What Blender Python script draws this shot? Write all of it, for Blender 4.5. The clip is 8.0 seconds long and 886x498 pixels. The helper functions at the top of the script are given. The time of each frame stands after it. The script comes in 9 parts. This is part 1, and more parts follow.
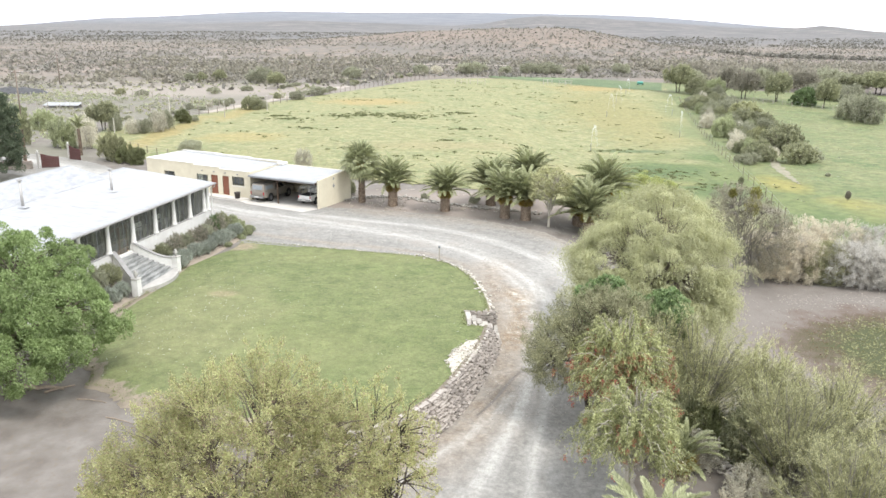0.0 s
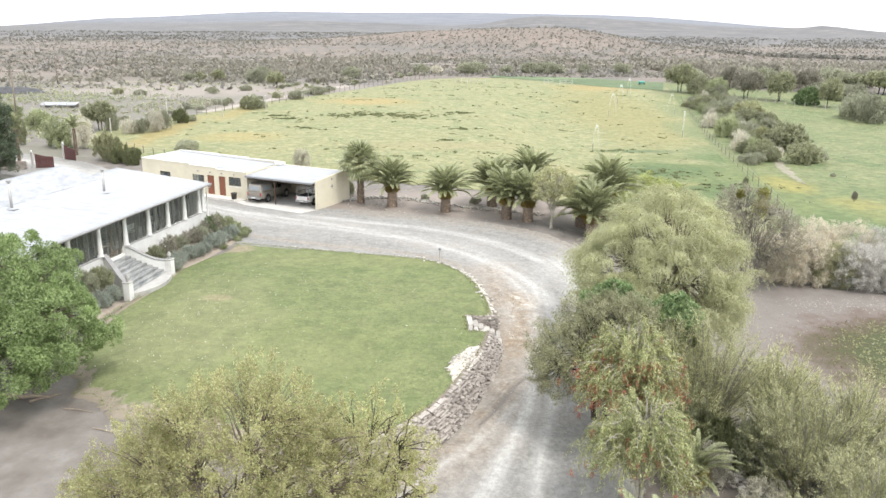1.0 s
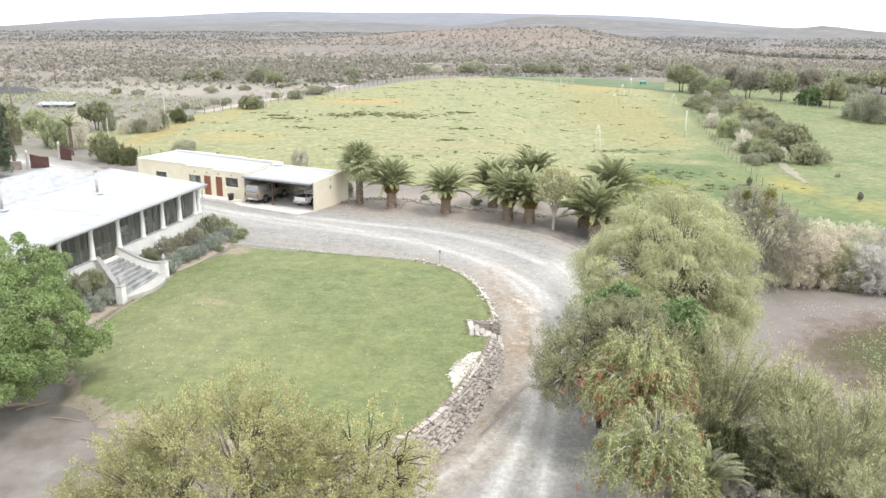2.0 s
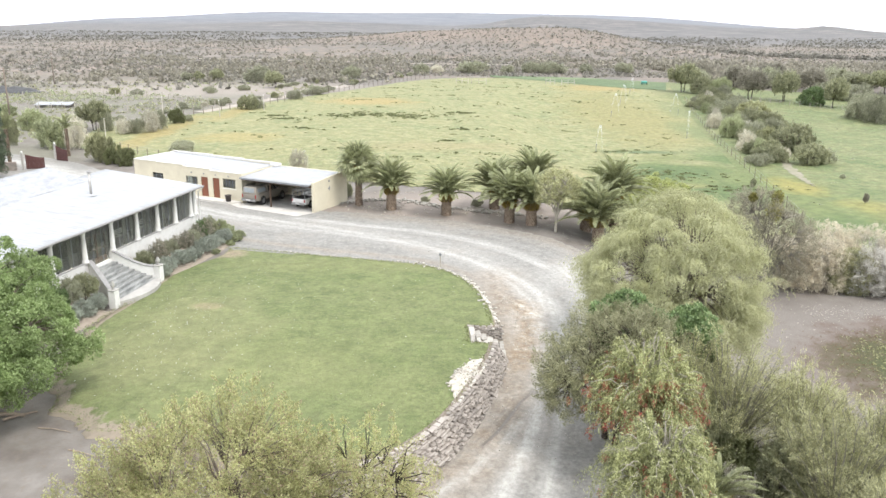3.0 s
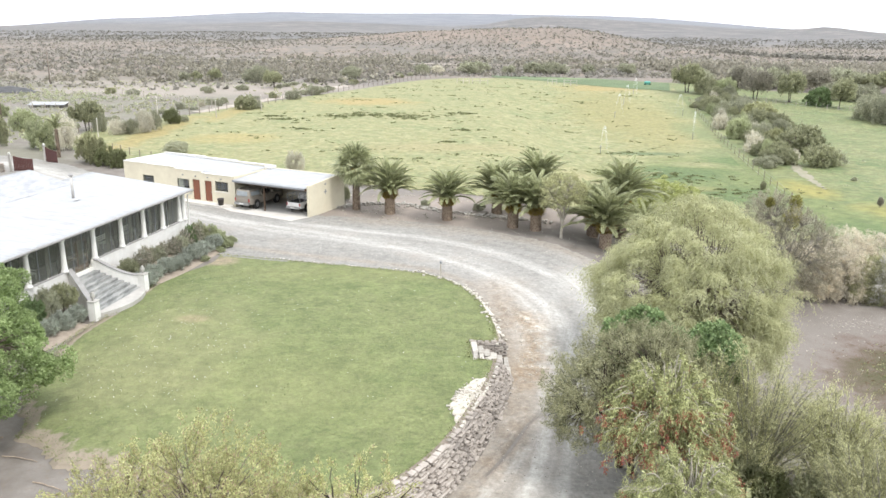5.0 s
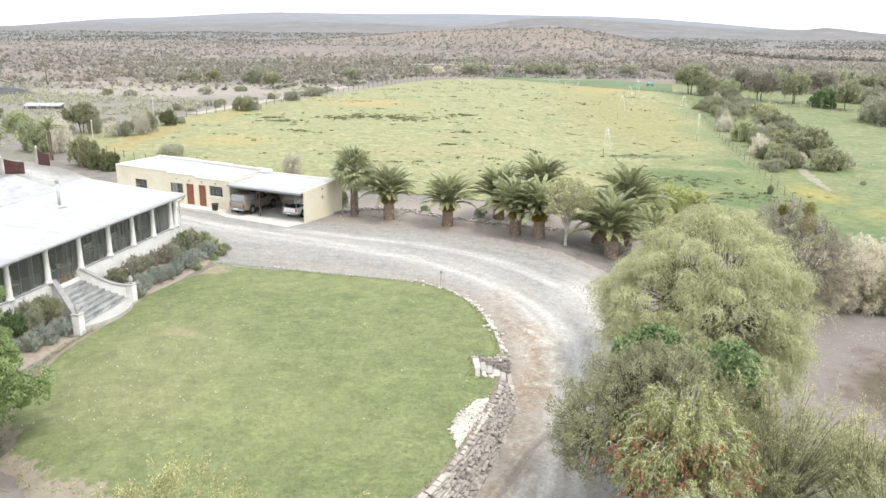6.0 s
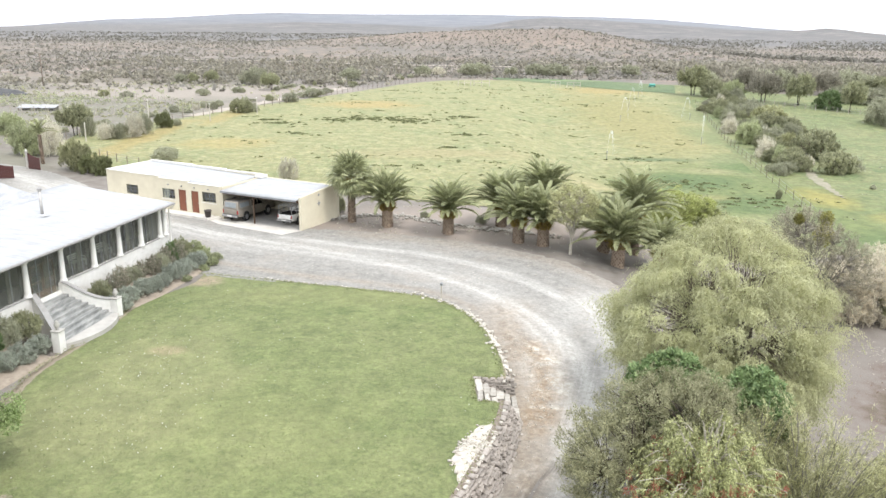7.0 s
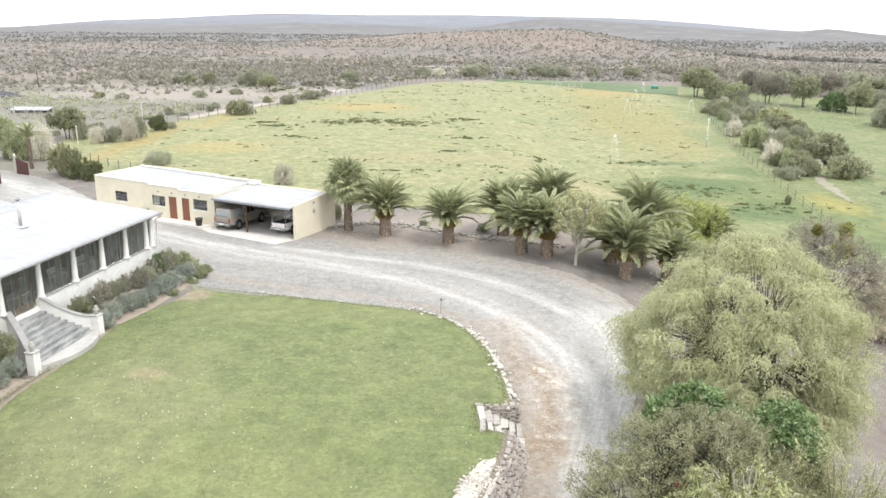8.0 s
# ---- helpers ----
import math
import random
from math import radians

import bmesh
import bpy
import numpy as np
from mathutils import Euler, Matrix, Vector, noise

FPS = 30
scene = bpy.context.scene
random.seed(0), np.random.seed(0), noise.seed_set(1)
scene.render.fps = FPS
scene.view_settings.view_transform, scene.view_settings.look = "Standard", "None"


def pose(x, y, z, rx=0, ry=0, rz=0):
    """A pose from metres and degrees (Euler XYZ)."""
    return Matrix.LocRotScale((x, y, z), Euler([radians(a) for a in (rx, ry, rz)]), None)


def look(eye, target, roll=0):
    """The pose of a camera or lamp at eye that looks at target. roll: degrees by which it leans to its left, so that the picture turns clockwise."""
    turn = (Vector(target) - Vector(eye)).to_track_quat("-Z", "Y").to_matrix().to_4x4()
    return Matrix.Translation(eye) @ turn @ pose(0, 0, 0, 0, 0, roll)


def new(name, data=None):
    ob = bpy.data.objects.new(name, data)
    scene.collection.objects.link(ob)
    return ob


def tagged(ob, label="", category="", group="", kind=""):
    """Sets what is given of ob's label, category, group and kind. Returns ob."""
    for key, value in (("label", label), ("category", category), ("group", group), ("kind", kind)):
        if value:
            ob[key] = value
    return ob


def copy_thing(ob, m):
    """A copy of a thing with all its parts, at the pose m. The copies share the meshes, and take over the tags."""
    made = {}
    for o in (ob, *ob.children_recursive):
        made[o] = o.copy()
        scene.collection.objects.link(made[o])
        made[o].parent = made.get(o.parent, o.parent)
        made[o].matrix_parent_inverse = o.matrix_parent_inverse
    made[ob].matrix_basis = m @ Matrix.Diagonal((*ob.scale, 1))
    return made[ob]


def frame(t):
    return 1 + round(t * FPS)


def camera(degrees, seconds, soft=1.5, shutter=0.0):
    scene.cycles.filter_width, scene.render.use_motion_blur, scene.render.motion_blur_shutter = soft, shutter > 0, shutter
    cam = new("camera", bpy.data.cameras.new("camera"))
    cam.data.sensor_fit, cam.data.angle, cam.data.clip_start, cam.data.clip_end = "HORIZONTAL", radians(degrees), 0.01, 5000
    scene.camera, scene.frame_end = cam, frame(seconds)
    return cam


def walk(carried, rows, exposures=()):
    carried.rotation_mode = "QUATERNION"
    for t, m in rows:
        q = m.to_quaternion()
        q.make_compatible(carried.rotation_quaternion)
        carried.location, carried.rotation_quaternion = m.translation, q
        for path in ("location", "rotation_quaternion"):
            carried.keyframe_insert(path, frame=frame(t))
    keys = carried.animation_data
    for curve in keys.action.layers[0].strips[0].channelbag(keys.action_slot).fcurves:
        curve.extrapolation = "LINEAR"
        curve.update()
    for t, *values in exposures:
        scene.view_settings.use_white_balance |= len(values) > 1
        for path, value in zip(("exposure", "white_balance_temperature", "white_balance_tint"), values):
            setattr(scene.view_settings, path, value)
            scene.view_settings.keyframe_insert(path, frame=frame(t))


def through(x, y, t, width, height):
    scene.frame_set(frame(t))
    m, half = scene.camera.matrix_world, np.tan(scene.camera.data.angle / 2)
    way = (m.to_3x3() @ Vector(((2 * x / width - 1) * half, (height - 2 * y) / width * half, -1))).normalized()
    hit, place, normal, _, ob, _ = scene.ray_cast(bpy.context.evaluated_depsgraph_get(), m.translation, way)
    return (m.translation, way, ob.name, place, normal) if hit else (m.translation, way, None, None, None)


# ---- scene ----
cam = camera(58.5, 8.0, soft=1.5)
PATH = [
    (0.0, look((0.000, 0.000, 19.845), (0.209, 19.227, 14.343), 0.607)),
    (0.5, look((-0.001, 0.846, 19.717), (0.205, 20.074, 14.218), 0.584)),
    (1.0, look((-0.008, 1.622, 19.580), (0.197, 20.850, 14.079), 0.591)),
    (1.5, look((-0.019, 2.326, 19.451), (0.188, 21.554, 13.951), 0.596)),
    (3.0, look((-0.015, 4.285, 19.231), (0.180, 23.515, 13.738), 0.611)),
    (3.5, look((-0.014, 4.958, 19.126), (0.180, 24.188, 13.635), 0.627)),
    (4.0, look((-0.010, 5.670, 19.011), (0.182, 24.902, 13.526), 0.627)),
    (4.5, look((0.004, 6.520, 18.897), (0.189, 25.752, 13.413), 0.646)),
    (6.0, look((0.024, 9.878, 18.876), (0.193, 29.114, 13.406), 0.716)),
    (6.5, look((0.027, 11.187, 18.878), (0.189, 30.425, 13.411), 0.723)),
    (7.0, look((0.028, 12.577, 18.883), (0.190, 31.818, 13.426), 0.723)),
    (7.5, look((0.031, 14.030, 18.905), (0.194, 33.273, 13.455), 0.722)),
    (8.0, look((0.061, 15.539, 18.922), (0.221, 34.784, 13.480), 0.713)),
]
walk(cam, PATH, exposures=[(0.0, 0.85), (8.0, 0.85)])

# ---- world and sun: high thin overcast ----
world = bpy.data.worlds.new("sky")
scene.world = world
world.use_nodes = True
wn, wl = world.node_tree.nodes, world.node_tree.links
sky = wn.new("ShaderNodeTexSky")
sky.sky_type = "NISHITA"
sky.sun_disc = False
sky.sun_elevation, sky.sun_rotation = radians(59), radians(137)
sky.air_density, sky.dust_density, sky.ozone_density = 1.0, 1.0, 1.0
pale = wn.new("ShaderNodeHueSaturation")
pale.inputs["Saturation"].default_value = 0.12
wl.new(sky.outputs["Color"], pale.inputs["Color"])
cloud = wn.new("ShaderNodeMix")  # a thin even cloud sheet over the sky
cloud.data_type = "RGBA"
cloud.inputs[0].default_value = 0.8
cloud.inputs[7].default_value = (8.0, 8.35, 8.9, 1)
wl.new(pale.outputs["Color"], cloud.inputs[6])
wl.new(cloud.outputs[2], wn["Background"].inputs["Color"])
wn["Background"].inputs["Strength"].default_value = 0.15
sun = new("sun", bpy.data.lights.new("sun", "SUN"))
sun.data.energy, sun.data.angle, sun.data.color = 1.6, radians(14), (1.0, 0.97, 0.93)
sun.matrix_world = look((24, -26, 60), (0, 0, 0))

# ---- materials ----


def ramp(nodes, stops):
    r = nodes.new("ShaderNodeValToRGB")
    e = r.color_ramp.elements
    while len(e) < len(stops):
        e.new(0.5)
    for el, (p, c) in zip(e, stops):
        el.position, el.color = p, (*c, 1)
    return r


def shades(c, k):
    return tuple(min(1, v * k) for v in c)


def mat(name, c1, c2=None, scale=3.0, rough=0.85, bump=0.15, metal=0.0, stain=None, stain_scale=0.4, stain_amount=0.35,
        spread=0.0, world_space=False, stretch=(1, 1, 1), fine=12.0):
    """A two-scale procedural surface: grain between c1 and c2, patches of stain, object to object spread."""
    m = bpy.data.materials.new(name)
    m.use_nodes = True
    n, l = m.node_tree.nodes, m.node_tree.links
    b = n["Principled BSDF"]
    c2 = c2 or shades(c1, 0.75)
    if world_space:
        src = n.new("ShaderNodeNewGeometry").outputs["Position"]
    else:
        src = n.new("ShaderNodeTexCoord").outputs["Object"]
    mp = n.new("ShaderNodeMapping")
    mp.inputs["Scale"].default_value = stretch
    l.new(src, mp.inputs["Vector"])
    n1 = n.new("ShaderNodeTexNoise")
    n1.inputs["Scale"].default_value, n1.inputs["Detail"].default_value, n1.inputs["Roughness"].default_value = scale, 6, 0.65
    l.new(mp.outputs[0], n1.inputs["Vector"])
    r = ramp(n, [(0.32, c1), (0.68, c2)])
    l.new(n1.outputs["Fac"], r.inputs["Fac"])
    col = r.outputs["Color"]
    if stain:
        n2 = n.new("ShaderNodeTexNoise")
        n2.inputs["Scale"].default_value, n2.inputs["Detail"].default_value = stain_scale, 4
        l.new(mp.outputs[0], n2.inputs["Vector"])
        r2 = ramp(n, [(0.5, (0, 0, 0)), (0.72, (stain_amount,) * 3)])
        l.new(n2.outputs["Fac"], r2.inputs["Fac"])
        mx = n.new("ShaderNodeMix")
        mx.data_type = "RGBA"
        l.new(r2.outputs["Color"], mx.inputs[0])
        l.new(col, mx.inputs[6])
        mx.inputs[7].default_value = (*stain, 1)
        col = mx.outputs[2]
    if spread:
        oi = n.new("ShaderNodeObjectInfo")
        mr = n.new("ShaderNodeMapRange")
        mr.inputs[3].default_value, mr.inputs[4].default_value = 1 - spread, 1 + spread
        l.new(oi.outputs["Random"], mr.inputs[0])
        hs = n.new("ShaderNodeHueSaturation")
        l.new(mr.outputs[0], hs.inputs["Value"])
        l.new(col, hs.inputs["Color"])
        col = hs.outputs["Color"]
    l.new(col, b.inputs["Base Color"])
    b.inputs["Roughness"].default_value, b.inputs["Metallic"].default_value = rough, metal
    if bump:
        n3 = n.new("ShaderNodeTexNoise")
        n3.inputs["Scale"].default_value, n3.inputs["Detail"].default_value = fine, 5
        l.new(mp.outputs[0], n3.inputs["Vector"])
        bp = n.new("ShaderNodeBump")
        bp.inputs["Strength"].default_value, bp.inputs["Distance"].default_value = bump, 0.05
        l.new(n3.outputs["Fac"], bp.inputs["Height"])
        l.new(bp.outputs["Normal"], b.inputs["Normal"])
    return m


def leaf_mat(name, dark, mid, light, rough=0.6, through=0.45, odd=None, odd_share=0.06):
    """Leaves: every leaf takes its own shade; some light passes through."""
    m = bpy.data.materials.new(name)
    m.use_nodes = True
    n, l = m.node_tree.nodes, m.node_tree.links
    b = n["Principled BSDF"]
    g = n.new("ShaderNodeNewGeometry")
    dark, light = (tuple(0.8 * a + 0.2 * c for a, c in zip(q, mid)) for q in (dark, light))
    stops = [(0.0, dark), (0.5, mid), (1.0 - odd_share if odd else 1.0, light)]
    if odd:
        stops.append((1.0 - odd_share * 0.6, odd))
    r = ramp(n, stops)
    l.new(g.outputs["Random Per Island"], r.inputs["Fac"])
    tc = n.new("ShaderNodeTexCoord")
    ns = n.new("ShaderNodeTexNoise")
    ns.inputs["Scale"].default_value, ns.inputs["Detail"].default_value = 0.6, 3
    l.new(tc.outputs["Object"], ns.inputs["Vector"])
    oi = n.new("ShaderNodeObjectInfo")
    ad = n.new("ShaderNodeMath")
    ad.operation = "MULTIPLY_ADD"
    ad.inputs[1].default_value, ad.inputs[2].default_value = 0.35, 0.0
    l.new(oi.outputs["Random"], ad.inputs[0])
    a2 = n.new("ShaderNodeMath")
    a2.operation = "ADD"
    l.new(ad.outputs[0], a2.inputs[0])
    l.new(ns.outputs["Fac"], a2.inputs[1])
    mr = n.new("ShaderNodeMapRange")
    mr.inputs[1].default_value, mr.inputs[2].default_value = 0.35, 1.0
    mr.inputs[3].default_value, mr.inputs[4].default_value = 0.72, 1.3
    l.new(a2.outputs[0], mr.inputs[0])
    hs = n.new("ShaderNodeHueSaturation")
    l.new(mr.outputs[0], hs.inputs["Value"])
    l.new(r.outputs["Color"], hs.inputs["Color"])
    l.new(hs.outputs["Color"], b.inputs["Base Color"])
    b.inputs["Roughness"].default_value = rough
    t = n.new("ShaderNodeBsdfTranslucent")
    l.new(hs.outputs["Color"], t.inputs["Color"])
    mx = n.new("ShaderNodeMixShader")
    mx.inputs[0].default_value = through
    l.new(b.outputs[0], mx.inputs[1])
    l.new(t.outputs[0], mx.inputs[2])
    l.new(mx.outputs[0], n["Material Output"].inputs["Surface"])
    return m


WHITE = mat("white_limewash", (0.72, 0.71, 0.68), (0.62, 0.61, 0.58), 2.0, 0.85, 0.1, stain=(0.5, 0.46, 0.4), stain_scale=0.7)
CREAM = mat("cream_plaster", (0.62, 0.572, 0.445), (0.57, 0.52, 0.40), 1.5, 0.9, 0.1, stain=(0.45, 0.40, 0.31), stain_scale=0.5)
ROOF = mat("white_roof_sheet", (0.375, 0.380, 0.388), (0.315, 0.322, 0.335), 0.9, 0.6, 0.15, stain=(0.23, 0.227, 0.22), stain_scale=0.8, stain_amount=0.45, stretch=(1, 2.2, 1))
ROOF_WORN = mat("worn_roof_sheet", (0.385, 0.39, 0.398), (0.30, 0.307, 0.322), 2.4, 0.6, 0.2, stain=(0.22, 0.228, 0.245), stain_scale=1.6, stain_amount=0.55, stretch=(1, 0.5, 1))
GUTTER = mat("grey_gutter", (0.32, 0.31, 0.30), None, 3, 0.6)
GREYPAINT = mat("grey_paint", (0.25, 0.26, 0.27), None, 3, 0.6, 0.05)
CONCRETE = mat("concrete", (0.440, 0.424, 0.392), (0.360, 0.344, 0.320), 1.4, 0.9, 0.2, stain=(0.240, 0.224, 0.200), stain_scale=0.8)
STEPSTONE = mat("slate_steps", (0.36, 0.36, 0.345), (0.13, 0.135, 0.132), 1.5, 0.85, 0.2, stain=(0.46, 0.45, 0.425), stain_scale=1.2, stretch=(2.6, 0.5, 1))
DOORWOOD = mat("red_brown_wood", (0.24, 0.085, 0.045), (0.16, 0.055, 0.03), 2.5, 0.55, 0.1, stretch=(6, 6, 0.6))
GATE = mat("maroon_gate_board", (0.10, 0.035, 0.03), (0.07, 0.025, 0.022), 3, 0.6, 0.1)
DARKWOOD = mat("dark_wood", (0.10, 0.06, 0.035), (0.06, 0.035, 0.02), 4, 0.7)
POSTWOOD = mat("weathered_post", (0.22, 0.18, 0.14), (0.14, 0.11, 0.09), 5, 0.9)
BARK = mat("grey_bark", (0.17, 0.14, 0.11), (0.09, 0.07, 0.055), 6, 0.95, 0.4)
PALEBARK = mat("pale_bark", (0.45, 0.42, 0.36), (0.3, 0.27, 0.22), 5, 0.9, 0.3)
GREYBARK = mat("ash_grey_bark", (0.26, 0.24, 0.21), (0.16, 0.145, 0.125), 6, 0.95, 0.3)
DARKBARK = mat("dark_bark", (0.07, 0.055, 0.045), (0.04, 0.03, 0.025), 6, 0.95, 0.4)
PALMBARK = leaf_mat("palm_boot", (0.045, 0.03, 0.021), (0.135, 0.095, 0.066), (0.31, 0.245, 0.185), rough=0.95, through=0.0)
STONE = mat("field_stone", (0.36, 0.325, 0.29), (0.235, 0.205, 0.18), 3, 0.95, 0.4, stain=(0.42, 0.395, 0.355), stain_scale=1.5, spread=0.25)
PALESTONE = mat("pale_stone", (0.528, 0.496, 0.440), (0.400, 0.368, 0.320), 3, 0.95, 0.4, spread=0.12)
SLABSTONE = mat("step_slab_stone", (0.46, 0.435, 0.39), (0.32, 0.295, 0.26), 3, 0.95, 0.4, spread=0.2)
RUBBER = mat("tyre_rubber", (0.02, 0.02, 0.02), None, 6, 0.85)
STEEL = mat("dull_steel", (0.4, 0.4, 0.4), None, 6, 0.45, 0.05, metal=0.8)
PIPE = mat("flue_steel", (0.5, 0.49, 0.47), (0.4, 0.38, 0.36), 3, 0.5, 0.05, metal=0.4)
TAN = mat("dusty_tan_car_paint", (0.285, 0.258, 0.222), (0.245, 0.222, 0.19), 1.5, 0.4, 0.02, metal=0.25, stain=(0.34, 0.29, 0.22), stain_scale=1.2)
CARWHITE = mat("white_car_paint", (0.78, 0.78, 0.77), (0.72, 0.72, 0.71), 1.5, 0.3, 0.0, stain=(0.5, 0.45, 0.38), stain_scale=1.0)
REDLAMP = mat("red_lamp_lens", (0.35, 0.02, 0.02), None, 4, 0.3, 0.0)
CLOTH = mat("pale_curtain", (0.20, 0.195, 0.17), (0.15, 0.146, 0.125), 3, 0.9, 0.1)
# plaster inside the verandah, coloured dark for the shade of the room
INTERIOR = mat("inner_shade_plaster", (0.13, 0.125, 0.108), None, 2, 0.9, 0.05)
BIN = mat("dark_bin", (0.06, 0.05, 0.045), None, 5, 0.7)
LOG = mat("dry_log", (0.36, 0.29, 0.22), (0.22, 0.17, 0.13), 4, 0.95, 0.4)
SHADENET = mat("black_net", (0.05, 0.05, 0.055), (0.09, 0.09, 0.09), 3, 0.9, 0.3)
BLOSSOM = mat("white_petal", (0.8, 0.8, 0.72), None, 5, 0.8, 0.0)
TEAL = mat("teal_paint", (0.10, 0.36, 0.30), None, 3, 0.6, 0.05)


def glass_mat(name, tint, rough=0.05):
    m = bpy.data.materials.new(name)
    m.use_nodes = True
    b = m.node_tree.nodes["Principled BSDF"]
    b.inputs["Base Color"].default_value = (*tint, 1)
    b.inputs["Roughness"].default_value = rough
    b.inputs["Transmission Weight"].default_value = 1.0
    b.inputs["IOR"].default_value = 1.15
    return m


GLASS = glass_mat("window_glass", (0.85, 0.88, 0.86))
BLIND = glass_mat("clear_weather_blind", (0.80, 0.82, 0.77), 0.02)  # slightly milky sheet
BLIND.node_tree.nodes["Principled BSDF"].inputs["Transmission Weight"].default_value = 0.97
# canopy glass: the pale sky reflection is put into its base colour
PALEGLASS = mat("sky_toned_car_glass", (0.30, 0.33, 0.34), (0.22, 0.24, 0.25), 2, 0.12, 0.0)
CARGLASS = mat("dark_car_glass", (0.02, 0.022, 0.025), None, 2, 0.1, 0.0)

LEAF_BRIGHT = leaf_mat("bright_leaf", (0.131, 0.177, 0.062), (0.231, 0.305, 0.120), (0.374, 0.446, 0.216))
LEAF_PEPPER = leaf_mat("pepper_leaf", (0.43, 0.435, 0.245), (0.52, 0.525, 0.305), (0.61, 0.605, 0.375))
LEAF_OLIVE = leaf_mat("olive_leaf", (0.182, 0.191, 0.115), (0.312, 0.319, 0.194), (0.462, 0.464, 0.300))
LEAF_THORN = leaf_mat("thorn_leaf", (0.262, 0.264, 0.112), (0.470, 0.472, 0.216), (0.680, 0.672, 0.355), odd=(0.40, 0.30, 0.20), odd_share=0.16)
LEAF_GREY = leaf_mat("grey_leaf", (0.218, 0.224, 0.155), (0.351, 0.356, 0.253), (0.517, 0.517, 0.380))
LEAF_FEATHER = leaf_mat("feathery_leaf", (0.128, 0.128, 0.066), (0.330, 0.328, 0.168), (0.655, 0.648, 0.365), through=0.2)
LEAF_DEEP = leaf_mat("deep_leaf", (0.098, 0.150, 0.067), (0.172, 0.240, 0.106), (0.276, 0.348, 0.167))
LEAF_BRUSH = leaf_mat("brush_leaf", (0.112, 0.120, 0.050), (0.285, 0.298, 0.128), (0.540, 0.555, 0.285), through=0.25)
LEAF_RED = leaf_mat("red_flower", (0.25, 0.075, 0.055), (0.36, 0.115, 0.082), (0.46, 0.19, 0.135))
LEAF_PALE = leaf_mat("pale_scrub_leaf", (0.40, 0.37, 0.29), (0.56, 0.53, 0.43), (0.70, 0.68, 0.58))
LEAF_YEW = leaf_mat("dark_evergreen_leaf", (0.045, 0.065, 0.036), (0.085, 0.112, 0.062), (0.14, 0.17, 0.098), through=0.2)
LEAF_DARKSCRUB = leaf_mat("dark_scrub_leaf", (0.172, 0.161, 0.129), (0.259, 0.241, 0.193), (0.368, 0.345, 0.270))
LEAF_PLAIN = leaf_mat("plain_scrub_leaf", (0.135, 0.129, 0.110), (0.190, 0.181, 0.153), (0.262, 0.247, 0.205), through=0.3)
LEAF_BROWN = leaf_mat("brownish_leaf", (0.218, 0.217, 0.118), (0.345, 0.348, 0.194), (0.483, 0.488, 0.294))
LEAF_GREYOLIVE = leaf_mat("grey_olive_leaf", (0.2, 0.198, 0.114), (0.315, 0.312, 0.178), (0.45, 0.44, 0.265), through=0.3)
LEAF_FRESH = leaf_mat("fresh_leaf", (0.25, 0.275, 0.15), (0.39, 0.42, 0.245), (0.54, 0.56, 0.37))
LEAF_SHRUB = leaf_mat("shrub_leaf", (0.075, 0.12, 0.045), (0.16, 0.235, 0.09), (0.30, 0.375, 0.17), through=0.28)
LEAF_ROSE = leaf_mat("rose_leaf", (0.17, 0.175, 0.12), (0.29, 0.285, 0.21), (0.47, 0.43, 0.35), odd=(0.62, 0.52, 0.46), odd_share=0.12)
LEAF_LIME = leaf_mat("lime_green_leaf", (0.26, 0.29, 0.10), (0.42, 0.455, 0.17), (0.58, 0.60, 0.28))
LEAF_LAV = leaf_mat("lavender_leaf", (0.220, 0.235, 0.198), (0.350, 0.380, 0.318), (0.515, 0.545, 0.460))
LEAF_TUFT = leaf_mat("field_tuft_leaf", (0.115, 0.128, 0.060), (0.180, 0.196, 0.092), (0.265, 0.280, 0.140))
LEAF_PALM = leaf_mat("palm_leaflet", (0.185, 0.205, 0.108), (0.335, 0.352, 0.195), (0.530, 0.545, 0.335), rough=0.45, through=0.4)
LEAF_OCHRE = leaf_mat("ochre_leaf", (0.240, 0.180, 0.045), (0.330, 0.255, 0.075), (0.420, 0.330, 0.105))
GRASSBLADE = leaf_mat("grass_blade", (0.125, 0.165, 0.055), (0.160, 0.200, 0.072), (0.22, 0.25, 0.10), through=0.2)
DRYBLADE = leaf_mat("dry_grass_blade", (0.16, 0.185, 0.07), (0.22, 0.235, 0.10), (0.32, 0.30, 0.16), through=0.2)

# ---- small builders ----


def smooth(a, b, x):
    t = np.clip((np.asarray(x, float) - a) / (b - a), 0, 1)
    return t * t * (3 - 2 * t)


def empty(name, at=(0, 0, 0), label="", category="", group="", turn=0.0):
    ob = new(name)
    ob.empty_display_size = 0.2
    ob.matrix_world = pose(*at, 0, 0, turn)
    return tagged(ob, label, category, group)


def part(name, bm, material, parent=None, label="", flat=True):
    """Links a bmesh as one mesh object under a thing or under a part."""
    me = bpy.data.meshes.new(name)
    bm.to_mesh(me)
    bm.free()
    return part_mesh(name, me, material, parent, label, flat)


def part_mesh(name, me, material, parent=None, label="", flat=True):
    if not me.materials:
        me.materials.append(material)
    if not flat:
        me.polygons.foreach_set("use_smooth", [True] * len(me.polygons))
    ob = new(name, me)
    if parent:
        ob.parent = parent
    if label:
        ob["label"] = label
    return ob


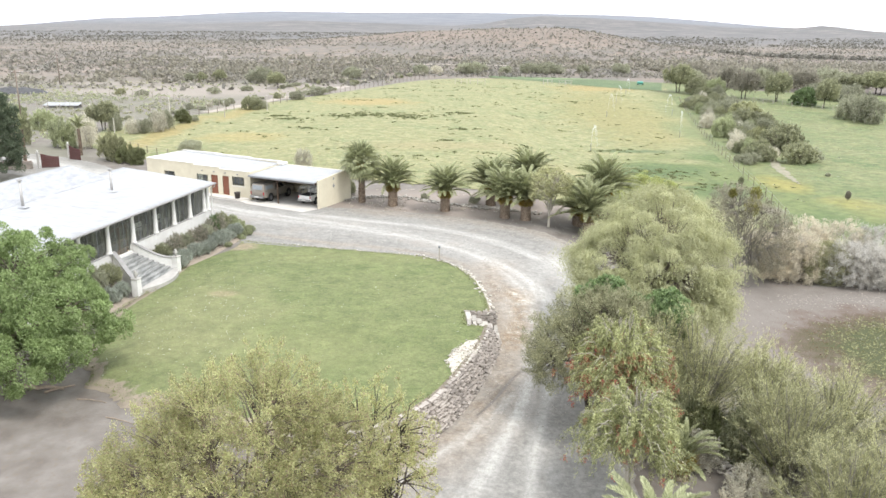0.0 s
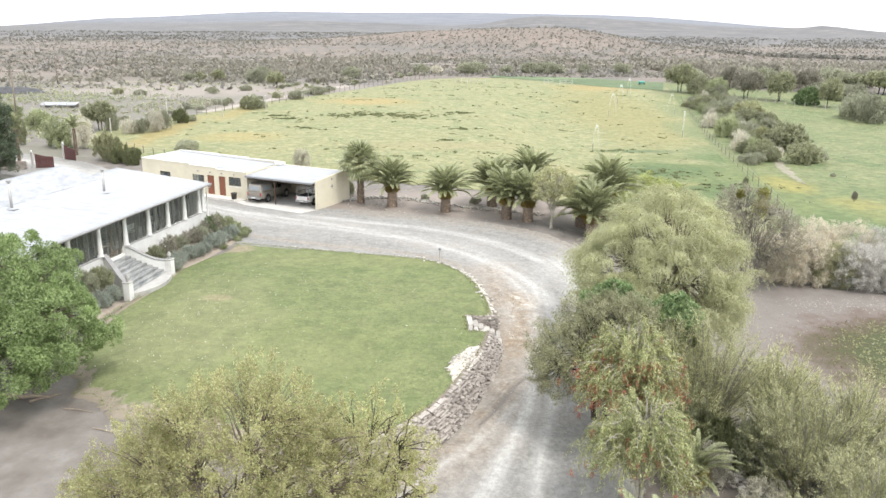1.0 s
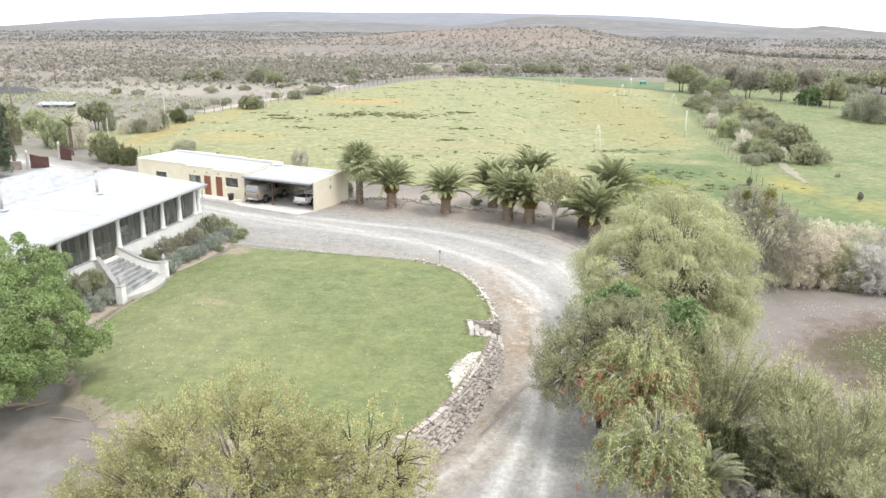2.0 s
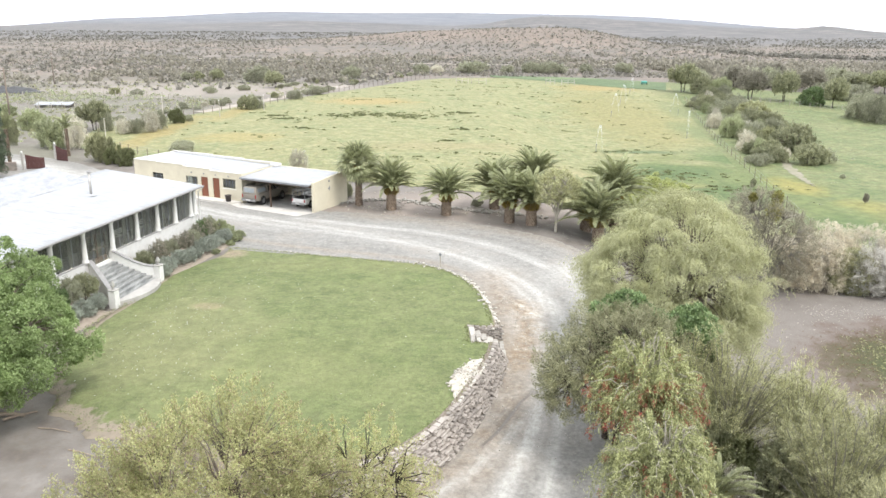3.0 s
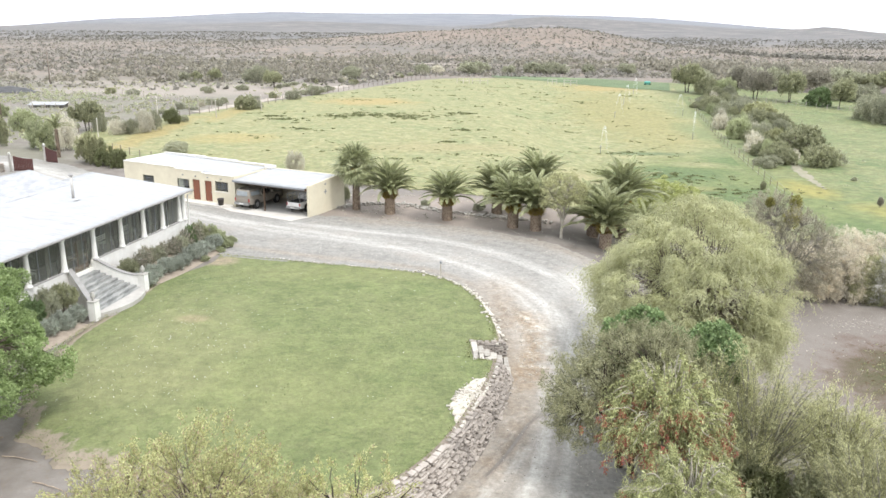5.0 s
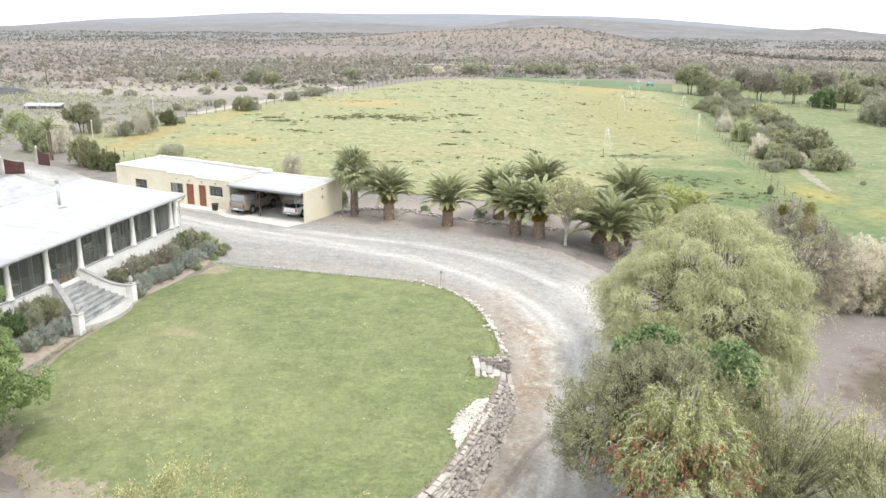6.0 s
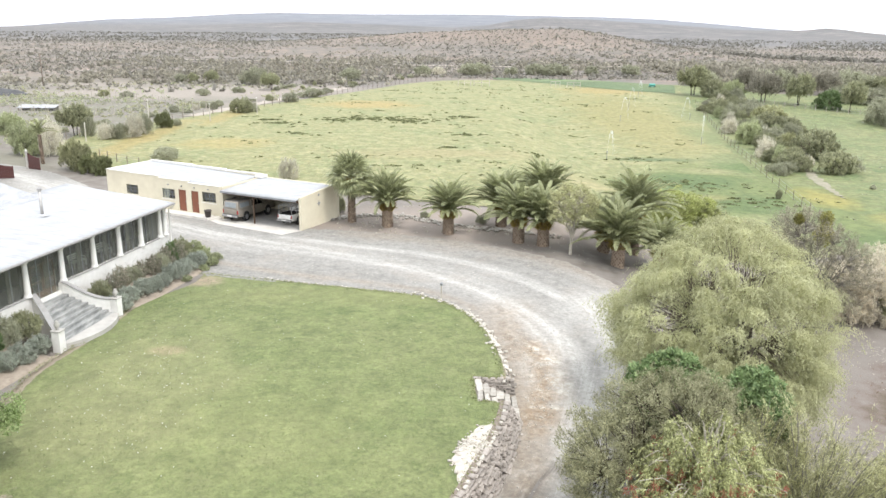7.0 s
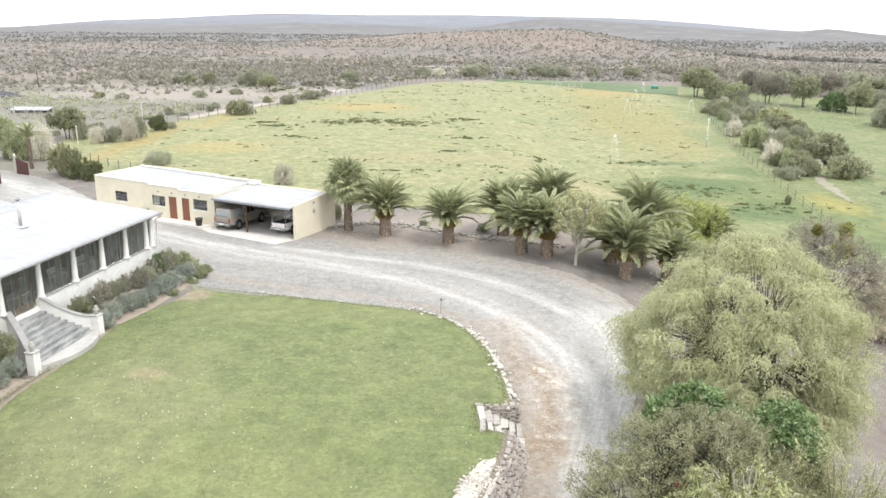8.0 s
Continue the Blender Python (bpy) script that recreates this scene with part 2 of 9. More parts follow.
def mesh_np(name, v, f, material, parent=None, label="", flat=True, uv=None):
    """A mesh from arrays: v (n, 3), f (m, 3 or 4)."""
    v, f = np.asarray(v, np.float32), np.asarray(f, np.int32)
    me = bpy.data.meshes.new(name)
    k = f.shape[1]
    me.vertices.add(len(v))
    me.vertices.foreach_set("co", v.ravel())
    me.loops.add(f.size)
    me.loops.foreach_set("vertex_index", f.ravel())
    me.polygons.add(len(f))
    me.polygons.foreach_set("loop_start", np.arange(0, f.size, k, dtype=np.int32))
    me.update(calc_edges=True)
    if uv is not None:
        layer = me.uv_layers.new(name="UVMap")
        layer.data.foreach_set("uv", np.asarray(uv, np.float32)[f.ravel()].ravel())
    return part_mesh(name, me, material, parent, label, flat)


def add_box(bm, c, size, m=None):
    """A box with centre c and size; m turns it afterwards."""
    r = bmesh.ops.create_cube(bm, size=1)["verts"]
    for v in r:
        v.co = Vector((v.co.x * size[0] + c[0], v.co.y * size[1] + c[1], v.co.z * size[2] + c[2]))
        if m is not None:
            v.co = m @ v.co
    return r


def box(c, size, bevel=0.0, m=None):
    bm = bmesh.new()
    add_box(bm, c, size, m)
    if bevel:
        bmesh.ops.bevel(bm, geom=bm.edges[:], offset=bevel, segments=2, profile=0.6, affect="EDGES")
    return bm


def prism(pts, z0, z1, bm=None):
    """An upright prism over a plan polygon; z0 and z1 may be numbers or one value a corner."""
    bm = bm or bmesh.new()
    k = len(pts)
    a = [z0] * k if not hasattr(z0, "__len__") else z0
    b = [z1] * k if not hasattr(z1, "__len__") else z1
    lo = [bm.verts.new((x, y, z)) for (x, y), z in zip(pts, a)]
    hi = [bm.verts.new((x, y, z)) for (x, y), z in zip(pts, b)]
    bm.faces.new(lo[::-1])
    bm.faces.new(hi)
    for i in range(k):
        bm.faces.new((lo[i], lo[(i + 1) % k], hi[(i + 1) % k], hi[i]))
    bmesh.ops.recalc_face_normals(bm, faces=bm.faces[:])
    return bm


def lathe(profile, sides=12, bm=None, at=(0, 0, 0)):
    """A turned shape from (radius, height) pairs."""
    bm = bm or bmesh.new()
    rings = []
    for r, z in profile:
        rings.append([bm.verts.new((at[0] + r * math.cos(2 * math.pi * i / sides), at[1] + r * math.sin(2 * math.pi * i / sides), at[2] + z))
                      for i in range(sides)])
    for a, b in zip(rings, rings[1:]):
        for i in range(sides):
            bm.faces.new((a[i], a[(i + 1) % sides], b[(i + 1) % sides], b[i]))
    bm.faces.new(rings[0][::-1])
    bm.faces.new(rings[-1])
    return bm


class Tubes:
    """Gathers tapered tubes into one mesh."""

    def __init__(self, sides=6):
        self.v, self.f, self.n, self.sides = [], [], 0, sides

    def add(self, pts, radii):
        pts = np.asarray(pts, float)
        s = self.sides
        for i, (p, r) in enumerate(zip(pts, radii)):
            d = pts[min(i + 1, len(pts) - 1)] - pts[max(i - 1, 0)]
            d = d / (np.linalg.norm(d) + 1e-9)
            a = np.cross(d, (0.31, 0.95, 0.05) if abs(d[2]) > 0.8 else (0, 0, 1.0))
            a /= np.linalg.norm(a) + 1e-9
            b = np.cross(d, a)
            ang = np.arange(s) * 2 * math.pi / s
            self.v.append(p + r * (np.outer(np.cos(ang), a) + np.outer(np.sin(ang), b)))
        k = len(pts)
        i, j = np.meshgrid(np.arange(k - 1), np.arange(s), indexing="ij")
        base = self.n
        q = np.stack([base + i * s + j, base + i * s + (j + 1) % s, base + (i + 1) * s + (j + 1) % s, base + (i + 1) * s + j], -1).reshape(-1, 4)
        self.f.append(q)
        self.n += k * s

    def obj(self, name, material, parent=None, label=""):
        return mesh_np(name, np.concatenate(self.v), np.concatenate(self.f), material, parent, label, flat=False)


def bend(p, q, rng, sag=0.15, k=5):
    """A crooked way from p to q."""
    p, q = np.asarray(p, float), np.asarray(q, float)
    t = np.linspace(0, 1, k)[:, None]
    l = np.linalg.norm(q - p)
    off = rng.normal(0, sag * l * 0.35, (k, 3)) * np.sin(t * math.pi)
    off[:, 2] += (sag * l * np.sin(t[:, 0] * math.pi))
    return p + (q - p) * t + off


def leaves(c, d, length, width, rng, face=None):
    """Pointed leaves at points c along directions d, that tend to face the sky or the way given; arrays of verts and faces."""
    n = len(c)
    d = d / (np.linalg.norm(d, axis=1)[:, None] + 1e-9)
    s = np.cross(d, rng.normal(0, 0.6, (n, 3)) + ((0, 0, 1.0) if face is None else face))
    s /= np.linalg.norm(s, axis=1)[:, None] + 1e-9
    ln = (length * rng.uniform(0.6, 1.3, n))[:, None]
    w = (width * rng.uniform(0.7, 1.25, n))[:, None]
    v = np.stack([c + d * ln * 0.08 + s * w * 0.55, c + d * ln, c + d * ln * 0.08 - s * w * 0.55], 1).reshape(-1, 3)
    f = np.arange(3 * n).reshape(-1, 3)
    return v, f

# ---- land ----
# crest lines of the two ranges: bearing in degrees, height over the level line in degrees
RIDGE_FAR = [(-34, -1.13), (-28, -0.58), (-26, -0.36), (-24, -0.11), (-21.8, 0.09), (-18.3, 0.24), (-14.3, 0.51), (-11, 0.66), (-5, 0.64), (2, 0.72), (7, 0.68), (10.7, 0.65),
             (14.5, 0.54), (18, 0.32), (21.3, 0.05), (23.2, -0.07), (29, -0.4), (35, -0.5)]
RIDGE_NEAR = [(-37, -1.39), (-28, -0.91), (-18, -0.33), (-9.8, 0.05), (-3, -0.07), (1, -0.21), (3.4, 0.0), (5.3, 0.36), (7.3, 0.53), (10.5, 0.45), (13.4, 0.29), (16.8, 0.1),
              (19.8, -0.12), (23.1, -0.11), (24.4, -0.03), (25.3, 0.09), (26.3, 0.0), (27.3, -0.13), (28.8, -0.28), (38, -0.5)]


def fbm(x, y, s, seed=0):
    """Soft undulation between -1 and 1."""
    x, y = np.asarray(x, float) / s, np.asarray(y, float) / s
    v = 0
    for k, (a, b, c) in enumerate(((1.0, 0.37, 0.0), (0.53, -1.1, 1.7), (1.9, 1.3, 4.1), (-2.7, 2.2, 2.6), (4.1, -3.3, 5.5))):
        v = v + np.sin(a * x + b * y + c + seed * 1.37) * np.cos(b * x * 0.7 - a * y + c * 2.1 + seed) / (1 + 0.7 * k)
    return v / 2.0


def land(x, y):
    """The lie of the land."""
    x, y = np.asarray(x, float), np.asarray(y, float)
    z = -1.1 * smooth(64, 38, y) * smooth(-13, -3, x)
    z = z - 0.5 * smooth(38, 20, y) * smooth(-13, -3, x)
    z = z - 3.0 * smooth(9.5, 27, x) * (1 - smooth(160, 280, y)) * (1 - 0.35 * smooth(60, 30, y))
    z = z - 0.25 * smooth(-14, -22, x) * smooth(46, 30, y)
    r = np.hypot(x, y - 5)
    z = z + fbm(x, y, 60) * 0.5 * smooth(110, 320, r) + fbm(x, y, 210, 3) * 3.0 * smooth(300, 900, r)
    bearing = np.degrees(np.arctan2(x, np.maximum(y - 5, 1)))
    for ridge, r0, r1, r2 in ((RIDGE_NEAR, 1300, 2300, 3000), (RIDGE_FAR, 3000, 4200, 9000)):
        top = 19 + r1 * np.tan(np.radians(np.interp(bearing, [p[0] for p in ridge], [p[1] for p in ridge])))
        rise = smooth(r0, r1, r) * (1 - smooth(r1, r2, r) * 0.6)
        z = z * (1 - smooth(r0, r1, r)) + (top * rise + fbm(x, y, 170, 5) * 3.0 * smooth(r0, (r0 + r1) / 2, r) * (1 - smooth(r1 * 0.85, r1, r))
                                          ) * smooth(r0, r1, r)
    # the low stony hill across the river
    wide = np.where(x < 80, 190.0, 88.0)
    z = z + (17.0 + 1.5 * fbm(x, y, 26, 2)) * np.exp(-((x - 80) / wide) ** 2 - ((y - 640) / 150) ** 2)
    return z


def graded(lo, hi, mid, n, a=6.0):
    s = np.linspace(-1, 1, n)
    v = np.sinh(a * s) / math.sinh(a)
    return np.where(v < 0, mid + v * (mid - lo), mid + v * (hi - mid))


def grid_faces(ny, nx):
    i, j = np.meshgrid(np.arange(ny - 1), np.arange(nx - 1), indexing="ij")
    return np.stack([i * nx + j, i * nx + j + 1, (i + 1) * nx + j + 1, (i + 1) * nx + j], -1).reshape(-1, 4)


def ground_mat():
    m = bpy.data.materials.new("dry_soil_and_scrub")
    m.use_nodes = True
    n, l = m.node_tree.nodes, m.node_tree.links
    b = n["Principled BSDF"]
    pos = n.new("ShaderNodeNewGeometry").outputs["Position"]
    sep = n.new("ShaderNodeSeparateXYZ")
    l.new(pos, sep.inputs[0])

    def tex(scale, detail=6, rough=0.6):
        t = n.new("ShaderNodeTexNoise")
        t.inputs["Scale"].default_value, t.inputs["Detail"].default_value, t.inputs["Roughness"].default_value = scale, detail, rough
        l.new(pos, t.inputs["Vector"])
        return t.outputs["Fac"]

    def mix(fac, a, b2):
        x = n.new("ShaderNodeMix")
        x.data_type = "RGBA"
        l.new(fac, x.inputs[0])
        for k, s in ((6, a), (7, b2)):
            if isinstance(s, tuple):
                x.inputs[k].default_value = (*s, 1)
            else:
                l.new(s, x.inputs[k])
        return x.outputs[2]

    def fade(a, b2, src):
        r = n.new("ShaderNodeMapRange")
        r.interpolation_type = "SMOOTHSTEP"
        r.inputs[1].default_value, r.inputs[2].default_value = a, b2
        l.new(src, r.inputs[0])
        return r.outputs[0]

    def patch(x, y, rx, ry, most, wobble=1.2, scale=0.45):
        """1 inside an ellipse with a broken rim, 0 outside."""
        zm = n.new("ShaderNodeMapping")
        zm.vector_type = "TEXTURE"
        zm.inputs["Location"].default_value, zm.inputs["Scale"].default_value = (x, y, 0), (rx, ry, 1e6)
        l.new(pos, zm.inputs["Vector"])
        ln = n.new("ShaderNodeVectorMath")
        ln.operation = "LENGTH"
        l.new(zm.outputs[0], ln.inputs[0])
        wv = n.new("ShaderNodeMath")
        wv.operation = "MULTIPLY_ADD"
        wv.inputs[1].default_value = wobble
        l.new(tex(scale, 6, 0.7), wv.inputs[0])
        l.new(ln.outputs["Value"], wv.inputs[2])
        r = n.new("ShaderNodeMapRange")
        r.inputs[1].default_value, r.inputs[2].default_value = 0.55 + wobble * 0.5, 1.05 + wobble * 0.5
        r.inputs[3].default_value, r.inputs[4].default_value = most, 0.0
        l.new(wv.outputs[0], r.inputs[0])
        return r.outputs[0]

    near_r = ramp(n, [(0.3, (0.122, 0.104, 0.088)), (0.55, (0.182, 0.163, 0.144)), (0.75, (0.240, 0.222, 0.200))])
    l.new(tex(0.5), near_r.inputs["Fac"])
    litter = ramp(n, [(0.54, (0, 0, 0)), (0.66, (0.5, 0.5, 0.5))])
    l.new(tex(3.5, 5, 0.7), litter.inputs["Fac"])
    near = mix(litter.outputs["Color"], near_r.outputs["Color"], (0.173, 0.137, 0.101))
    # rusty and grey tracts of the scrub plain, with pale open spots
    far_r = ramp(n, [(0.36, (0.140, 0.127, 0.113)), (0.47, (0.180, 0.151, 0.127)), (0.56, (0.220, 0.171, 0.135)), (0.66, (0.262, 0.218, 0.186))])
    l.new(tex(0.011, 9, 0.7), far_r.inputs["Fac"])
    speck = ramp(n, [(0.45, (0, 0, 0)), (0.57, (0.8, 0.8, 0.8))])
    l.new(tex(0.13, 5, 0.75), speck.inputs["Fac"])
    far = mix(speck.outputs["Color"], far_r.outputs["Color"], (0.125, 0.118, 0.100))
    bald = ramp(n, [(0.58, (0, 0, 0)), (0.68, (0.5, 0.5, 0.5))])
    l.new(tex(0.03, 6, 0.72), bald.inputs["Fac"])
    far = mix(bald.outputs["Color"], far, (0.285, 0.248, 0.217))
    far = mix(patch(55, 640, 190, 140, 0.7, 0.8, 0.02), far, (0.186, 0.146, 0.117))
    # the pale river flat between the field and the scrub, thinly grown
    thin = ramp(n, [(0.38, (0, 0, 0)), (0.56, (0.65, 0.65, 0.65))])
    l.new(tex(0.07, 6, 0.7), thin.inputs["Fac"])
    band = n.new("ShaderNodeMath")
    band.operation = "MULTIPLY"
    l.new(thin.outputs["Color"], band.inputs[0])
    l.new(fade(-44, -56, sep.outputs[0]), band.inputs[1])
    near = mix(band.outputs[0], near, (0.175, 0.172, 0.125))
    far2 = mix(fade(225, 330, sep.outputs[1]), near, far)
    for (x, y, rx, ry), most in (((-76, 234, 44, 26), 0.85), ((-42, 248, 26, 22), 0.7), ((-48, 196, 8, 16), 0.6), ((-100, 262, 40, 10), 0.6)):
        far2 = mix(patch(x, y, rx, ry, most, 1.0, 0.06), far2, (0.265, 0.232, 0.198))
    # beaten earth under the palms
    far2 = mix(patch(4, 88, 21, 9, 0.85, 0.9, 0.5), far2, (0.272, 0.228, 0.195))
    far2 = mix(patch(32, 57, 18, 14, 0.7, 1.2, 0.3), far2, (0.188, 0.166, 0.146))
    # a mat of weeds on the low ground, russet at its rim
    for rx, ry, colour, most in ((11.6, 10.0, (0.100, 0.056, 0.039), 1.0), (9.8, 8.0, (0.062, 0.069, 0.027), 1.0)):
        far2 = mix(patch(36.2, 53.6, rx, ry, most), far2, colour)
    # distant slopes carry grey scrub in long streaks, its lilac tinge painted distance haze
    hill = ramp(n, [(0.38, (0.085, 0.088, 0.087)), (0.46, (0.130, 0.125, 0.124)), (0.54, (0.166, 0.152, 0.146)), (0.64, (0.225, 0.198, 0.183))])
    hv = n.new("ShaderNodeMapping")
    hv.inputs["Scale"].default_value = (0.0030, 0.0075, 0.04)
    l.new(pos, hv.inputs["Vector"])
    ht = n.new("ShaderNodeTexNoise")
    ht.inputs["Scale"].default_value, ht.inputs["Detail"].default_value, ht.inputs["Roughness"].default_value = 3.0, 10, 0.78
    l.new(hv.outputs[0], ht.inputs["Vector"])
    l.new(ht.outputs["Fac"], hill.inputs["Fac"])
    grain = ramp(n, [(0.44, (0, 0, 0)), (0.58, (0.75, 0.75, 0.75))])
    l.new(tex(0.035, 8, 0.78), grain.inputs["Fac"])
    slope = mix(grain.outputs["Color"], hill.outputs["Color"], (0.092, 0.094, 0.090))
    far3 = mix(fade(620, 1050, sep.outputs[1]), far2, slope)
    # the last range is coloured bluish to stand for haze
    blue_haze = ramp(n, [(0.4, (0.145, 0.155, 0.178)), (0.62, (0.195, 0.200, 0.215))])
    l.new(ht.outputs["Fac"], blue_haze.inputs["Fac"])
    far3 = mix(fade(3000, 3900, sep.outputs[1]), far3, blue_haze.outputs["Color"])
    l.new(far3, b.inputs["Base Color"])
    b.inputs["Roughness"].default_value = 0.95
    bp = n.new("ShaderNodeBump")
    bp.inputs["Strength"].default_value, bp.inputs["Distance"].default_value = 0.5, 0.08
    l.new(tex(6, 6, 0.7), bp.inputs["Height"])
    l.new(bp.outputs["Normal"], b.inputs["Normal"])
    return m


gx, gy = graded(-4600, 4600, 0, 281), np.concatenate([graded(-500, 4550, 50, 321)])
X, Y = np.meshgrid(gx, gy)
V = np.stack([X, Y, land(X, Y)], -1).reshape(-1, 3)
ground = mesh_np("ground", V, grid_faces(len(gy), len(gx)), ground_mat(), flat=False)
tagged(ground, "dry brown soil plain with scrub running to distant hills", "ground", kind="structure")


def along(poly, n):
    """n points spread evenly along a polyline, with the corners softened."""
    p = np.array(poly, float)
    for _ in range(2):
        q = [p[0]]
        for a, b in zip(p, p[1:]):
            q += [a * 0.75 + b * 0.25, a * 0.25 + b * 0.75]
        p = np.array(q + [p[-1]])
    d = np.concatenate([[0], np.cumsum(np.linalg.norm(np.diff(p, axis=0), axis=1))])
    s = np.linspace(0, d[-1], n)
    return np.stack([np.interp(s, d, p[:, k]) for k in range(2)], 1)


def loft(name, a, b, n, m, lift, material, label, category, ragged=0.0, height=land):
    """A sheet between two lines on the ground."""
    rng = np.random.default_rng(len(name))
    A, B = along(a, n), along(b, n)
    if ragged:
        w = (B - A) / (np.linalg.norm(B - A, axis=1)[:, None] + 1e-6)
        A, B = A + w * rng.normal(0, ragged, (n, 1)), B + w * rng.normal(0, ragged, (n, 1))
    t = np.linspace(0, 1, m)[None, :, None]
    P = A[:, None] * (1 - t) + B[:, None] * t
    z = height(P[..., 0], P[..., 1]) + lift
    d = np.concatenate([[0], np.cumsum(np.linalg.norm(np.diff((A + B) / 2, axis=0), axis=1))])
    uv = np.stack([np.broadcast_to(t[..., 0], (n, m)), np.broadcast_to(d[:, None], (n, m))], -1).reshape(-1, 2)
    ob = mesh_np(name, np.dstack([P, z]).reshape(-1, 3), grid_faces(n, m)[:, ::-1], material, flat=False, uv=uv)
    if ob.data.polygons[0].normal.z < 0:
        ob.data.flip_normals()
    return tagged(ob, label, category, kind="structure")


def near_line(P, poly):
    """Distance of plan points P (n, 2) from a softened polyline."""
    q = along(poly, 60)
    a, d = q[:-1], np.diff(q, axis=0)
    best = np.full(len(P), 1e9)
    for k in range(len(a)):
        t = np.clip(((P - a[k]) @ d[k]) / (d[k] @ d[k] + 1e-9), 0, 1)
        best = np.minimum(best, np.linalg.norm(P - a[k] - t[:, None] * d[k], axis=1))
    return best


def drive_mat():
    """Blue-grey gravel; dust, wash and rut are worn-in masks that the mesh carries."""
    m = bpy.data.materials.new("gravel_drive")
    m.use_nodes = True
    n, l = m.node_tree.nodes, m.node_tree.links
    b = n["Principled BSDF"]
    pos = n.new("ShaderNodeNewGeometry").outputs["Position"]
    uv = n.new("ShaderNodeUVMap")
    mp = n.new("ShaderNodeMapping")
    mp.inputs["Scale"].default_value = (13, 0.11, 1)
    l.new(uv.outputs[0], mp.inputs["Vector"])

    def tex(vec, scale, detail, rough=0.6):
        t = n.new("ShaderNodeTexNoise")
        t.inputs["Scale"].default_value, t.inputs["Detail"].default_value, t.inputs["Roughness"].default_value = scale, detail, rough
        l.new(vec, t.inputs["Vector"])
        return t.outputs["Fac"]

    def mix(fac, a, c):
        x = n.new("ShaderNodeMix")
        x.data_type = "RGBA"
        l.new(fac, x.inputs[0])
        for k, s in ((6, a), (7, c)):
            if isinstance(s, tuple):
                x.inputs[k].default_value = (*s, 1)
            else:
                l.new(s, x.inputs[k])
        return x.outputs[2]

    def span(src, a, c, lo=0.0, hi=1.0):
        r = n.new("ShaderNodeMapRange")
        r.inputs[1].default_value, r.inputs[2].default_value, r.inputs[3].default_value, r.inputs[4].default_value = a, c, lo, hi
        l.new(src, r.inputs[0])
        return r.outputs[0]

    def times(a, c):
        x = n.new("ShaderNodeMath")
        x.operation = "MULTIPLY"
        l.new(a, x.inputs[0])
        l.new(c, x.inputs[1])
        return x.outputs[0]

    def worn(name):
        at = n.new("ShaderNodeAttribute")
        at.attribute_name = name
        return at.outputs["Fac"]

    g = ramp(n, [(0.3, (0.162, 0.155, 0.143)), (0.5, (0.214, 0.206, 0.189)), (0.7, (0.287, 0.275, 0.250))])
    l.new(tex(pos, 1.3, 8, 0.75), g.inputs["Fac"])
    c = mix(span(tex(pos, 0.22, 6, 0.7), 0.5, 0.68, 0, 0.55), g.outputs["Color"], (0.255, 0.222, 0.188))
    streak = tex(mp.outputs[0], 1.0, 5, 0.7)
    c = mix(span(streak, 0.44, 0.72, 0, 0.36), c, (0.370, 0.362, 0.340))
    wash = times(worn("wash"), span(tex(pos, 0.8, 7, 0.75), 0.3, 0.62, 0.35, 1.0))
    soil = ramp(n, [(0.38, (0.185, 0.138, 0.096)), (0.52, (0.272, 0.224, 0.172)), (0.68, (0.370, 0.328, 0.275))])
    l.new(tex(pos, 1.7, 7, 0.75), soil.inputs["Fac"])
    c = mix(wash, c, soil.outputs["Color"])
    # rusty silt, cracked and blotched with pale lime
    silt = ramp(n, [(0.38, (0.180, 0.130, 0.082)), (0.47, (0.250, 0.190, 0.132)), (0.54, (0.315, 0.262, 0.200)), (0.62, (0.46, 0.425, 0.365))])
    l.new(tex(pos, 1.25, 8, 0.78), silt.inputs["Fac"])
    c = mix(times(worn("silt"), span(tex(pos, 0.9, 7, 0.75), 0.36, 0.52, 0.1, 1.0)), c, silt.outputs["Color"])
    dust = times(worn("dust"), span(tex(mp.outputs[0], 1.6, 6, 0.72), 0.32, 0.62, 0.25, 1.0))
    dust = times(dust, span(tex(pos, 1.1, 7, 0.75), 0.3, 0.58, 0.45, 1.0))
    c = mix(dust, c, (0.490, 0.476, 0.444))
    c = mix(times(worn("rut"), span(tex(pos, 2.0, 5, 0.7), 0.3, 0.6, 0.4, 0.9)), c, (0.175, 0.150, 0.128))
    gv = n.new("ShaderNodeHueSaturation")
    l.new(span(tex(pos, 4.0, 8, 0.8), 0.32, 0.68, 0.72, 1.28), gv.inputs["Value"])
    l.new(c, gv.inputs["Color"])
    l.new(gv.outputs["Color"], b.inputs["Base Color"])
    b.inputs["Roughness"].default_value = 0.95
    bp = n.new("ShaderNodeBump")
    bp.inputs["Strength"].default_value, bp.inputs["Distance"].default_value = 0.5, 0.03
    l.new(tex(pos, 14, 5, 0.7), bp.inputs["Height"])
    l.new(bp.outputs["Normal"], b.inputs["Normal"])
    return m


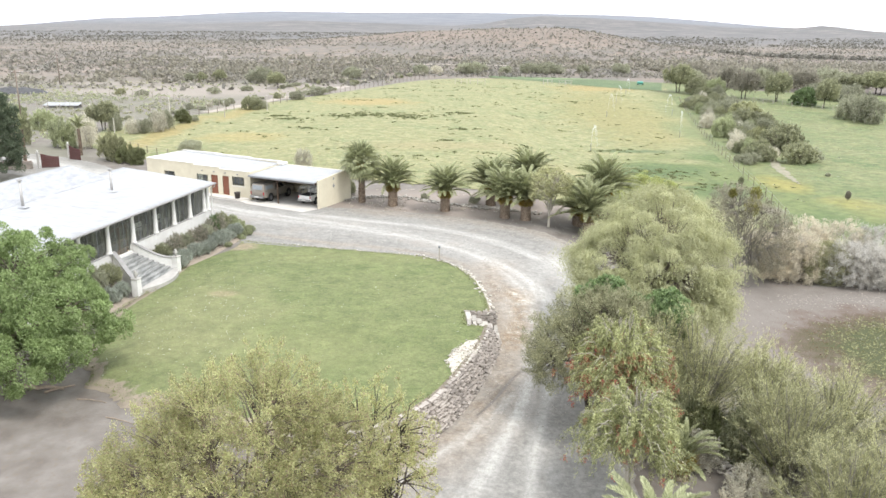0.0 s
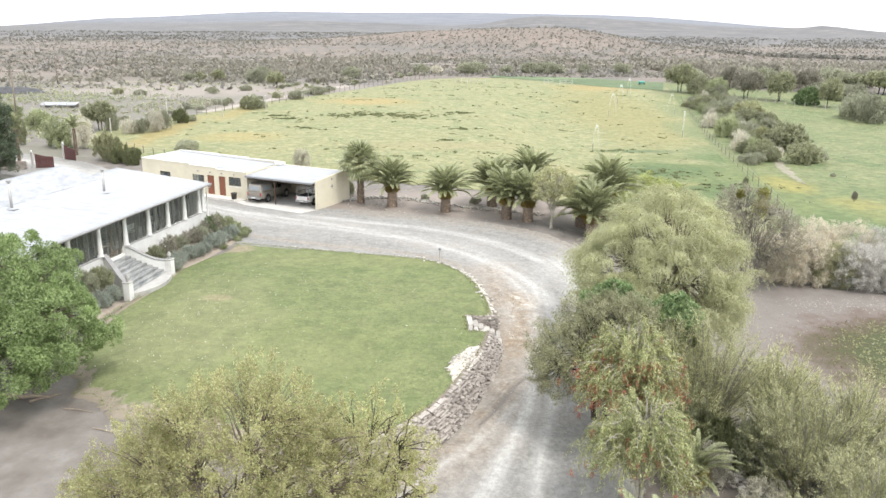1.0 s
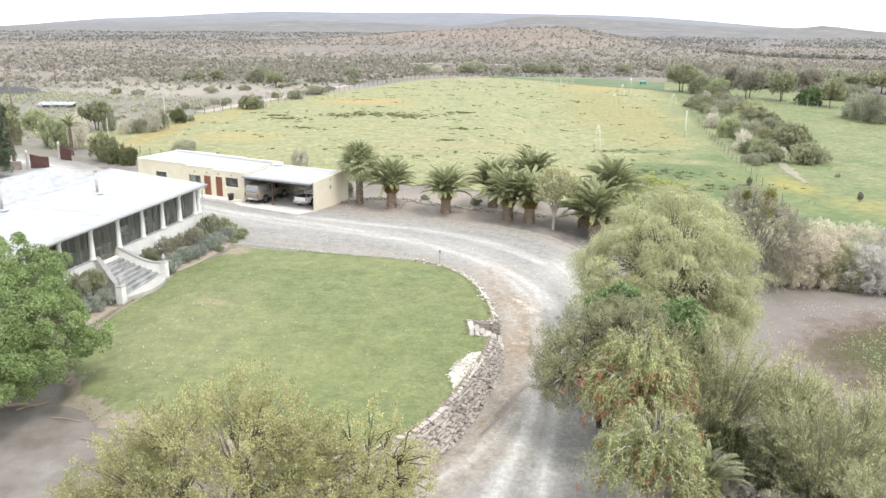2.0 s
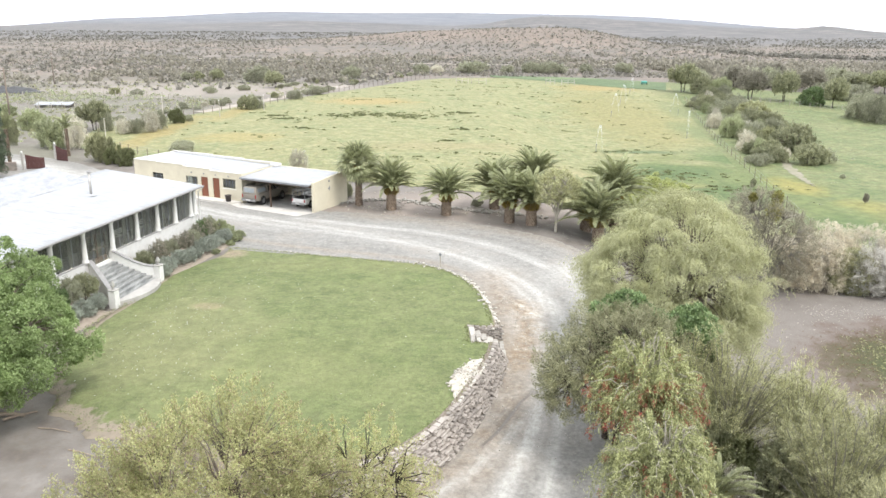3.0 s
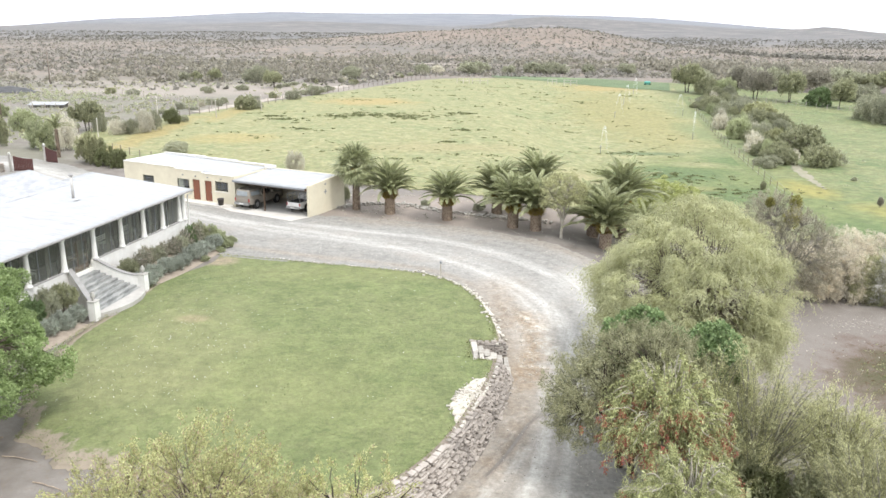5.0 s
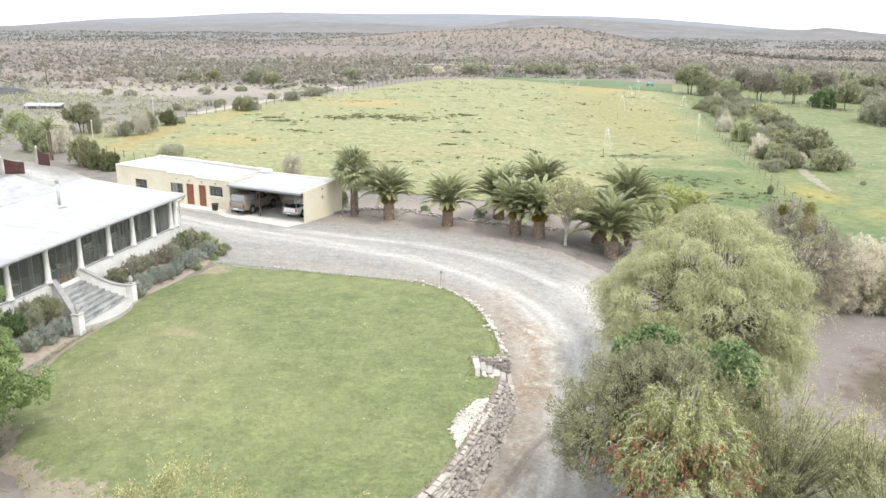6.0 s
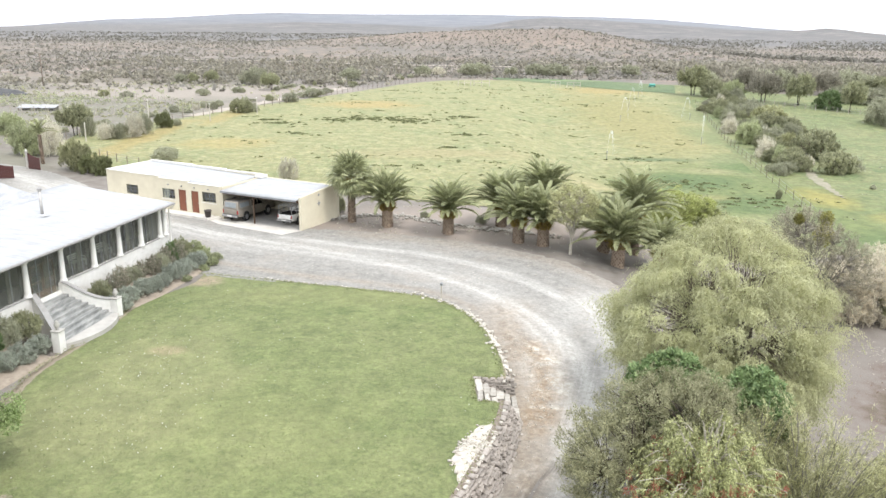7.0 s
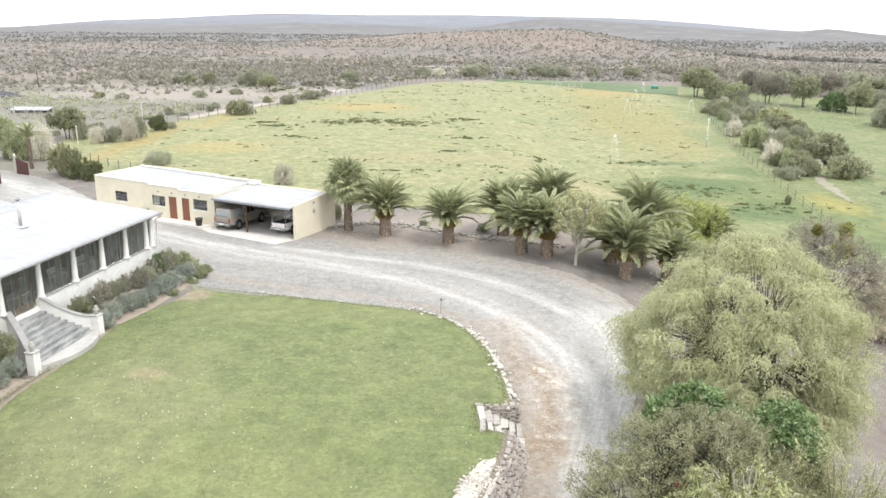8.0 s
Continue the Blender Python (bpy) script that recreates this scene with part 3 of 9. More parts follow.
INNER = [(-66, 110), (-48, 99), (-36, 90), (-25, 80), (-19.8, 71.6), (-14, 69.6), (-8, 67.9), (-3.6, 66.5), (-1.2, 65.4), (0.7, 63.4), (2.3, 61),
         (3.4, 56.4), (3.9, 52), (4.2, 49), (3.5, 45.5), (2.6, 42), (1.3, 39), (-0.6, 36), (-4, 32), (-8, 26), (-12, 18), (-16, 6), (-20, -30)]
OUTER = [(-68, 123), (-53, 116.5), (-45, 109), (-37, 99.8), (-27, 93), (-14, 86), (-5, 84.5), (3, 81.5), (9, 77.5), (13, 73), (14.8, 69), (14.4, 65), (13, 60.5),
         (11.6, 56.5), (10.4, 53), (9.7, 50), (9.4, 46.5), (9.5, 43), (9.7, 40), (9.8, 36), (9.6, 30), (9.0, 22), (7.5, 6), (6, -30)]
CULVERT = [(8.9, 44.3), (7.2, 44.7), (5.6, 45.2), (4.9, 44.4), (4.2, 42.9), (3.5, 41.4), (2.4, 39.6)]


def drive_z(x, y):
    """The drive's own relief: a shallow drain crosses it."""
    d = near_line(np.stack([np.ravel(x), np.ravel(y)], 1), CULVERT).reshape(np.shape(x))
    return land(x, y) + 0.07 * np.exp(-((d - 0.28) / 0.16) ** 2) - 0.06 * np.exp(-(d / 0.15) ** 2)


drive = loft("drive", INNER, OUTER, 420, 84, 0.035, drive_mat(), "pale grey gravel drive with whitish wheel tracks", "road", 0.12, drive_z)
# where wheels have ground pale dust: lines (way, half width, strength); then brown soil washed down along the wall
TRACKS = ((((-46, 101), (-34, 93), (-24.4, 86.1), (-18.2, 82.3), (-11.6, 79.3), (-5.8, 75.7), (-0.5, 72.1), (3.7, 67.4), (6.5, 62.8), (8.1, 58.1), (8.7, 54.3), (8.4, 51), (7.2, 46.9)), 0.75, 0.85),
          (((-30, 88.5), (-20, 81.6), (-10, 77.2), (-3, 73.6), (1.3, 70), (4.8, 65), (6.6, 60), (7.3, 55.5), (7.2, 51), (6.4, 47)), 0.65, 0.65),
          (((-14, 82.5), (-3.8, 78.3), (1.5, 76), (6.4, 71.4), (9.5, 65.7), (10.9, 60.5), (10.7, 56.4), (9.6, 52), (8.6, 48)), 0.7, 0.7),
          (((6.3, 47.3), (5.9, 44.5), (5.0, 40.6), (3.6, 36.6), (1.2, 31), (-2, 25), (-6, 12)), 0.5, 0.9),
          (((7.4, 46), (6.7, 42), (5.6, 38), (4.8, 34), (4.0, 28), (2, 12)), 0.32, 0.65),
          (((4.6, 42), (2.6, 38.2), (-0.6, 34.4), (-5, 29)), 0.4, 0.55),
          (((-40, 97), (-26, 86), (-14, 79.5), (-6, 76), (0, 72.4), (4.5, 67), (7.4, 61)), 1.9, 0.42),
          (((-64, 116.5), (-54, 112), (-49.5, 108), (-43, 101.3), (-36, 95), (-28, 89)), 1.5, 0.95))
SPOTS = ((10.9, 64.4, 2.3, 3.2, 0.95), (12.4, 67.0, 1.6, 1.6, 0.8), (6.3, 46.9, 0.8, 1.5, 0.9), (5.6, 43.3, 0.6, 1.2, 0.6), (-12, 78.6, 7.0, 1.0, 0.45), (-44, 104, 7, 4, 0.8), (5.3, 54.6, 0.5, 1.6, 0.5))
SILT = [(6.3, 57.6), (6.5, 55), (6.4, 52.5), (5.8, 50.2), (5.1, 49.0)]
WASH = ((((5.0, 64), (4.6, 58), (4.9, 48.5), (4.6, 45), (3.4, 41), (1.8, 38), (-1, 35), (-5, 31)), 1.9, 0.9),
        (((-19, 75), (-12, 71.6), (-5, 69.6), (0, 67.6), (3.5, 63)), 0.5, 0.6), (((-8, 84), (2, 81), (10, 76), (14, 70)), 1.4, 0.5))
co = np.zeros(len(drive.data.vertices) * 3, np.float32)
drive.data.vertices.foreach_get("co", co)
P = co.reshape(-1, 3)[:, :2].astype(float)
dust, wash = np.zeros(len(P)), np.zeros(len(P))
for way, w, k in TRACKS:
    dust = np.maximum(dust, k * np.exp(-(near_line(P, way) / w) ** 2))
for x, y, rx, ry, k in SPOTS:
    dust = np.maximum(dust, k * np.exp(-((P[:, 0] - x) / rx) ** 2 - ((P[:, 1] - y) / ry) ** 2))
for way, w, k in WASH:
    wash = np.maximum(wash, k * np.exp(-(near_line(P, way) / w) ** 2))
for nm, val in (("dust", dust), ("wash", wash), ("rut", np.exp(-(near_line(P, CULVERT) / 0.17) ** 2)), ("silt", np.clip(1.35 * np.exp(-(near_line(P, SILT) / 1.05) ** 2), 0, 1))):
    drive.data.attributes.new(nm, "FLOAT", "POINT").data.foreach_set("value", val.astype(np.float32))


def grass_mat(name, base, dry, lush, bare, s1, s2, rich=0.5, fleck=None, zones=(), blotch=0.18, straw=None, fringe=None):
    """Turf: patches of lush and dry growth, fine mottling and thin spots."""
    m = bpy.data.materials.new(name)
    m.use_nodes = True
    n, l = m.node_tree.nodes, m.node_tree.links
    b = n["Principled BSDF"]
    pos = n.new("ShaderNodeNewGeometry").outputs["Position"]

    def tex(scale, detail=5, rough=0.6, off=0.0):
        mp = n.new("ShaderNodeMapping")
        mp.inputs["Location"].default_value = (off, off * 2, 0)
        l.new(pos, mp.inputs["Vector"])
        t = n.new("ShaderNodeTexNoise")
        t.inputs["Scale"].default_value, t.inputs["Detail"].default_value, t.inputs["Roughness"].default_value = scale, detail, rough
        l.new(mp.outputs[0], t.inputs["Vector"])
        return t.outputs["Fac"]

    def mix(fac, a, c):
        x = n.new("ShaderNodeMix")
        x.data_type = "RGBA"
        l.new(fac, x.inputs[0])
        for k, s in ((6, a), (7, c)):
            if isinstance(s, tuple):
                x.inputs[k].default_value = (*s, 1)
            else:
                l.new(s, x.inputs[k])
        return x.outputs[2]

    r = ramp(n, [(0.30, dry), (0.5, base), (0.70, lush)])
    l.new(tex(s1, 6, 0.62), r.inputs["Fac"])
    c = r.outputs["Color"]
    r2 = ramp(n, [(0.40, (0, 0, 0)), (0.70, (rich, rich, rich))])
    l.new(tex(s2, 6, 0.7, 13), r2.inputs["Fac"])
    c = mix(r2.outputs["Color"], c, shades(lush, 0.8))
    r3 = ramp(n, [(0.66, (0, 0, 0)), (0.78, (0.7, 0.7, 0.7))])
    l.new(tex(s2 * 0.35, 5, 0.65, 41), r3.inputs["Fac"])
    c = mix(r3.outputs["Color"], c, bare)
    if fleck:
        r4 = ramp(n, [(0.50, (0, 0, 0)), (0.66, (0.6, 0.6, 0.6))])
        l.new(tex(s2 * 0.9, 6, 0.7, 71), r4.inputs["Fac"])
        c = mix(r4.outputs["Color"], c, fleck)
    if straw:
        r5 = ramp(n, [(0.47, (0, 0, 0)), (0.58, (0.75, 0.75, 0.75))])
        l.new(tex(s2 * 0.5, 8, 0.75, 117), r5.inputs["Fac"])
        c = mix(r5.outputs["Color"], c, straw)
        r6 = ramp(n, [(0.56, (0, 0, 0)), (0.63, (0.65, 0.65, 0.65))])
        l.new(tex(s2 * 1.1, 7, 0.72, 151), r6.inputs["Fac"])
        c = mix(r6.outputs["Color"], c, shades(lush, 0.85))
    fine = n.new("ShaderNodeMapRange")
    fine.inputs[1].default_value, fine.inputs[2].default_value, fine.inputs[3].default_value, fine.inputs[4].default_value = 0.3, 0.7, 0.68, 1.32
    l.new(tex(s2 * 5, 6, 0.75, 91), fine.inputs[0])
    hv = n.new("ShaderNodeHueSaturation")
    l.new(fine.outputs[0], hv.inputs["Value"])
    l.new(c, hv.inputs["Color"])
    c = hv.outputs["Color"]
    for (zx, zy, rx, ry), colour, most in zones:
        mp = n.new("ShaderNodeMapping")
        mp.vector_type = "TEXTURE"
        mp.inputs["Location"].default_value, mp.inputs["Scale"].default_value = (zx, zy, 0), (rx, ry, 1e6)
        l.new(pos, mp.inputs["Vector"])
        ln = n.new("ShaderNodeVectorMath")
        ln.operation = "LENGTH"
        l.new(mp.outputs[0], ln.inputs[0])
        ad = n.new("ShaderNodeMath")
        ad.operation = "MULTIPLY_ADD"
        ad.inputs[1].default_value = 1.5
        l.new(tex(s1 * 2.2, 5, 0.65, 23), ad.inputs[0])
        l.new(ln.outputs["Value"], ad.inputs[2])
        rz = ramp(n, [(0.60, (most,) * 3), (0.9, (0, 0, 0))])
        dv = n.new("ShaderNodeMath")
        dv.operation = "MULTIPLY"
        dv.inputs[1].default_value = 0.5
        l.new(ad.outputs[0], dv.inputs[0])
        l.new(dv.outputs[0], rz.inputs["Fac"])
        c = mix(rz.outputs["Color"], c, colour)
    blot = n.new("ShaderNodeMapRange")
    blot.inputs[1].default_value, blot.inputs[2].default_value, blot.inputs[3].default_value, blot.inputs[4].default_value = 0.35, 0.65, 1 - blotch, 1 + blotch
    l.new(tex(s2 * 1.3, 6, 0.7, 57), blot.inputs[0])
    hb = n.new("ShaderNodeHueSaturation")
    l.new(blot.outputs[0], hb.inputs["Value"])
    l.new(c, hb.inputs["Color"])
    c = hb.outputs["Color"]
    if fringe:
        # thin growth towards a worn rim that the mesh carries
        at = n.new("ShaderNodeAttribute")
        at.attribute_name = "rim"
        ad = n.new("ShaderNodeMath")
        ad.operation = "ADD"
        l.new(at.outputs["Fac"], ad.inputs[0])
        l.new(tex(1.4, 7, 0.75, 33), ad.inputs[1])
        rf = ramp(n, [(0.60, (0, 0, 0)), (0.68, (1, 1, 1))])
        hf = n.new("ShaderNodeMath")
        hf.operation = "MULTIPLY"
        hf.inputs[1].default_value = 0.6
        l.new(ad.outputs[0], hf.inputs[0])
        l.new(hf.outputs[0], rf.inputs["Fac"])
        c = mix(rf.outputs["Color"], c, fringe)
    l.new(c, b.inputs["Base Color"])
    b.inputs["Roughness"].default_value = 0.9
    bp = n.new("ShaderNodeBump")
    bp.inputs["Strength"].default_value, bp.inputs["Distance"].default_value = 0.6, 0.06
    l.new(tex(9, 6, 0.75, 5), bp.inputs["Height"])
    l.new(bp.outputs["Normal"], b.inputs["Normal"])
    return m


# patches of the pasture: ochre rims and dry strips, then the watered green corner
DRY_ZONES = (((-49, 146, 3.2, 34), (0.270, 0.205, 0.075), 0.6), ((-44, 178, 3, 20), (0.270, 0.205, 0.075), 0.6), ((-17, 207, 15, 11), (0.310, 0.225, 0.085), 0.65), ((46, 200, 16, 70), (0.212, 0.190, 0.074), 0.65),
         ((-34, 140, 9, 8), (0.310, 0.240, 0.090), 0.5), ((52, 262, 16, 14), (0.290, 0.215, 0.080), 0.6), ((0, 132, 20, 6), (0.255, 0.215, 0.110), 0.5), ((22, 120, 8, 6), (0.270, 0.235, 0.120), 0.6),
         ((44, 108, 9, 14), (0.14, 0.168, 0.072), 0.85), ((51, 140, 9, 20), (0.14, 0.168, 0.072), 0.85), ((58, 172, 8, 22), (0.14, 0.168, 0.072), 0.8),
         ((65, 206, 8, 22), (0.15, 0.168, 0.075), 0.8))
WET_ZONES = (((72, 240, 7, 22), (0.15, 0.168, 0.075), 0.8), ((79, 275, 7, 22), (0.15, 0.168, 0.075), 0.8), ((39, 122, 18, 24), (0.122, 0.150, 0.052), 0.9),
         ((37, 127, 11, 8), (0.080, 0.118, 0.040), 0.9), ((42, 112, 11, 7), (0.082, 0.120, 0.040), 0.85), ((31, 120, 7, 4), (0.095, 0.130, 0.047), 0.7), ((38, 147, 9, 2.5), (0.085, 0.12, 0.05), 0.8), ((50, 139, 6, 7), (0.088, 0.130, 0.042), 0.8),
         ((43, 136, 6, 3), (0.21, 0.205, 0.10), 0.7), ((30, 108, 7, 4), (0.14, 0.16, 0.06), 0.6), ((35, 116, 6, 2.5), (0.20, 0.19, 0.075), 0.7))
FIELD = grass_mat("yellow_green_pasture", (0.200, 0.206, 0.094), (0.246, 0.232, 0.110), (0.155, 0.186, 0.079), (0.31, 0.295, 0.19), 0.10, 0.85, 0.5,
                  fleck=(0.225, 0.183, 0.078), blotch=0.24, straw=(0.285, 0.270, 0.143),
                  zones=DRY_ZONES + WET_ZONES)
LUSH = grass_mat("green_pasture", (0.140, 0.168, 0.072), (0.195, 0.202, 0.10), (0.10, 0.142, 0.053), (0.252, 0.237, 0.163), 0.09, 0.5, 0.55,
                 fleck=(0.205, 0.20, 0.085), blotch=0.24, straw=(0.185, 0.190, 0.088), zones=(((47, 112, 12, 34), (0.122, 0.150, 0.052), 0.85), ((50, 92, 9, 8), (0.085, 0.125, 0.042), 0.75), ((60, 96, 9, 7), (0.21, 0.20, 0.07), 0.5), ((52, 116, 4, 9), (0.24, 0.21, 0.06), 0.75), ((56, 104, 5, 5), (0.24, 0.215, 0.065), 0.6), ((64, 110, 10, 8), (0.105, 0.14, 0.05), 0.6), ((41.5, 100, 4, 5), (0.21, 0.175, 0.15), 0.85)))
LAWN = grass_mat("mown_lawn", (0.136, 0.160, 0.061), (0.168, 0.184, 0.078), (0.106, 0.138, 0.046), (0.195, 0.20, 0.095), 0.10, 0.8, 0.3, fleck=(0.175, 0.185, 0.084), blotch=0.19, straw=(0.158, 0.180, 0.072), fringe=(0.285, 0.240, 0.185),
                 zones=(((-15.6, 55.3, 1.3, 0.8), (0.296, 0.222, 0.148), 0.8), ((-17.6, 69.3, 1.8, 1.6), (0.311, 0.244, 0.178), 0.8), ((-9, 45, 8, 7), (0.205, 0.215, 0.090), 0.35), ((-16, 50, 6, 12), (0.215, 0.212, 0.105), 0.5), ((-6, 66, 12, 3), (0.20, 0.205, 0.085), 0.4)))
loft("field", [(-58, 129), (-43, 116), (-36, 112), (-22, 106), (-8, 101), (6, 96), (20, 88), (32, 85), (41, 89)],
     [(-62, 150), (-54, 166), (-45, 197), (-28, 232), (-3, 296), (30, 300), (60, 296), (80, 286)], 110, 90, 0.07, FIELD,
     "pasture field of yellow-green grass with darker tufts", "field", 0.3)
# the lush strip along the right of the field, and the meadow past the bushes
loft("meadow", [(41, 92.5), (41, 86), (44, 82), (52, 78), (74, 74), (120, 70)],
     [(80, 286), (84, 282), (92, 270), (104, 255), (135, 248), (190, 240)], 90, 90, 0.10, LUSH, "lush green meadow grass with dry patches", "field", 0.3)
loft("far_field", [(19.8, 303), (35, 289), (50.7, 270), (60.8, 261.5), (71.7, 255)], [(20.4, 311), (37.6, 308), (56.6, 302), (68, 292.5), (79.7, 284)], 40, 14, 0.14,
     grass_mat("deep_green_crop", (0.098, 0.140, 0.062), (0.13, 0.17, 0.078), (0.080, 0.116, 0.050), (0.2, 0.2, 0.1), 0.05, 0.3, zones=(((50, 301, 26, 4.5), (0.165, 0.21, 0.10), 0.8),)), "deep green crop at the pasture's far end", "field", 0.3)


def lawn_z(x, y):
    """The lawn: near level, a little above the drive."""
    return 0.35 + 0.18 * smooth(66, 48, y) - 0.30 * smooth(63, 70, y) - 0.35 * smooth(-12, -19, x) * smooth(46, 38, y) - 0.3 * smooth(-17, -21, x)


LAWN_EDGE = [(-19.0, 71.7), (-14, 70.4), (-8, 68.6), (-3.2, 67.1), (-0.7, 66.0), (1.2, 63.9), (2.75, 61.2), (3.65, 56.4), (3.88, 52.6), (3.88, 52.1), (3.84, 52.0), (3.7, 51.98), (2.35, 51.98), (2.22, 51.95), (2.17, 51.8), (2.17, 49.25), (2.22, 49.05), (2.35, 49.0), (3.4, 48.97), (3.52, 48.85), (3.5, 48.3),
             (3.0, 46.2), (2.0, 43.3), (0.75, 40), (-0.4, 37.9), (-2.0, 35.9), (-5, 34.5), (-9, 35.2), (-13.5, 37.3), (-18.5, 39.6), (-21.0, 43.5),
             (-22.0, 48.5), (-22.5, 53.0), (-21.6, 57), (-21.2, 61.0), (-20.9, 65.5), (-19.6, 70)]
edge = along(LAWN_EDGE + LAWN_EDGE[:1], 420)[:-1]
edge = edge + np.random.default_rng(4).normal(0, 0.025, edge.shape)
# towards the bare yard under the trees and along the flower beds the turf thins out raggedly
loose = smooth(-1.5, -5.0, edge[:, 0]) * smooth(47, 42, edge[:, 1])
beds = smooth(-19.5, -20.5, edge[:, 0]) * smooth(44, 47, edge[:, 1])
away = edge - (-8.0, 54.0)
away /= np.linalg.norm(away, axis=1)[:, None]
edge = edge + away * (loose * (0.5 * fbm(edge[:, 0], edge[:, 1], 0.9, 3) + 0.35 * fbm(edge[:, 0], edge[:, 1], 0.25, 8)))[:, None]
rings = 40
t = np.linspace(0, 1, rings)[:, None, None]
# the notch for the steps bites into the outer rings only
whole = edge.copy()
cut = np.where((edge[:, 1] < 52.5) & (edge[:, 1] > 48.4) & (edge[:, 0] > 0))[0]
k0, k1 = cut.min() - 1, cut.max() + 1
whole[k0:k1 + 1] = edge[k0] + (edge[k1] - edge[k0]) * np.linspace(0, 1, k1 - k0 + 1)[:, None]
t2 = np.clip((t - 0.8) / 0.2, 0, 1)
P = np.array((-8.0, 54.0)) * (1 - t) + (whole[None] * (1 - t2) + edge[None] * t2) * t
z = lawn_z(P[..., 0], P[..., 1])
low = (P[..., 0] < -12) & (np.arange(rings)[:, None] >= rings - 2)
z = np.where(low, np.minimum(z, land(P[..., 0], P[..., 1]) + 0.03), z)
V = np.dstack([P, z]).reshape(-1, 3)
skirt = np.column_stack([edge, np.minimum(land(edge[:, 0], edge[:, 1]), z[-1]) - 0.3])
k = len(edge)
V = np.concatenate([V, skirt])
i, j = np.meshgrid(np.arange(rings), np.arange(k), indexing="ij")
F = np.stack([i * k + j, i * k + (j + 1) % k, (i + 1) * k + (j + 1) % k, (i + 1) * k + j], -1).reshape(-1, 4)
lawn = mesh_np("lawn", V, F[:, ::-1], LAWN, flat=False)
rim = np.clip((t[:, :, 0] - 0.72) / 0.28, 0, 1) ** 2 * loose[None] * 0.85 + np.clip((t[:, :, 0] - 0.8) / 0.2, 0, 1) ** 2 * beds[None] * 0.7 + 0.6 * np.clip((t[:, :, 0] - 0.95) / 0.05, 0, 1)
lawn.data.attributes.new("rim", "FLOAT", "POINT").data.foreach_set("value", np.concatenate([rim.ravel(), np.ones(k)]).astype(np.float32))
if lawn.data.polygons[200].normal.z < 0:
    lawn.data.flip_normals()
tagged(lawn, "mown green lawn on a low terrace before the house", "lawn", kind="structure")

# ---- buildings ----


class Frame:
    """A local plan frame: s along a front, d behind it, z up."""

    def __init__(self, o, s, d):
        self.o, self.s, self.d = Vector((*o, 0)), Vector((*s, 0)), Vector((*d, 0))
        self.m = Matrix(((s[0], d[0], 0, o[0]), (s[1], d[1], 0, o[1]), (0, 0, 1, 0), (0, 0, 0, 1)))

    def at(self, s, d, z=0):
        return self.m @ Vector((s, d, z))


def wall_holes(frame, s0, s1, d0, d1, z0, tops, holes):
    """A wall from s0 to s1 with rectangular openings (a, b, za, zb) cut through; tops: (s, z) steps of its upper edge."""
    cuts = sorted({s0, s1, *[h[0] for h in holes], *[h[1] for h in holes], *[t[0] for t in tops if s0 < t[0] < s1]})
    bm = bmesh.new()
    for a, b in zip(cuts, cuts[1:]):
        mid = (a + b) / 2
        top = [z for s, z in tops if s <= mid][-1]
        hs = sorted([(h[2], h[3]) for h in holes if h[0] <= mid <= h[1]])
        z = z0
        for za, zb in hs + [(top, top)]:
            if za > z + 1e-4:
                add_box(bm, (mid, (d0 + d1) / 2, (z + za) / 2), (b - a, d1 - d0, za - z), frame.m)
            z = max(z, zb)
    bmesh.ops.remove_doubles(bm, verts=bm.verts[:], dist=1e-4)
    bmesh.ops.recalc_face_normals(bm, faces=bm.faces[:])
    return bm


def fbox(frame, s, d, z, bevel=0.0):
    """A box in a frame from ranges."""
    return box(((s[0] + s[1]) / 2, (d[0] + d[1]) / 2, (z[0] + z[1]) / 2), (s[1] - s[0], d[1] - d[0], z[1] - z[0]), bevel, None) if frame is None else \
        xform(box(((s[0] + s[1]) / 2, (d[0] + d[1]) / 2, (z[0] + z[1]) / 2), (abs(s[1] - s[0]), abs(d[1] - d[0]), abs(z[1] - z[0])), bevel), frame.m)


def xform(bm, m):
    bmesh.ops.transform(bm, matrix=m, verts=bm.verts[:])
    bmesh.ops.recalc_face_normals(bm, faces=bm.faces[:])
    return bm


def sheet_roof(frame, s, d, z_front, z_back, wave=0.19, amp=0.018, thick=0.05, n_d=6, seed=1, dent=0.0, rise=0.0):
    """A corrugated sheet roof in a frame: ribs run from front to back."""
    rng = np.random.default_rng(seed)
    n = max(8, int(abs(s[1] - s[0]) / wave) * 4)
    ss, dd = np.linspace(s[0], s[1], n + 1), np.linspace(d[0], d[1], n_d + 1)
    S, D = np.meshgrid(ss, dd, indexing="ij")
    Z = z_front + (z_back - z_front) * (D - d[0]) / (d[1] - d[0]) + amp * np.sin(S / wave * 2 * math.pi) + rise * (S - s[0])
    if dent:
        Z = Z + dent * fbm(S * 9, D * 9, 8.0, seed)
    top = np.stack([S, D, Z], -1).reshape(-1, 3)
    low = top - (0, 0, thick)
    V = np.concatenate([top, low])
    k = len(top)
    f = grid_faces(n + 1, n_d + 1)
    rim = [i * (n_d + 1) for i in range(n + 1)] + [n * (n_d + 1) + j for j in range(1, n_d + 1)] + \
          [i * (n_d + 1) + n_d for i in range(n - 1, -1, -1)] + [j for j in range(n_d - 1, 0, -1)]
    side = np.array([(a, b, b + k, a + k) for a, b in zip(rim, rim[1:] + rim[:1])])
    F = np.concatenate([f, f[:, ::-1] + k, side])
    M = np.array(frame.m)
    V = V @ M[:3, :3].T + M[:3, 3]
    return V, F


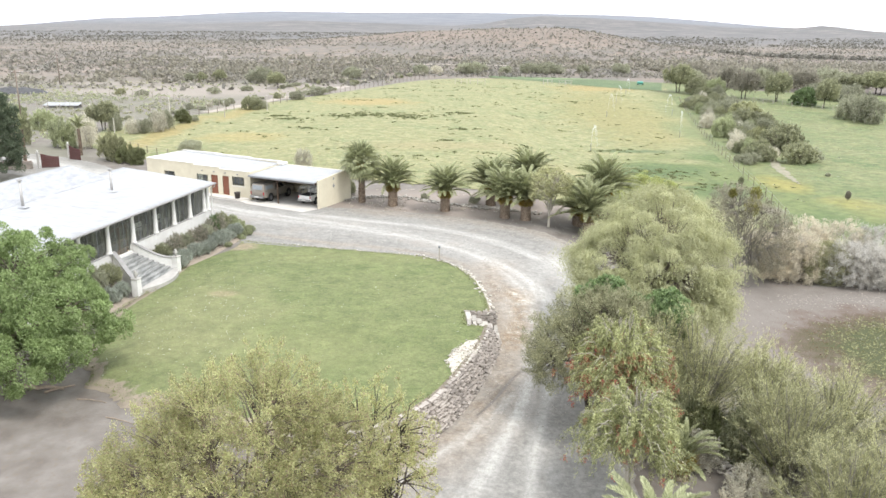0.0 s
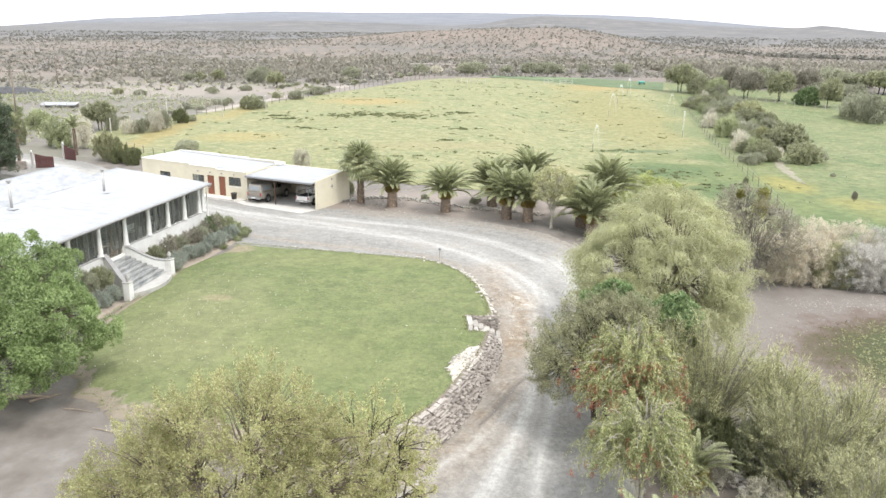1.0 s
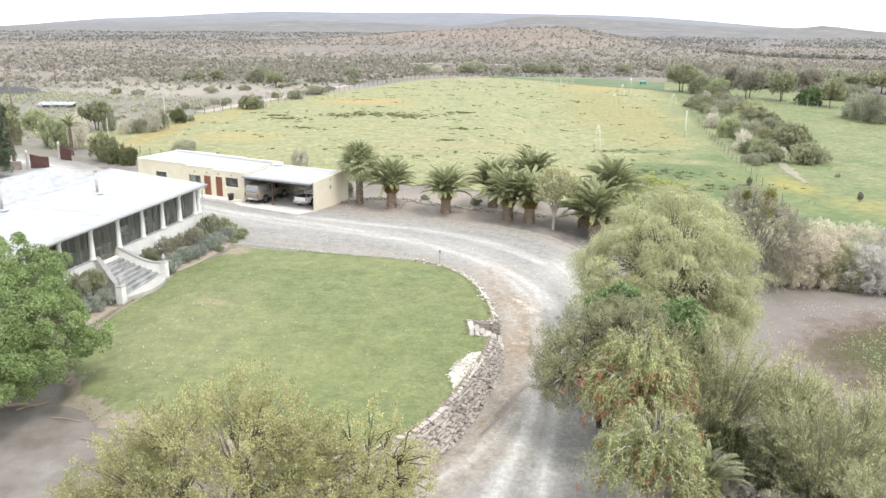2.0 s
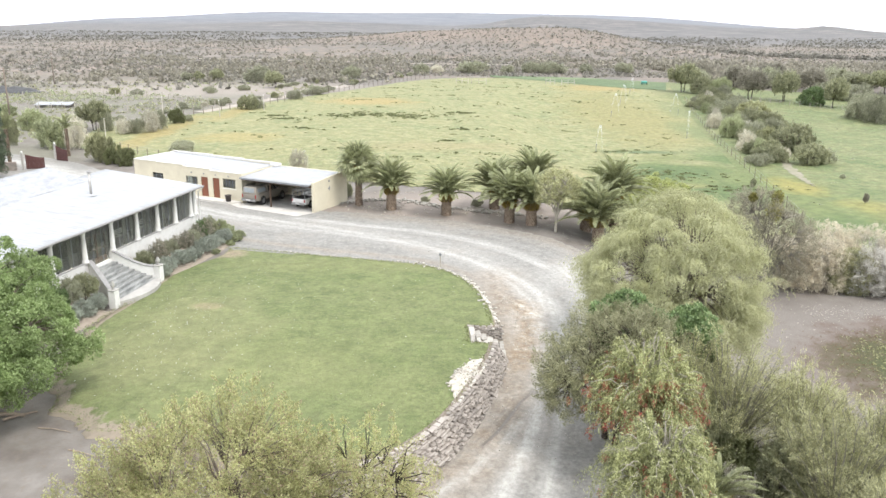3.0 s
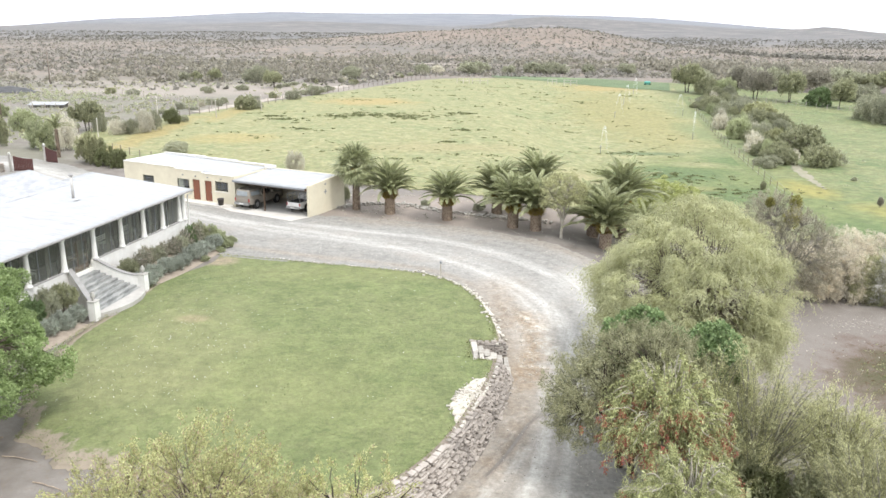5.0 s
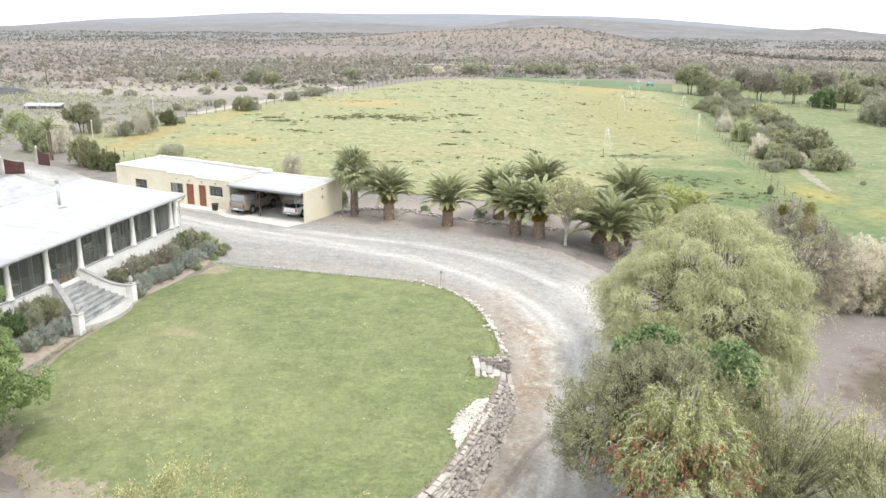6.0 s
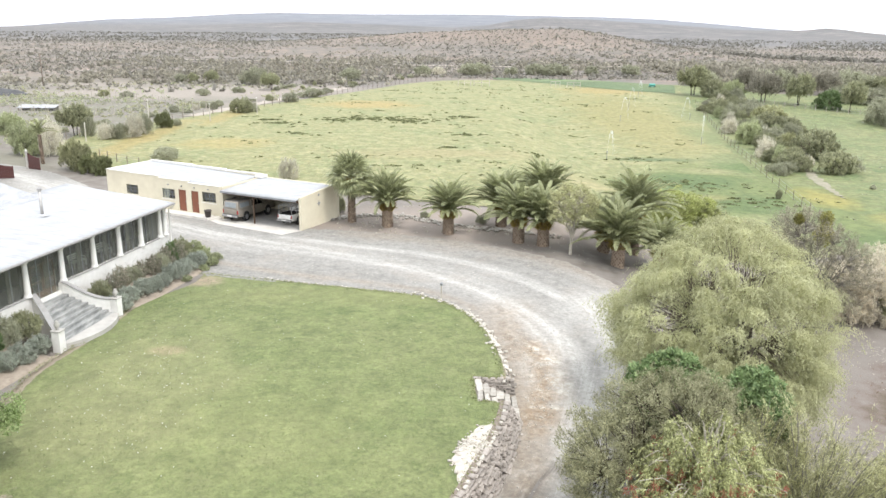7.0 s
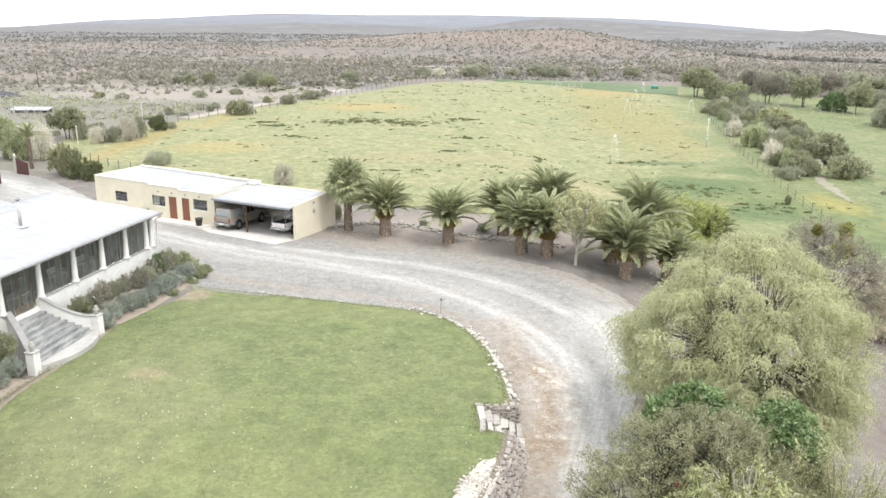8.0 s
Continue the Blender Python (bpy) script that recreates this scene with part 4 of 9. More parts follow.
def window(parent, frame, s0, s1, z0, z1, depth, cols=3, rows=3, frame_mat=GREYPAINT, sill=True):
    """A steel casement window with bars; its pane sits behind them."""
    w = part("window", fbox(frame, (s0 - 0.06, s1 + 0.06), (depth - 0.03, depth + 0.06), (z1, z1 + 0.07)), frame_mat, parent, "grey steel window frame")
    bm = bmesh.new()
    for a, b, za, zb in ((s0 - 0.06, s0, z0 - 0.06, z1), (s1, s1 + 0.06, z0 - 0.06, z1), (s0, s1, z0 - 0.06, z0)):
        add_box(bm, ((a + b) / 2, depth + 0.015, (za + zb) / 2), (b - a, 0.09, zb - za), frame.m)
    part("window_frame", bm, frame_mat, w)
    for i in range(1, cols):
        x = s0 + (s1 - s0) * i / cols
        part("glazing_bar", xform(box((x, depth + 0.02, (z0 + z1) / 2), (0.045, 0.04, z1 - z0)), frame.m), frame_mat, w)
    for i in range(1, rows):
        zz = z0 + (z1 - z0) * i / rows
        part("glazing_bar", xform(box(((s0 + s1) / 2, depth + 0.02, zz), (s1 - s0, 0.035, 0.04)), frame.m), frame_mat, w)
    g = part("pane", fbox(frame, (s0, s1), (depth + 0.05, depth + 0.06), (z0, z1)), BLIND, w)
    g.visible_shadow = False
    if sill:
        part("window_sill", fbox(frame, (s0 - 0.12, s1 + 0.12), (depth - 0.10, depth - 0.032), (z0 - 0.13, z0 - 0.063), 0.01), WHITE, w)
    return w


def door(parent, frame, s0, s1, z0, z1, depth):
    """A panelled timber door in its frame."""
    d = part("door", fbox(frame, (s0, s1), (depth + 0.03, depth + 0.08), (z0, z1)), DOORWOOD, parent, "red-brown wooden door, closed")
    bm = bmesh.new()
    for a, b, za, zb in ((s0 - 0.07, s0, z0, z1 + 0.07), (s1, s1 + 0.07, z0, z1 + 0.07), (s0, s1, z1, z1 + 0.07)):
        add_box(bm, ((a + b) / 2, depth + 0.01, (za + zb) / 2), (b - a, 0.08, zb - za), frame.m)
    part("door_frame", bm, DARKWOOD, d)
    for k in range(4):
        a = s0 + 0.06 + k * (s1 - s0 - 0.12) / 4
        part("plank", fbox(frame, (a + 0.01, a + (s1 - s0 - 0.12) / 4 - 0.01), (depth + 0.018, depth + 0.028), (z0 + 0.1, z1 - 0.1)), DOORWOOD, d)
    part("door_handle", fbox(frame, (s0 + 0.05, s0 + 0.15), (depth - 0.05, depth + 0.016), (z0 + 1.0, z0 + 1.04), 0.008), STEEL, d, "steel handle")
    return d


# -- outbuilding with carport --
OB = Frame((-12.7, 84.8), (-0.893, 0.45), (0.45, 0.893))
out = empty("outbuilding", OB.at(12, 3, 0), "cream plastered outbuilding with white sheet roof and open carport", "building")


def keep(ob, parent):
    """Parents a mesh that was built in world coordinates."""
    ob.matrix_parent_inverse = parent.matrix_world.inverted()
    ob.parent = parent
    return ob


def adopt(parent):
    """Settles the world-built children of a thing that does not stand at the origin."""
    inv = parent.matrix_world.inverted()
    for o in parent.children:
        o.matrix_parent_inverse = inv


FRONT_HOLES = [(10.3, 12.05, 1.55, 2.55), (12.55, 13.5, 0.28, 2.5), (14.2, 15.2, 0.28, 2.48), (15.7, 17.4, 1.4, 2.4), (20.85, 22.5, 1.33, 2.32)]
STEPS = [(9.6, 3.25), (13.85, 3.42), (17.8, 3.58), (21.75, 3.62)]
part("wall", wall_holes(OB, 9.62, 25.3, 0, 0.25, -0.3, STEPS, FRONT_HOLES), CREAM, out, "cream plastered front wall with stepped parapet")
part("wall", fbox(OB, (9.62, 25.3), (6.15, 6.4), (-0.3, 3.5)), CREAM, out)
part("wall", fbox(OB, (25.05, 25.3), (0.252, 6.148), (-0.3, 3.55)), CREAM, out)
part("wall", fbox(OB, (9.4, 9.615), (0.0, 6.4), (-0.3, 3.3)), CREAM, out)
bm = prism([(0, 0), (0.24, 0), (0.24, 6.4), (0, 6.4)], -0.5, [3.2, 3.2, 3.55, 3.55])
part("wall", xform(bm, OB.m), CREAM, out, "cream carport side wall")
part("wall", fbox(OB, (0.245, 9.395), (6.15, 6.4), (-0.3, 3.3)), CREAM, out)
part("parapet", fbox(OB, (8.9, 9.75), (5.4, 6.42), (3.32, 3.58)), WHITE, out, "white raised parapet block")
part("parapet", fbox(OB, (0.0, 0.9), (6.1, 6.45), (3.56, 3.72)), CREAM, out)
for a, b, za in ((9.75, 13.83, 3.25), (13.87, 17.78, 3.42), (17.82, 21.73, 3.58), (21.77, 25.3, 3.62)):
    part("coping", fbox(OB, (a, b), (-0.05, 0.3), (za + 0.003, za + 0.07), 0.01), WHITE, out)
V, F = sheet_roof(OB, (9.78, 25.0), (0.31, 6.14), 3.27, 3.36, wave=0.3, rise=0.022)
mesh_np("roof", V, F, ROOF, out, "white painted corrugated roof", False)
for a, b, za in ((9.76, 14.3, 3.62), (14.32, 19.0, 3.72), (19.02, 25.3, 3.8)):
    part("parapet", fbox(OB, (a, b), (6.15, 6.4), (3.502, za)), WHITE, out)
part("parapet", fbox(OB, (25.05, 25.3), (0.31, 6.148), (3.552, 3.70)), WHITE, out)
V, F = sheet_roof(OB, (0.30, 9.36), (-0.35, 6.1), 2.98, 3.30, wave=0.3)
mesh_np("roof", V, F, ROOF, out, "white carport roof sheet", False)
part("fascia", fbox(OB, (0.26, 9.38), (-0.40, -0.36), (2.80, 2.98)), GREYPAINT, out)
part("beam", fbox(OB, (0.25, 9.39), (0.0, 0.14), (2.62, 2.84)), DARKWOOD, out, "dark timber carport beam")
for s in (1.6, 3.4, 5.2, 7.0, 8.6):
    part("rafter", fbox(OB, (s, s + 0.07), (0.15, 6.1), (2.72, 2.86)), DARKWOOD, out)
part("post", fbox(OB, (5.55, 5.67), (0.0, 0.12), (0.02, 2.61)), DARKWOOD, out, "dark timber carport post")
part("floor_slab", fbox(OB, (0.25, 9.39), (0.0, 6.14), (-0.3, 0.05)), CONCRETE, out)
bm = prism([(0.05, -0.02), (9.6, -0.02), (10.4, -1.0), (8.6, -1.7), (0.7, -2.1)], -0.3, [0.045, 0.045, 0.05, 0.04, 0.04])
part("apron", xform(bm, OB.m), mat("pale_concrete", (0.56, 0.535, 0.49), (0.48, 0.455, 0.415), 1.2, 0.9, 0.15, stain=(0.42, 0.38, 0.33), stain_scale=0.6), out, "pale concrete apron")
bm = prism([(9.65, -0.02), (24.5, -0.02), (24.5, -1.2), (10.45, -1.2)], -0.3, 0.26)
part("walkway", xform(bm, OB.m), mat("raw_concrete", (0.60, 0.57, 0.52), (0.5, 0.47, 0.43), 1.4, 0.9, 0.15), out, "raised concrete walkway")
for h in FRONT_HOLES:
    if h[2] > 1:
        window(out, OB, *h, 0.08, cols=4 if h[1] - h[0] > 1.66 else 3)
    else:
        door(out, OB, *h, 0.06)
S = np.linspace(16.62, 17.36, 30)
D = 0.22 + 0.02 * np.sin(np.arange(30) * 1.7)
V = np.array([OB.at(x, y + t, z) for t in (0, 0.012) for z in (2.38, 1.42) for x, y in zip(S, D)])
q = [(i2, i2 + 1, i2 + 31, i2 + 30) for i2 in range(29)] + [(i2 + 60, i2 + 90, i2 + 91, i2 + 61) for i2 in range(29)]
mesh_np("curtain", V, q, BLOSSOM, out, "white curtain drawn half across a window", False)
for s in (11.2, 13.0, 14.7, 16.5):
    b2 = part("wall_light", xform(box((s, -0.06, 2.86), (0.14, 0.12, 0.12), 0.02), OB.m), GREYPAINT, out)
# plaster star and round vent on the carport side wall
bm = bmesh.new()
pts = [(math.cos(a) * (0.30 if k % 2 == 0 else 0.12), math.sin(a) * (0.30 if k % 2 == 0 else 0.12)) for k, a in enumerate(np.arange(8) * math.pi / 4)]
lo = [bm.verts.new(OB.at(-0.003, 2.9 + p, 2.15 + q)) for p, q in pts]
hi = [bm.verts.new(OB.at(-0.04, 2.9 + p * 0.7, 2.15 + q * 0.7)) for p, q in pts]
bm.faces.new(lo), bm.faces.new(hi)
for i2 in range(8):
    bm.faces.new((lo[i2], lo[(i2 + 1) % 8], hi[(i2 + 1) % 8], hi[i2]))
bmesh.ops.recalc_face_normals(bm, faces=bm.faces[:])
part("wall_ornament", bm, GREYPAINT, out, "dark star-shaped wall ornament")
part("wall_ornament", xform(lathe([(0.13, 0), (0.1, 0.04)], 10), OB.m @ Matrix.Translation((-0.003, 2.9, 2.95)) @ Matrix.Rotation(-math.pi / 2, 4, "Y")), GREYPAINT, out)
adopt(out)

# -- main house --
HS = Frame((-21.75, 73.2), (-0.22, -0.9755), (-0.9755, 0.22))
house = empty("house", HS.at(12, 5, 0), "white farmhouse with glazed colonnade, front stairs and white roof", "house")
COLS = [0.0, 2.6, 5.33, 8.26, 11.52, 14.8, 18.24, 21.7, 25.2]
FLOOR_Z, SILL_Z, TOP_Z = 1.88, 2.38, 4.73
S_END = 27.5
STAIR = (11.85, 14.45)
part("wall", fbox(HS, (-1.0, STAIR[0] - 0.01), (0.0, 0.3), (-0.4, SILL_Z)), WHITE, house, "white plastered plinth wall")
part("wall", fbox(HS, (STAIR[1] + 0.01, S_END), (0.0, 0.3), (-0.4, SILL_Z)), WHITE, house)
part("wall", fbox(HS, STAIR, (0.0, 0.3), (-0.4, FLOOR_Z - 0.005)), WHITE, house)
part("lintel", fbox(HS, (-1.0, S_END), (0.02, 0.28), (TOP_Z + 0.002, TOP_Z + 0.24)), WHITE, house)
part("wall", fbox(HS, (-1.0, -0.7), (0.302, 16), (-0.4, 4.95)), WHITE, house)
part("wall", fbox(HS, (S_END - 0.3, S_END), (0.302, 16), (-0.4, 4.95)), WHITE, house)
part("wall", fbox(HS, (-0.69, S_END - 0.31), (15.7, 16), (-0.4, 4.95)), WHITE, house)
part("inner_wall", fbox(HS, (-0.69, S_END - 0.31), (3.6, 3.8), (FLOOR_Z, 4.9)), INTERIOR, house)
part("floor", fbox(HS, (-0.69, S_END - 0.31), (0.31, 3.59), (FLOOR_Z - 0.2, FLOOR_Z)), CONCRETE, house)
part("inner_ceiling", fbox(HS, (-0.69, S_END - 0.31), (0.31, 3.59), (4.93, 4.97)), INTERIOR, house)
for c in [-0.72, *COLS]:
    prof = [(0.24, 0), (0.24, 0.1), (0.19, 0.16), (0.185, 0.3), (0.165, 1.2), (0.145, 2.1), (0.15, 2.14), (0.2, 2.2), (0.2, 2.325)]
    z0 = SILL_Z + 0.003
    part("column", lathe([(r * 1.1, zz) for r, zz in prof], 14, at=tuple(HS.at(c, 0.1, z0))), WHITE, house, "white turned column", flat=False)
for a, b in zip(COLS, COLS[1:]):
    open_bay = abs(a - 11.52) < 0.1
    z0 = FLOOR_Z + 0.01 if open_bay else SILL_Z + 0.05
    w = part("window", fbox(HS, (a + 0.2, b - 0.2), (0.18, 0.27), (TOP_Z - 0.07, TOP_Z - 0.002)), DARKWOOD, house, "large dark verandah window")
    g = part("pane", fbox(HS, (a + 0.2, b - 0.2), (0.22, 0.235), (z0, TOP_Z - 0.072)), BLIND, w)
    g.visible_shadow = False
    for k2 in range(1, 3):
        part("mullion", xform(box((a + (b - a) * k2 / 3, 0.2, (z0 + TOP_Z) / 2 - 0.04), (0.03, 0.036, TOP_Z - z0 - 0.09)), HS.m), GREYPAINT, w)
    if not open_bay:
        part("window_sill", fbox(HS, (a + 0.26, b - 0.26), (-0.04, 0.17), (SILL_Z + 0.003, SILL_Z + 0.05), 0.01), GUTTER, w)
    # curtains gathered behind the glass
    for c0 in (a + 0.3, b - 0.75):
        S = np.linspace(c0, c0 + 0.42, 26)
        D = 0.9 + 0.05 * np.sin(np.arange(26) * 1.5)
        V = np.concatenate([[HS.at(x, y, TOP_Z - 0.1) for x, y in zip(S, D)], [HS.at(x, y, FLOOR_Z + 0.03) for x, y in zip(S, D)],
                            [HS.at(x, y + 0.02, TOP_Z - 0.1) for x, y in zip(S, D)], [HS.at(x, y + 0.02, FLOOR_Z + 0.03) for x, y in zip(S, D)]])
        q = [(i2, i2 + 1, i2 + 27, i2 + 26) for i2 in range(25)] + [(i2 + 52, i2 + 78, i2 + 79, i2 + 53) for i2 in range(25)]
        mesh_np("curtain", V, q, CLOTH, w, "pale hanging curtain", False)
# glazed door leaves at the head of the stairs
for a, b in ((12.05, 13.1), (13.15, 14.2)):
    leaf = part("door", fbox(HS, (a, b), (0.30, 0.34), (FLOOR_Z + 0.02, FLOOR_Z + 0.45)), DARKWOOD, house, "dark glazed verandah door, closed")
    for c0, c1 in ((a, a + 0.09), (b - 0.09, b)):
        part("stile", fbox(HS, (c0, c1), (0.30, 0.34), (FLOOR_Z + 0.453, FLOOR_Z + 2.2)), DARKWOOD, leaf)
    part("rail", fbox(HS, (a + 0.092, b - 0.092), (0.30, 0.34), (FLOOR_Z + 2.1, FLOOR_Z + 2.2)), POSTWOOD, leaf)
    part("rail", fbox(HS, (a + 0.092, b - 0.092), (0.30, 0.34), (FLOOR_Z + 1.05, FLOOR_Z + 1.13)), POSTWOOD, leaf)
tb = Tubes(8)
tb.add([HS.at(-1.22, -0.57, 4.86), HS.at(-1.2, -0.45, 4.62), HS.at(-1.14, -0.10, 4.45), HS.at(-1.14, -0.10, 2.2), HS.at(-1.14, -0.10, 0.1)], [0.06] * 5)
tb.obj("downpipe", WHITE, house, "white downpipe at the corner")
# stairs between two fanned walls
topL, topR = Vector((14.5, 0.0)), Vector((11.8, 0.0))
botL, botR = Vector((16.8, -3.3)), Vector((10.85, -3.1))
risers = 8
for k2 in range(risers):
    f0, f1 = k2 / risers, (k2 + 1) / risers
    zt = FLOOR_Z - (k2 + 1) * (FLOOR_Z - 0.36) / (risers + 0.2)
    a, b = topL.lerp(botL, f0), topR.lerp(botR, f0)
    c, d = topR.lerp(botR, f1 + 0.012), topL.lerp(botL, f1 + 0.012)
    part("step", xform(prism([tuple(a), tuple(b), tuple(c), tuple(d)], -0.3, zt), HS.m), STEPSTONE, house, "worn grey stone step")
fan = [tuple(botL + Vector((-0.2, -0.02))), tuple(botR + Vector((0.2, -0.02)))]
mid = (botL + botR) / 2
arc = []
for k2 in range(15):
    f = k2 / 14
    p = botR.lerp(botL, f)
    arc.append((p.x, p.y - 1.15 * math.sin(f * math.pi) ** 0.7))
part("landing", xform(prism([fan[0], fan[1], *arc], -0.3, 0.40), HS.m), CONCRETE, house, "half-round stone landing")
for side, (p, q, bow) in enumerate(((topL, botL, -0.12), (topR, botR, 0.12))):
    n = 14
    inner, outer = [], []
    for k2 in range(n + 1):
        f = k2 / n
        c = p.lerp(q, f)
        c.x += (bow * math.sin(f * math.pi))
        dirn = (q - p).normalized()
        nr = Vector((-dirn.y, dirn.x)) * 0.13
        zt = SILL_Z + 0.1 - 1.25 * (math.sin(f * math.pi / 2) ** 1.2)
        inner.append((c - nr, zt)), outer.append((c + nr, zt))
    bm = bmesh.new()
    rows = []
    for (a, za), (b, zb) in zip(inner, outer):
        rows.append([bm.verts.new(HS.at(a.x, a.y, -0.3)), bm.verts.new(HS.at(a.x, a.y, za)), bm.verts.new(HS.at(b.x, b.y, zb)), bm.verts.new(HS.at(b.x, b.y, -0.3))])
    for r0, r1 in zip(rows, rows[1:]):
        for k2 in range(3):
            bm.faces.new((r0[k2], r0[k2 + 1], r1[k2 + 1], r1[k2]))
    bm.faces.new(rows[0]), bm.faces.new(rows[-1][::-1])
    bmesh.ops.recalc_face_normals(bm, faces=bm.faces[:])
    bal = part("balustrade", bm, WHITE, house, "white curved stair wall")
    bm = bmesh.new()
    rows = []
    for (a, za), (b, zb) in zip(inner, outer):
        w = (b - a) * 0.2
        rows.append([bm.verts.new(HS.at(v.x, v.y, zz)) for v, zz in ((a - w, za + 0.003), (a - w, za + 0.06), (b + w, zb + 0.06), (b + w, zb + 0.003))])
    for r0, r1 in zip(rows, rows[1:]):
        for k2 in range(4):
            bm.faces.new((r0[k2], r0[(k2 + 1) % 4], r1[(k2 + 1) % 4], r1[k2]))
    bm.faces.new(rows[0]), bm.faces.new(rows[-1][::-1])
    bmesh.ops.recalc_face_normals(bm, faces=bm.faces[:])
    keep(part("coping", bm, GUTTER, bal), bal)
    pier = part("pier", fbox(HS, (q.x - 0.26, q.x + 0.26), (q.y - 0.30, q.y + 0.22), (-0.3, 1.30), 0.02), WHITE, house, "white square stair pier")
    part("pier_cap", fbox(HS, (q.x - 0.3, q.x + 0.3), (q.y - 0.34, q.y + 0.26), (1.303, 1.37), 0.02), CONCRETE, pier)
    urn = lathe([(0.10, 0), (0.05, 0.08), (0.16, 0.25), (0.17, 0.36), (0.09, 0.46), (0.11, 0.5), (0.03, 0.58)], 12, at=tuple(HS.at(q.x, q.y - 0.04, 1.373)))
    part("finial", urn, CONCRETE, pier, "grey stone finial", flat=False)
# raised soil of the flower beds
for a, b in ((-1.2, 10.4), (17.0, 24.0)):
    S2, D2 = np.meshgrid(np.linspace(a, b, 24), np.concatenate([[-3.85, -3.7], np.linspace(-3.3, -0.01, 8)]), indexing="ij")
    zz = 0.12 + 0.75 * smooth(-3.3, -0.8, D2) - 0.5 * (1 - smooth(0, 0.12, (S2 - a) / (b - a)) * smooth(0, 0.12, (b - S2) / (b - a))) + 0.05 * fbm(S2 * 4, D2 * 4, 1.5, 3)
    zz = np.where(D2 < -3.8, -0.25, np.where(D2 < -3.6, 0.03, zz))
    M = np.array(HS.m)
    V = np.stack([S2, D2, zz], -1).reshape(-1, 3) @ M[:3, :3].T + M[:3, 3]
    ob = mesh_np("flower_bed", V, grid_faces(24, 10), mat("bed_soil", (0.22, 0.18, 0.14), (0.30, 0.255, 0.205), 3, 0.95, 0.3, world_space=True), flat=False)
    if ob.data.polygons[0].normal.z < 0:
        ob.data.flip_normals()
    tagged(ob, "raised brown soil of the flower bed", "flower bed", kind="structure")
# roofs
V, F = sheet_roof(HS, (-1.3, S_END + 0.5), (-0.5, 9.1), 5.0, 6.0, wave=0.42, amp=0.012, n_d=10, dent=0.02)
mesh_np("roof", V, F, ROOF, house, "low white verandah roof with faint sheet joints", False)
part("gutter", fbox(HS, (-1.35, S_END + 0.5), (-0.63, -0.51), (4.86, 4.98), 0.02), GUTTER, house, "grey gutter")
part("fascia", fbox(HS, (-1.3, S_END + 0.5), (-0.5, -0.46), (4.80, 4.94)), GUTTER, house)
V, F = sheet_roof(HS, (3.2, S_END + 0.5), (7.6, 11.6), 5.85, 6.85, wave=0.25, amp=0.03, n_d=12, seed=3, dent=0.05)
mesh_np("roof", V, F, ROOF_WORN, house, "worn corrugated main roof slope", False)
V, F = sheet_roof(HS, (3.2, S_END + 0.5), (11.61, 16.6), 6.85, 5.4, wave=0.25, amp=0.03, n_d=12, seed=4, dent=0.05)
mesh_np("roof", V, F, ROOF_WORN, house, "worn corrugated main roof slope", False)
part("gable", xform(prism([(3.3, 7.7), (3.6, 7.7), (3.6, 11.6), (3.3, 11.6)], 4.96, [5.8, 5.8, 6.76, 6.76]), HS.m), WHITE, house)
part("gable", xform(prism([(3.3, 11.62), (3.6, 11.62), (3.6, 15.9), (3.3, 15.9)], 4.96, [6.76, 6.76, 5.55, 5.55]), HS.m), WHITE, house)
for s, d, z0, hgt in ((7.2, 4.65, 5.5, 1.9), (15.2, 6.9, 5.75, 2.1)):
    f = part("flue", lathe([(0.11, 0), (0.11, hgt)], 12, at=tuple(HS.at(s, d, z0))), PIPE, house, "thin metal flue pipe", flat=False)
    part("flue_cap", lathe([(0.2, 0), (0.2, 0.05), (0.05, 0.16)], 12, at=tuple(HS.at(s, d, z0 + hgt + 0.03))), GUTTER, f)
    part("flashing", lathe([(0.45, 0), (0.2, 0.12)], 12, at=tuple(HS.at(s, d, z0 + 0.05))), ROOF_WORN, f)
adopt(house)
for o in house.children_recursive:
    if o.parent is not house:
        o.matrix_parent_inverse = Matrix.Identity(4)
for o in out.children_recursive:
    if o.parent is not out:
        o.matrix_parent_inverse = Matrix.Identity(4)

# ---- plants ----


def crown_points(blobs, n, rng, shell=0.55, floor=-0.7):
    """Clump centres near the skin of a few overlapping lobes, uneven, with hollows."""
    vol = np.array([b[3] * b[4] + b[4] * b[5] + b[3] * b[5] for b in blobs])
    out_p, out_d = [], []
    while len(out_p) < n:
        b = blobs[rng.choice(len(blobs), p=vol / vol.sum())]
        d = rng.normal(0, 1, 3)
        d /= np.linalg.norm(d)
        if d[2] < floor:
            continue
        lump = 1 + 0.22 * fbm(d[0] * 3 + b[0], d[1] * 3 + d[2] * 2 + b[1], 0.9, b[2])
        r = (shell + (1 - shell) * rng.random() ** 0.6) * lump
        p = np.array(b[:3]) + d * r * np.array(b[3:6])
        deep = any((((p - np.array(c[:3])) / np.array(c[3:6])) ** 2).sum() < 0.35 for c in blobs if c is not b)
        if not deep:
            out_p.append(p), out_d.append(d)
    return np.array(out_p), np.array(out_d)


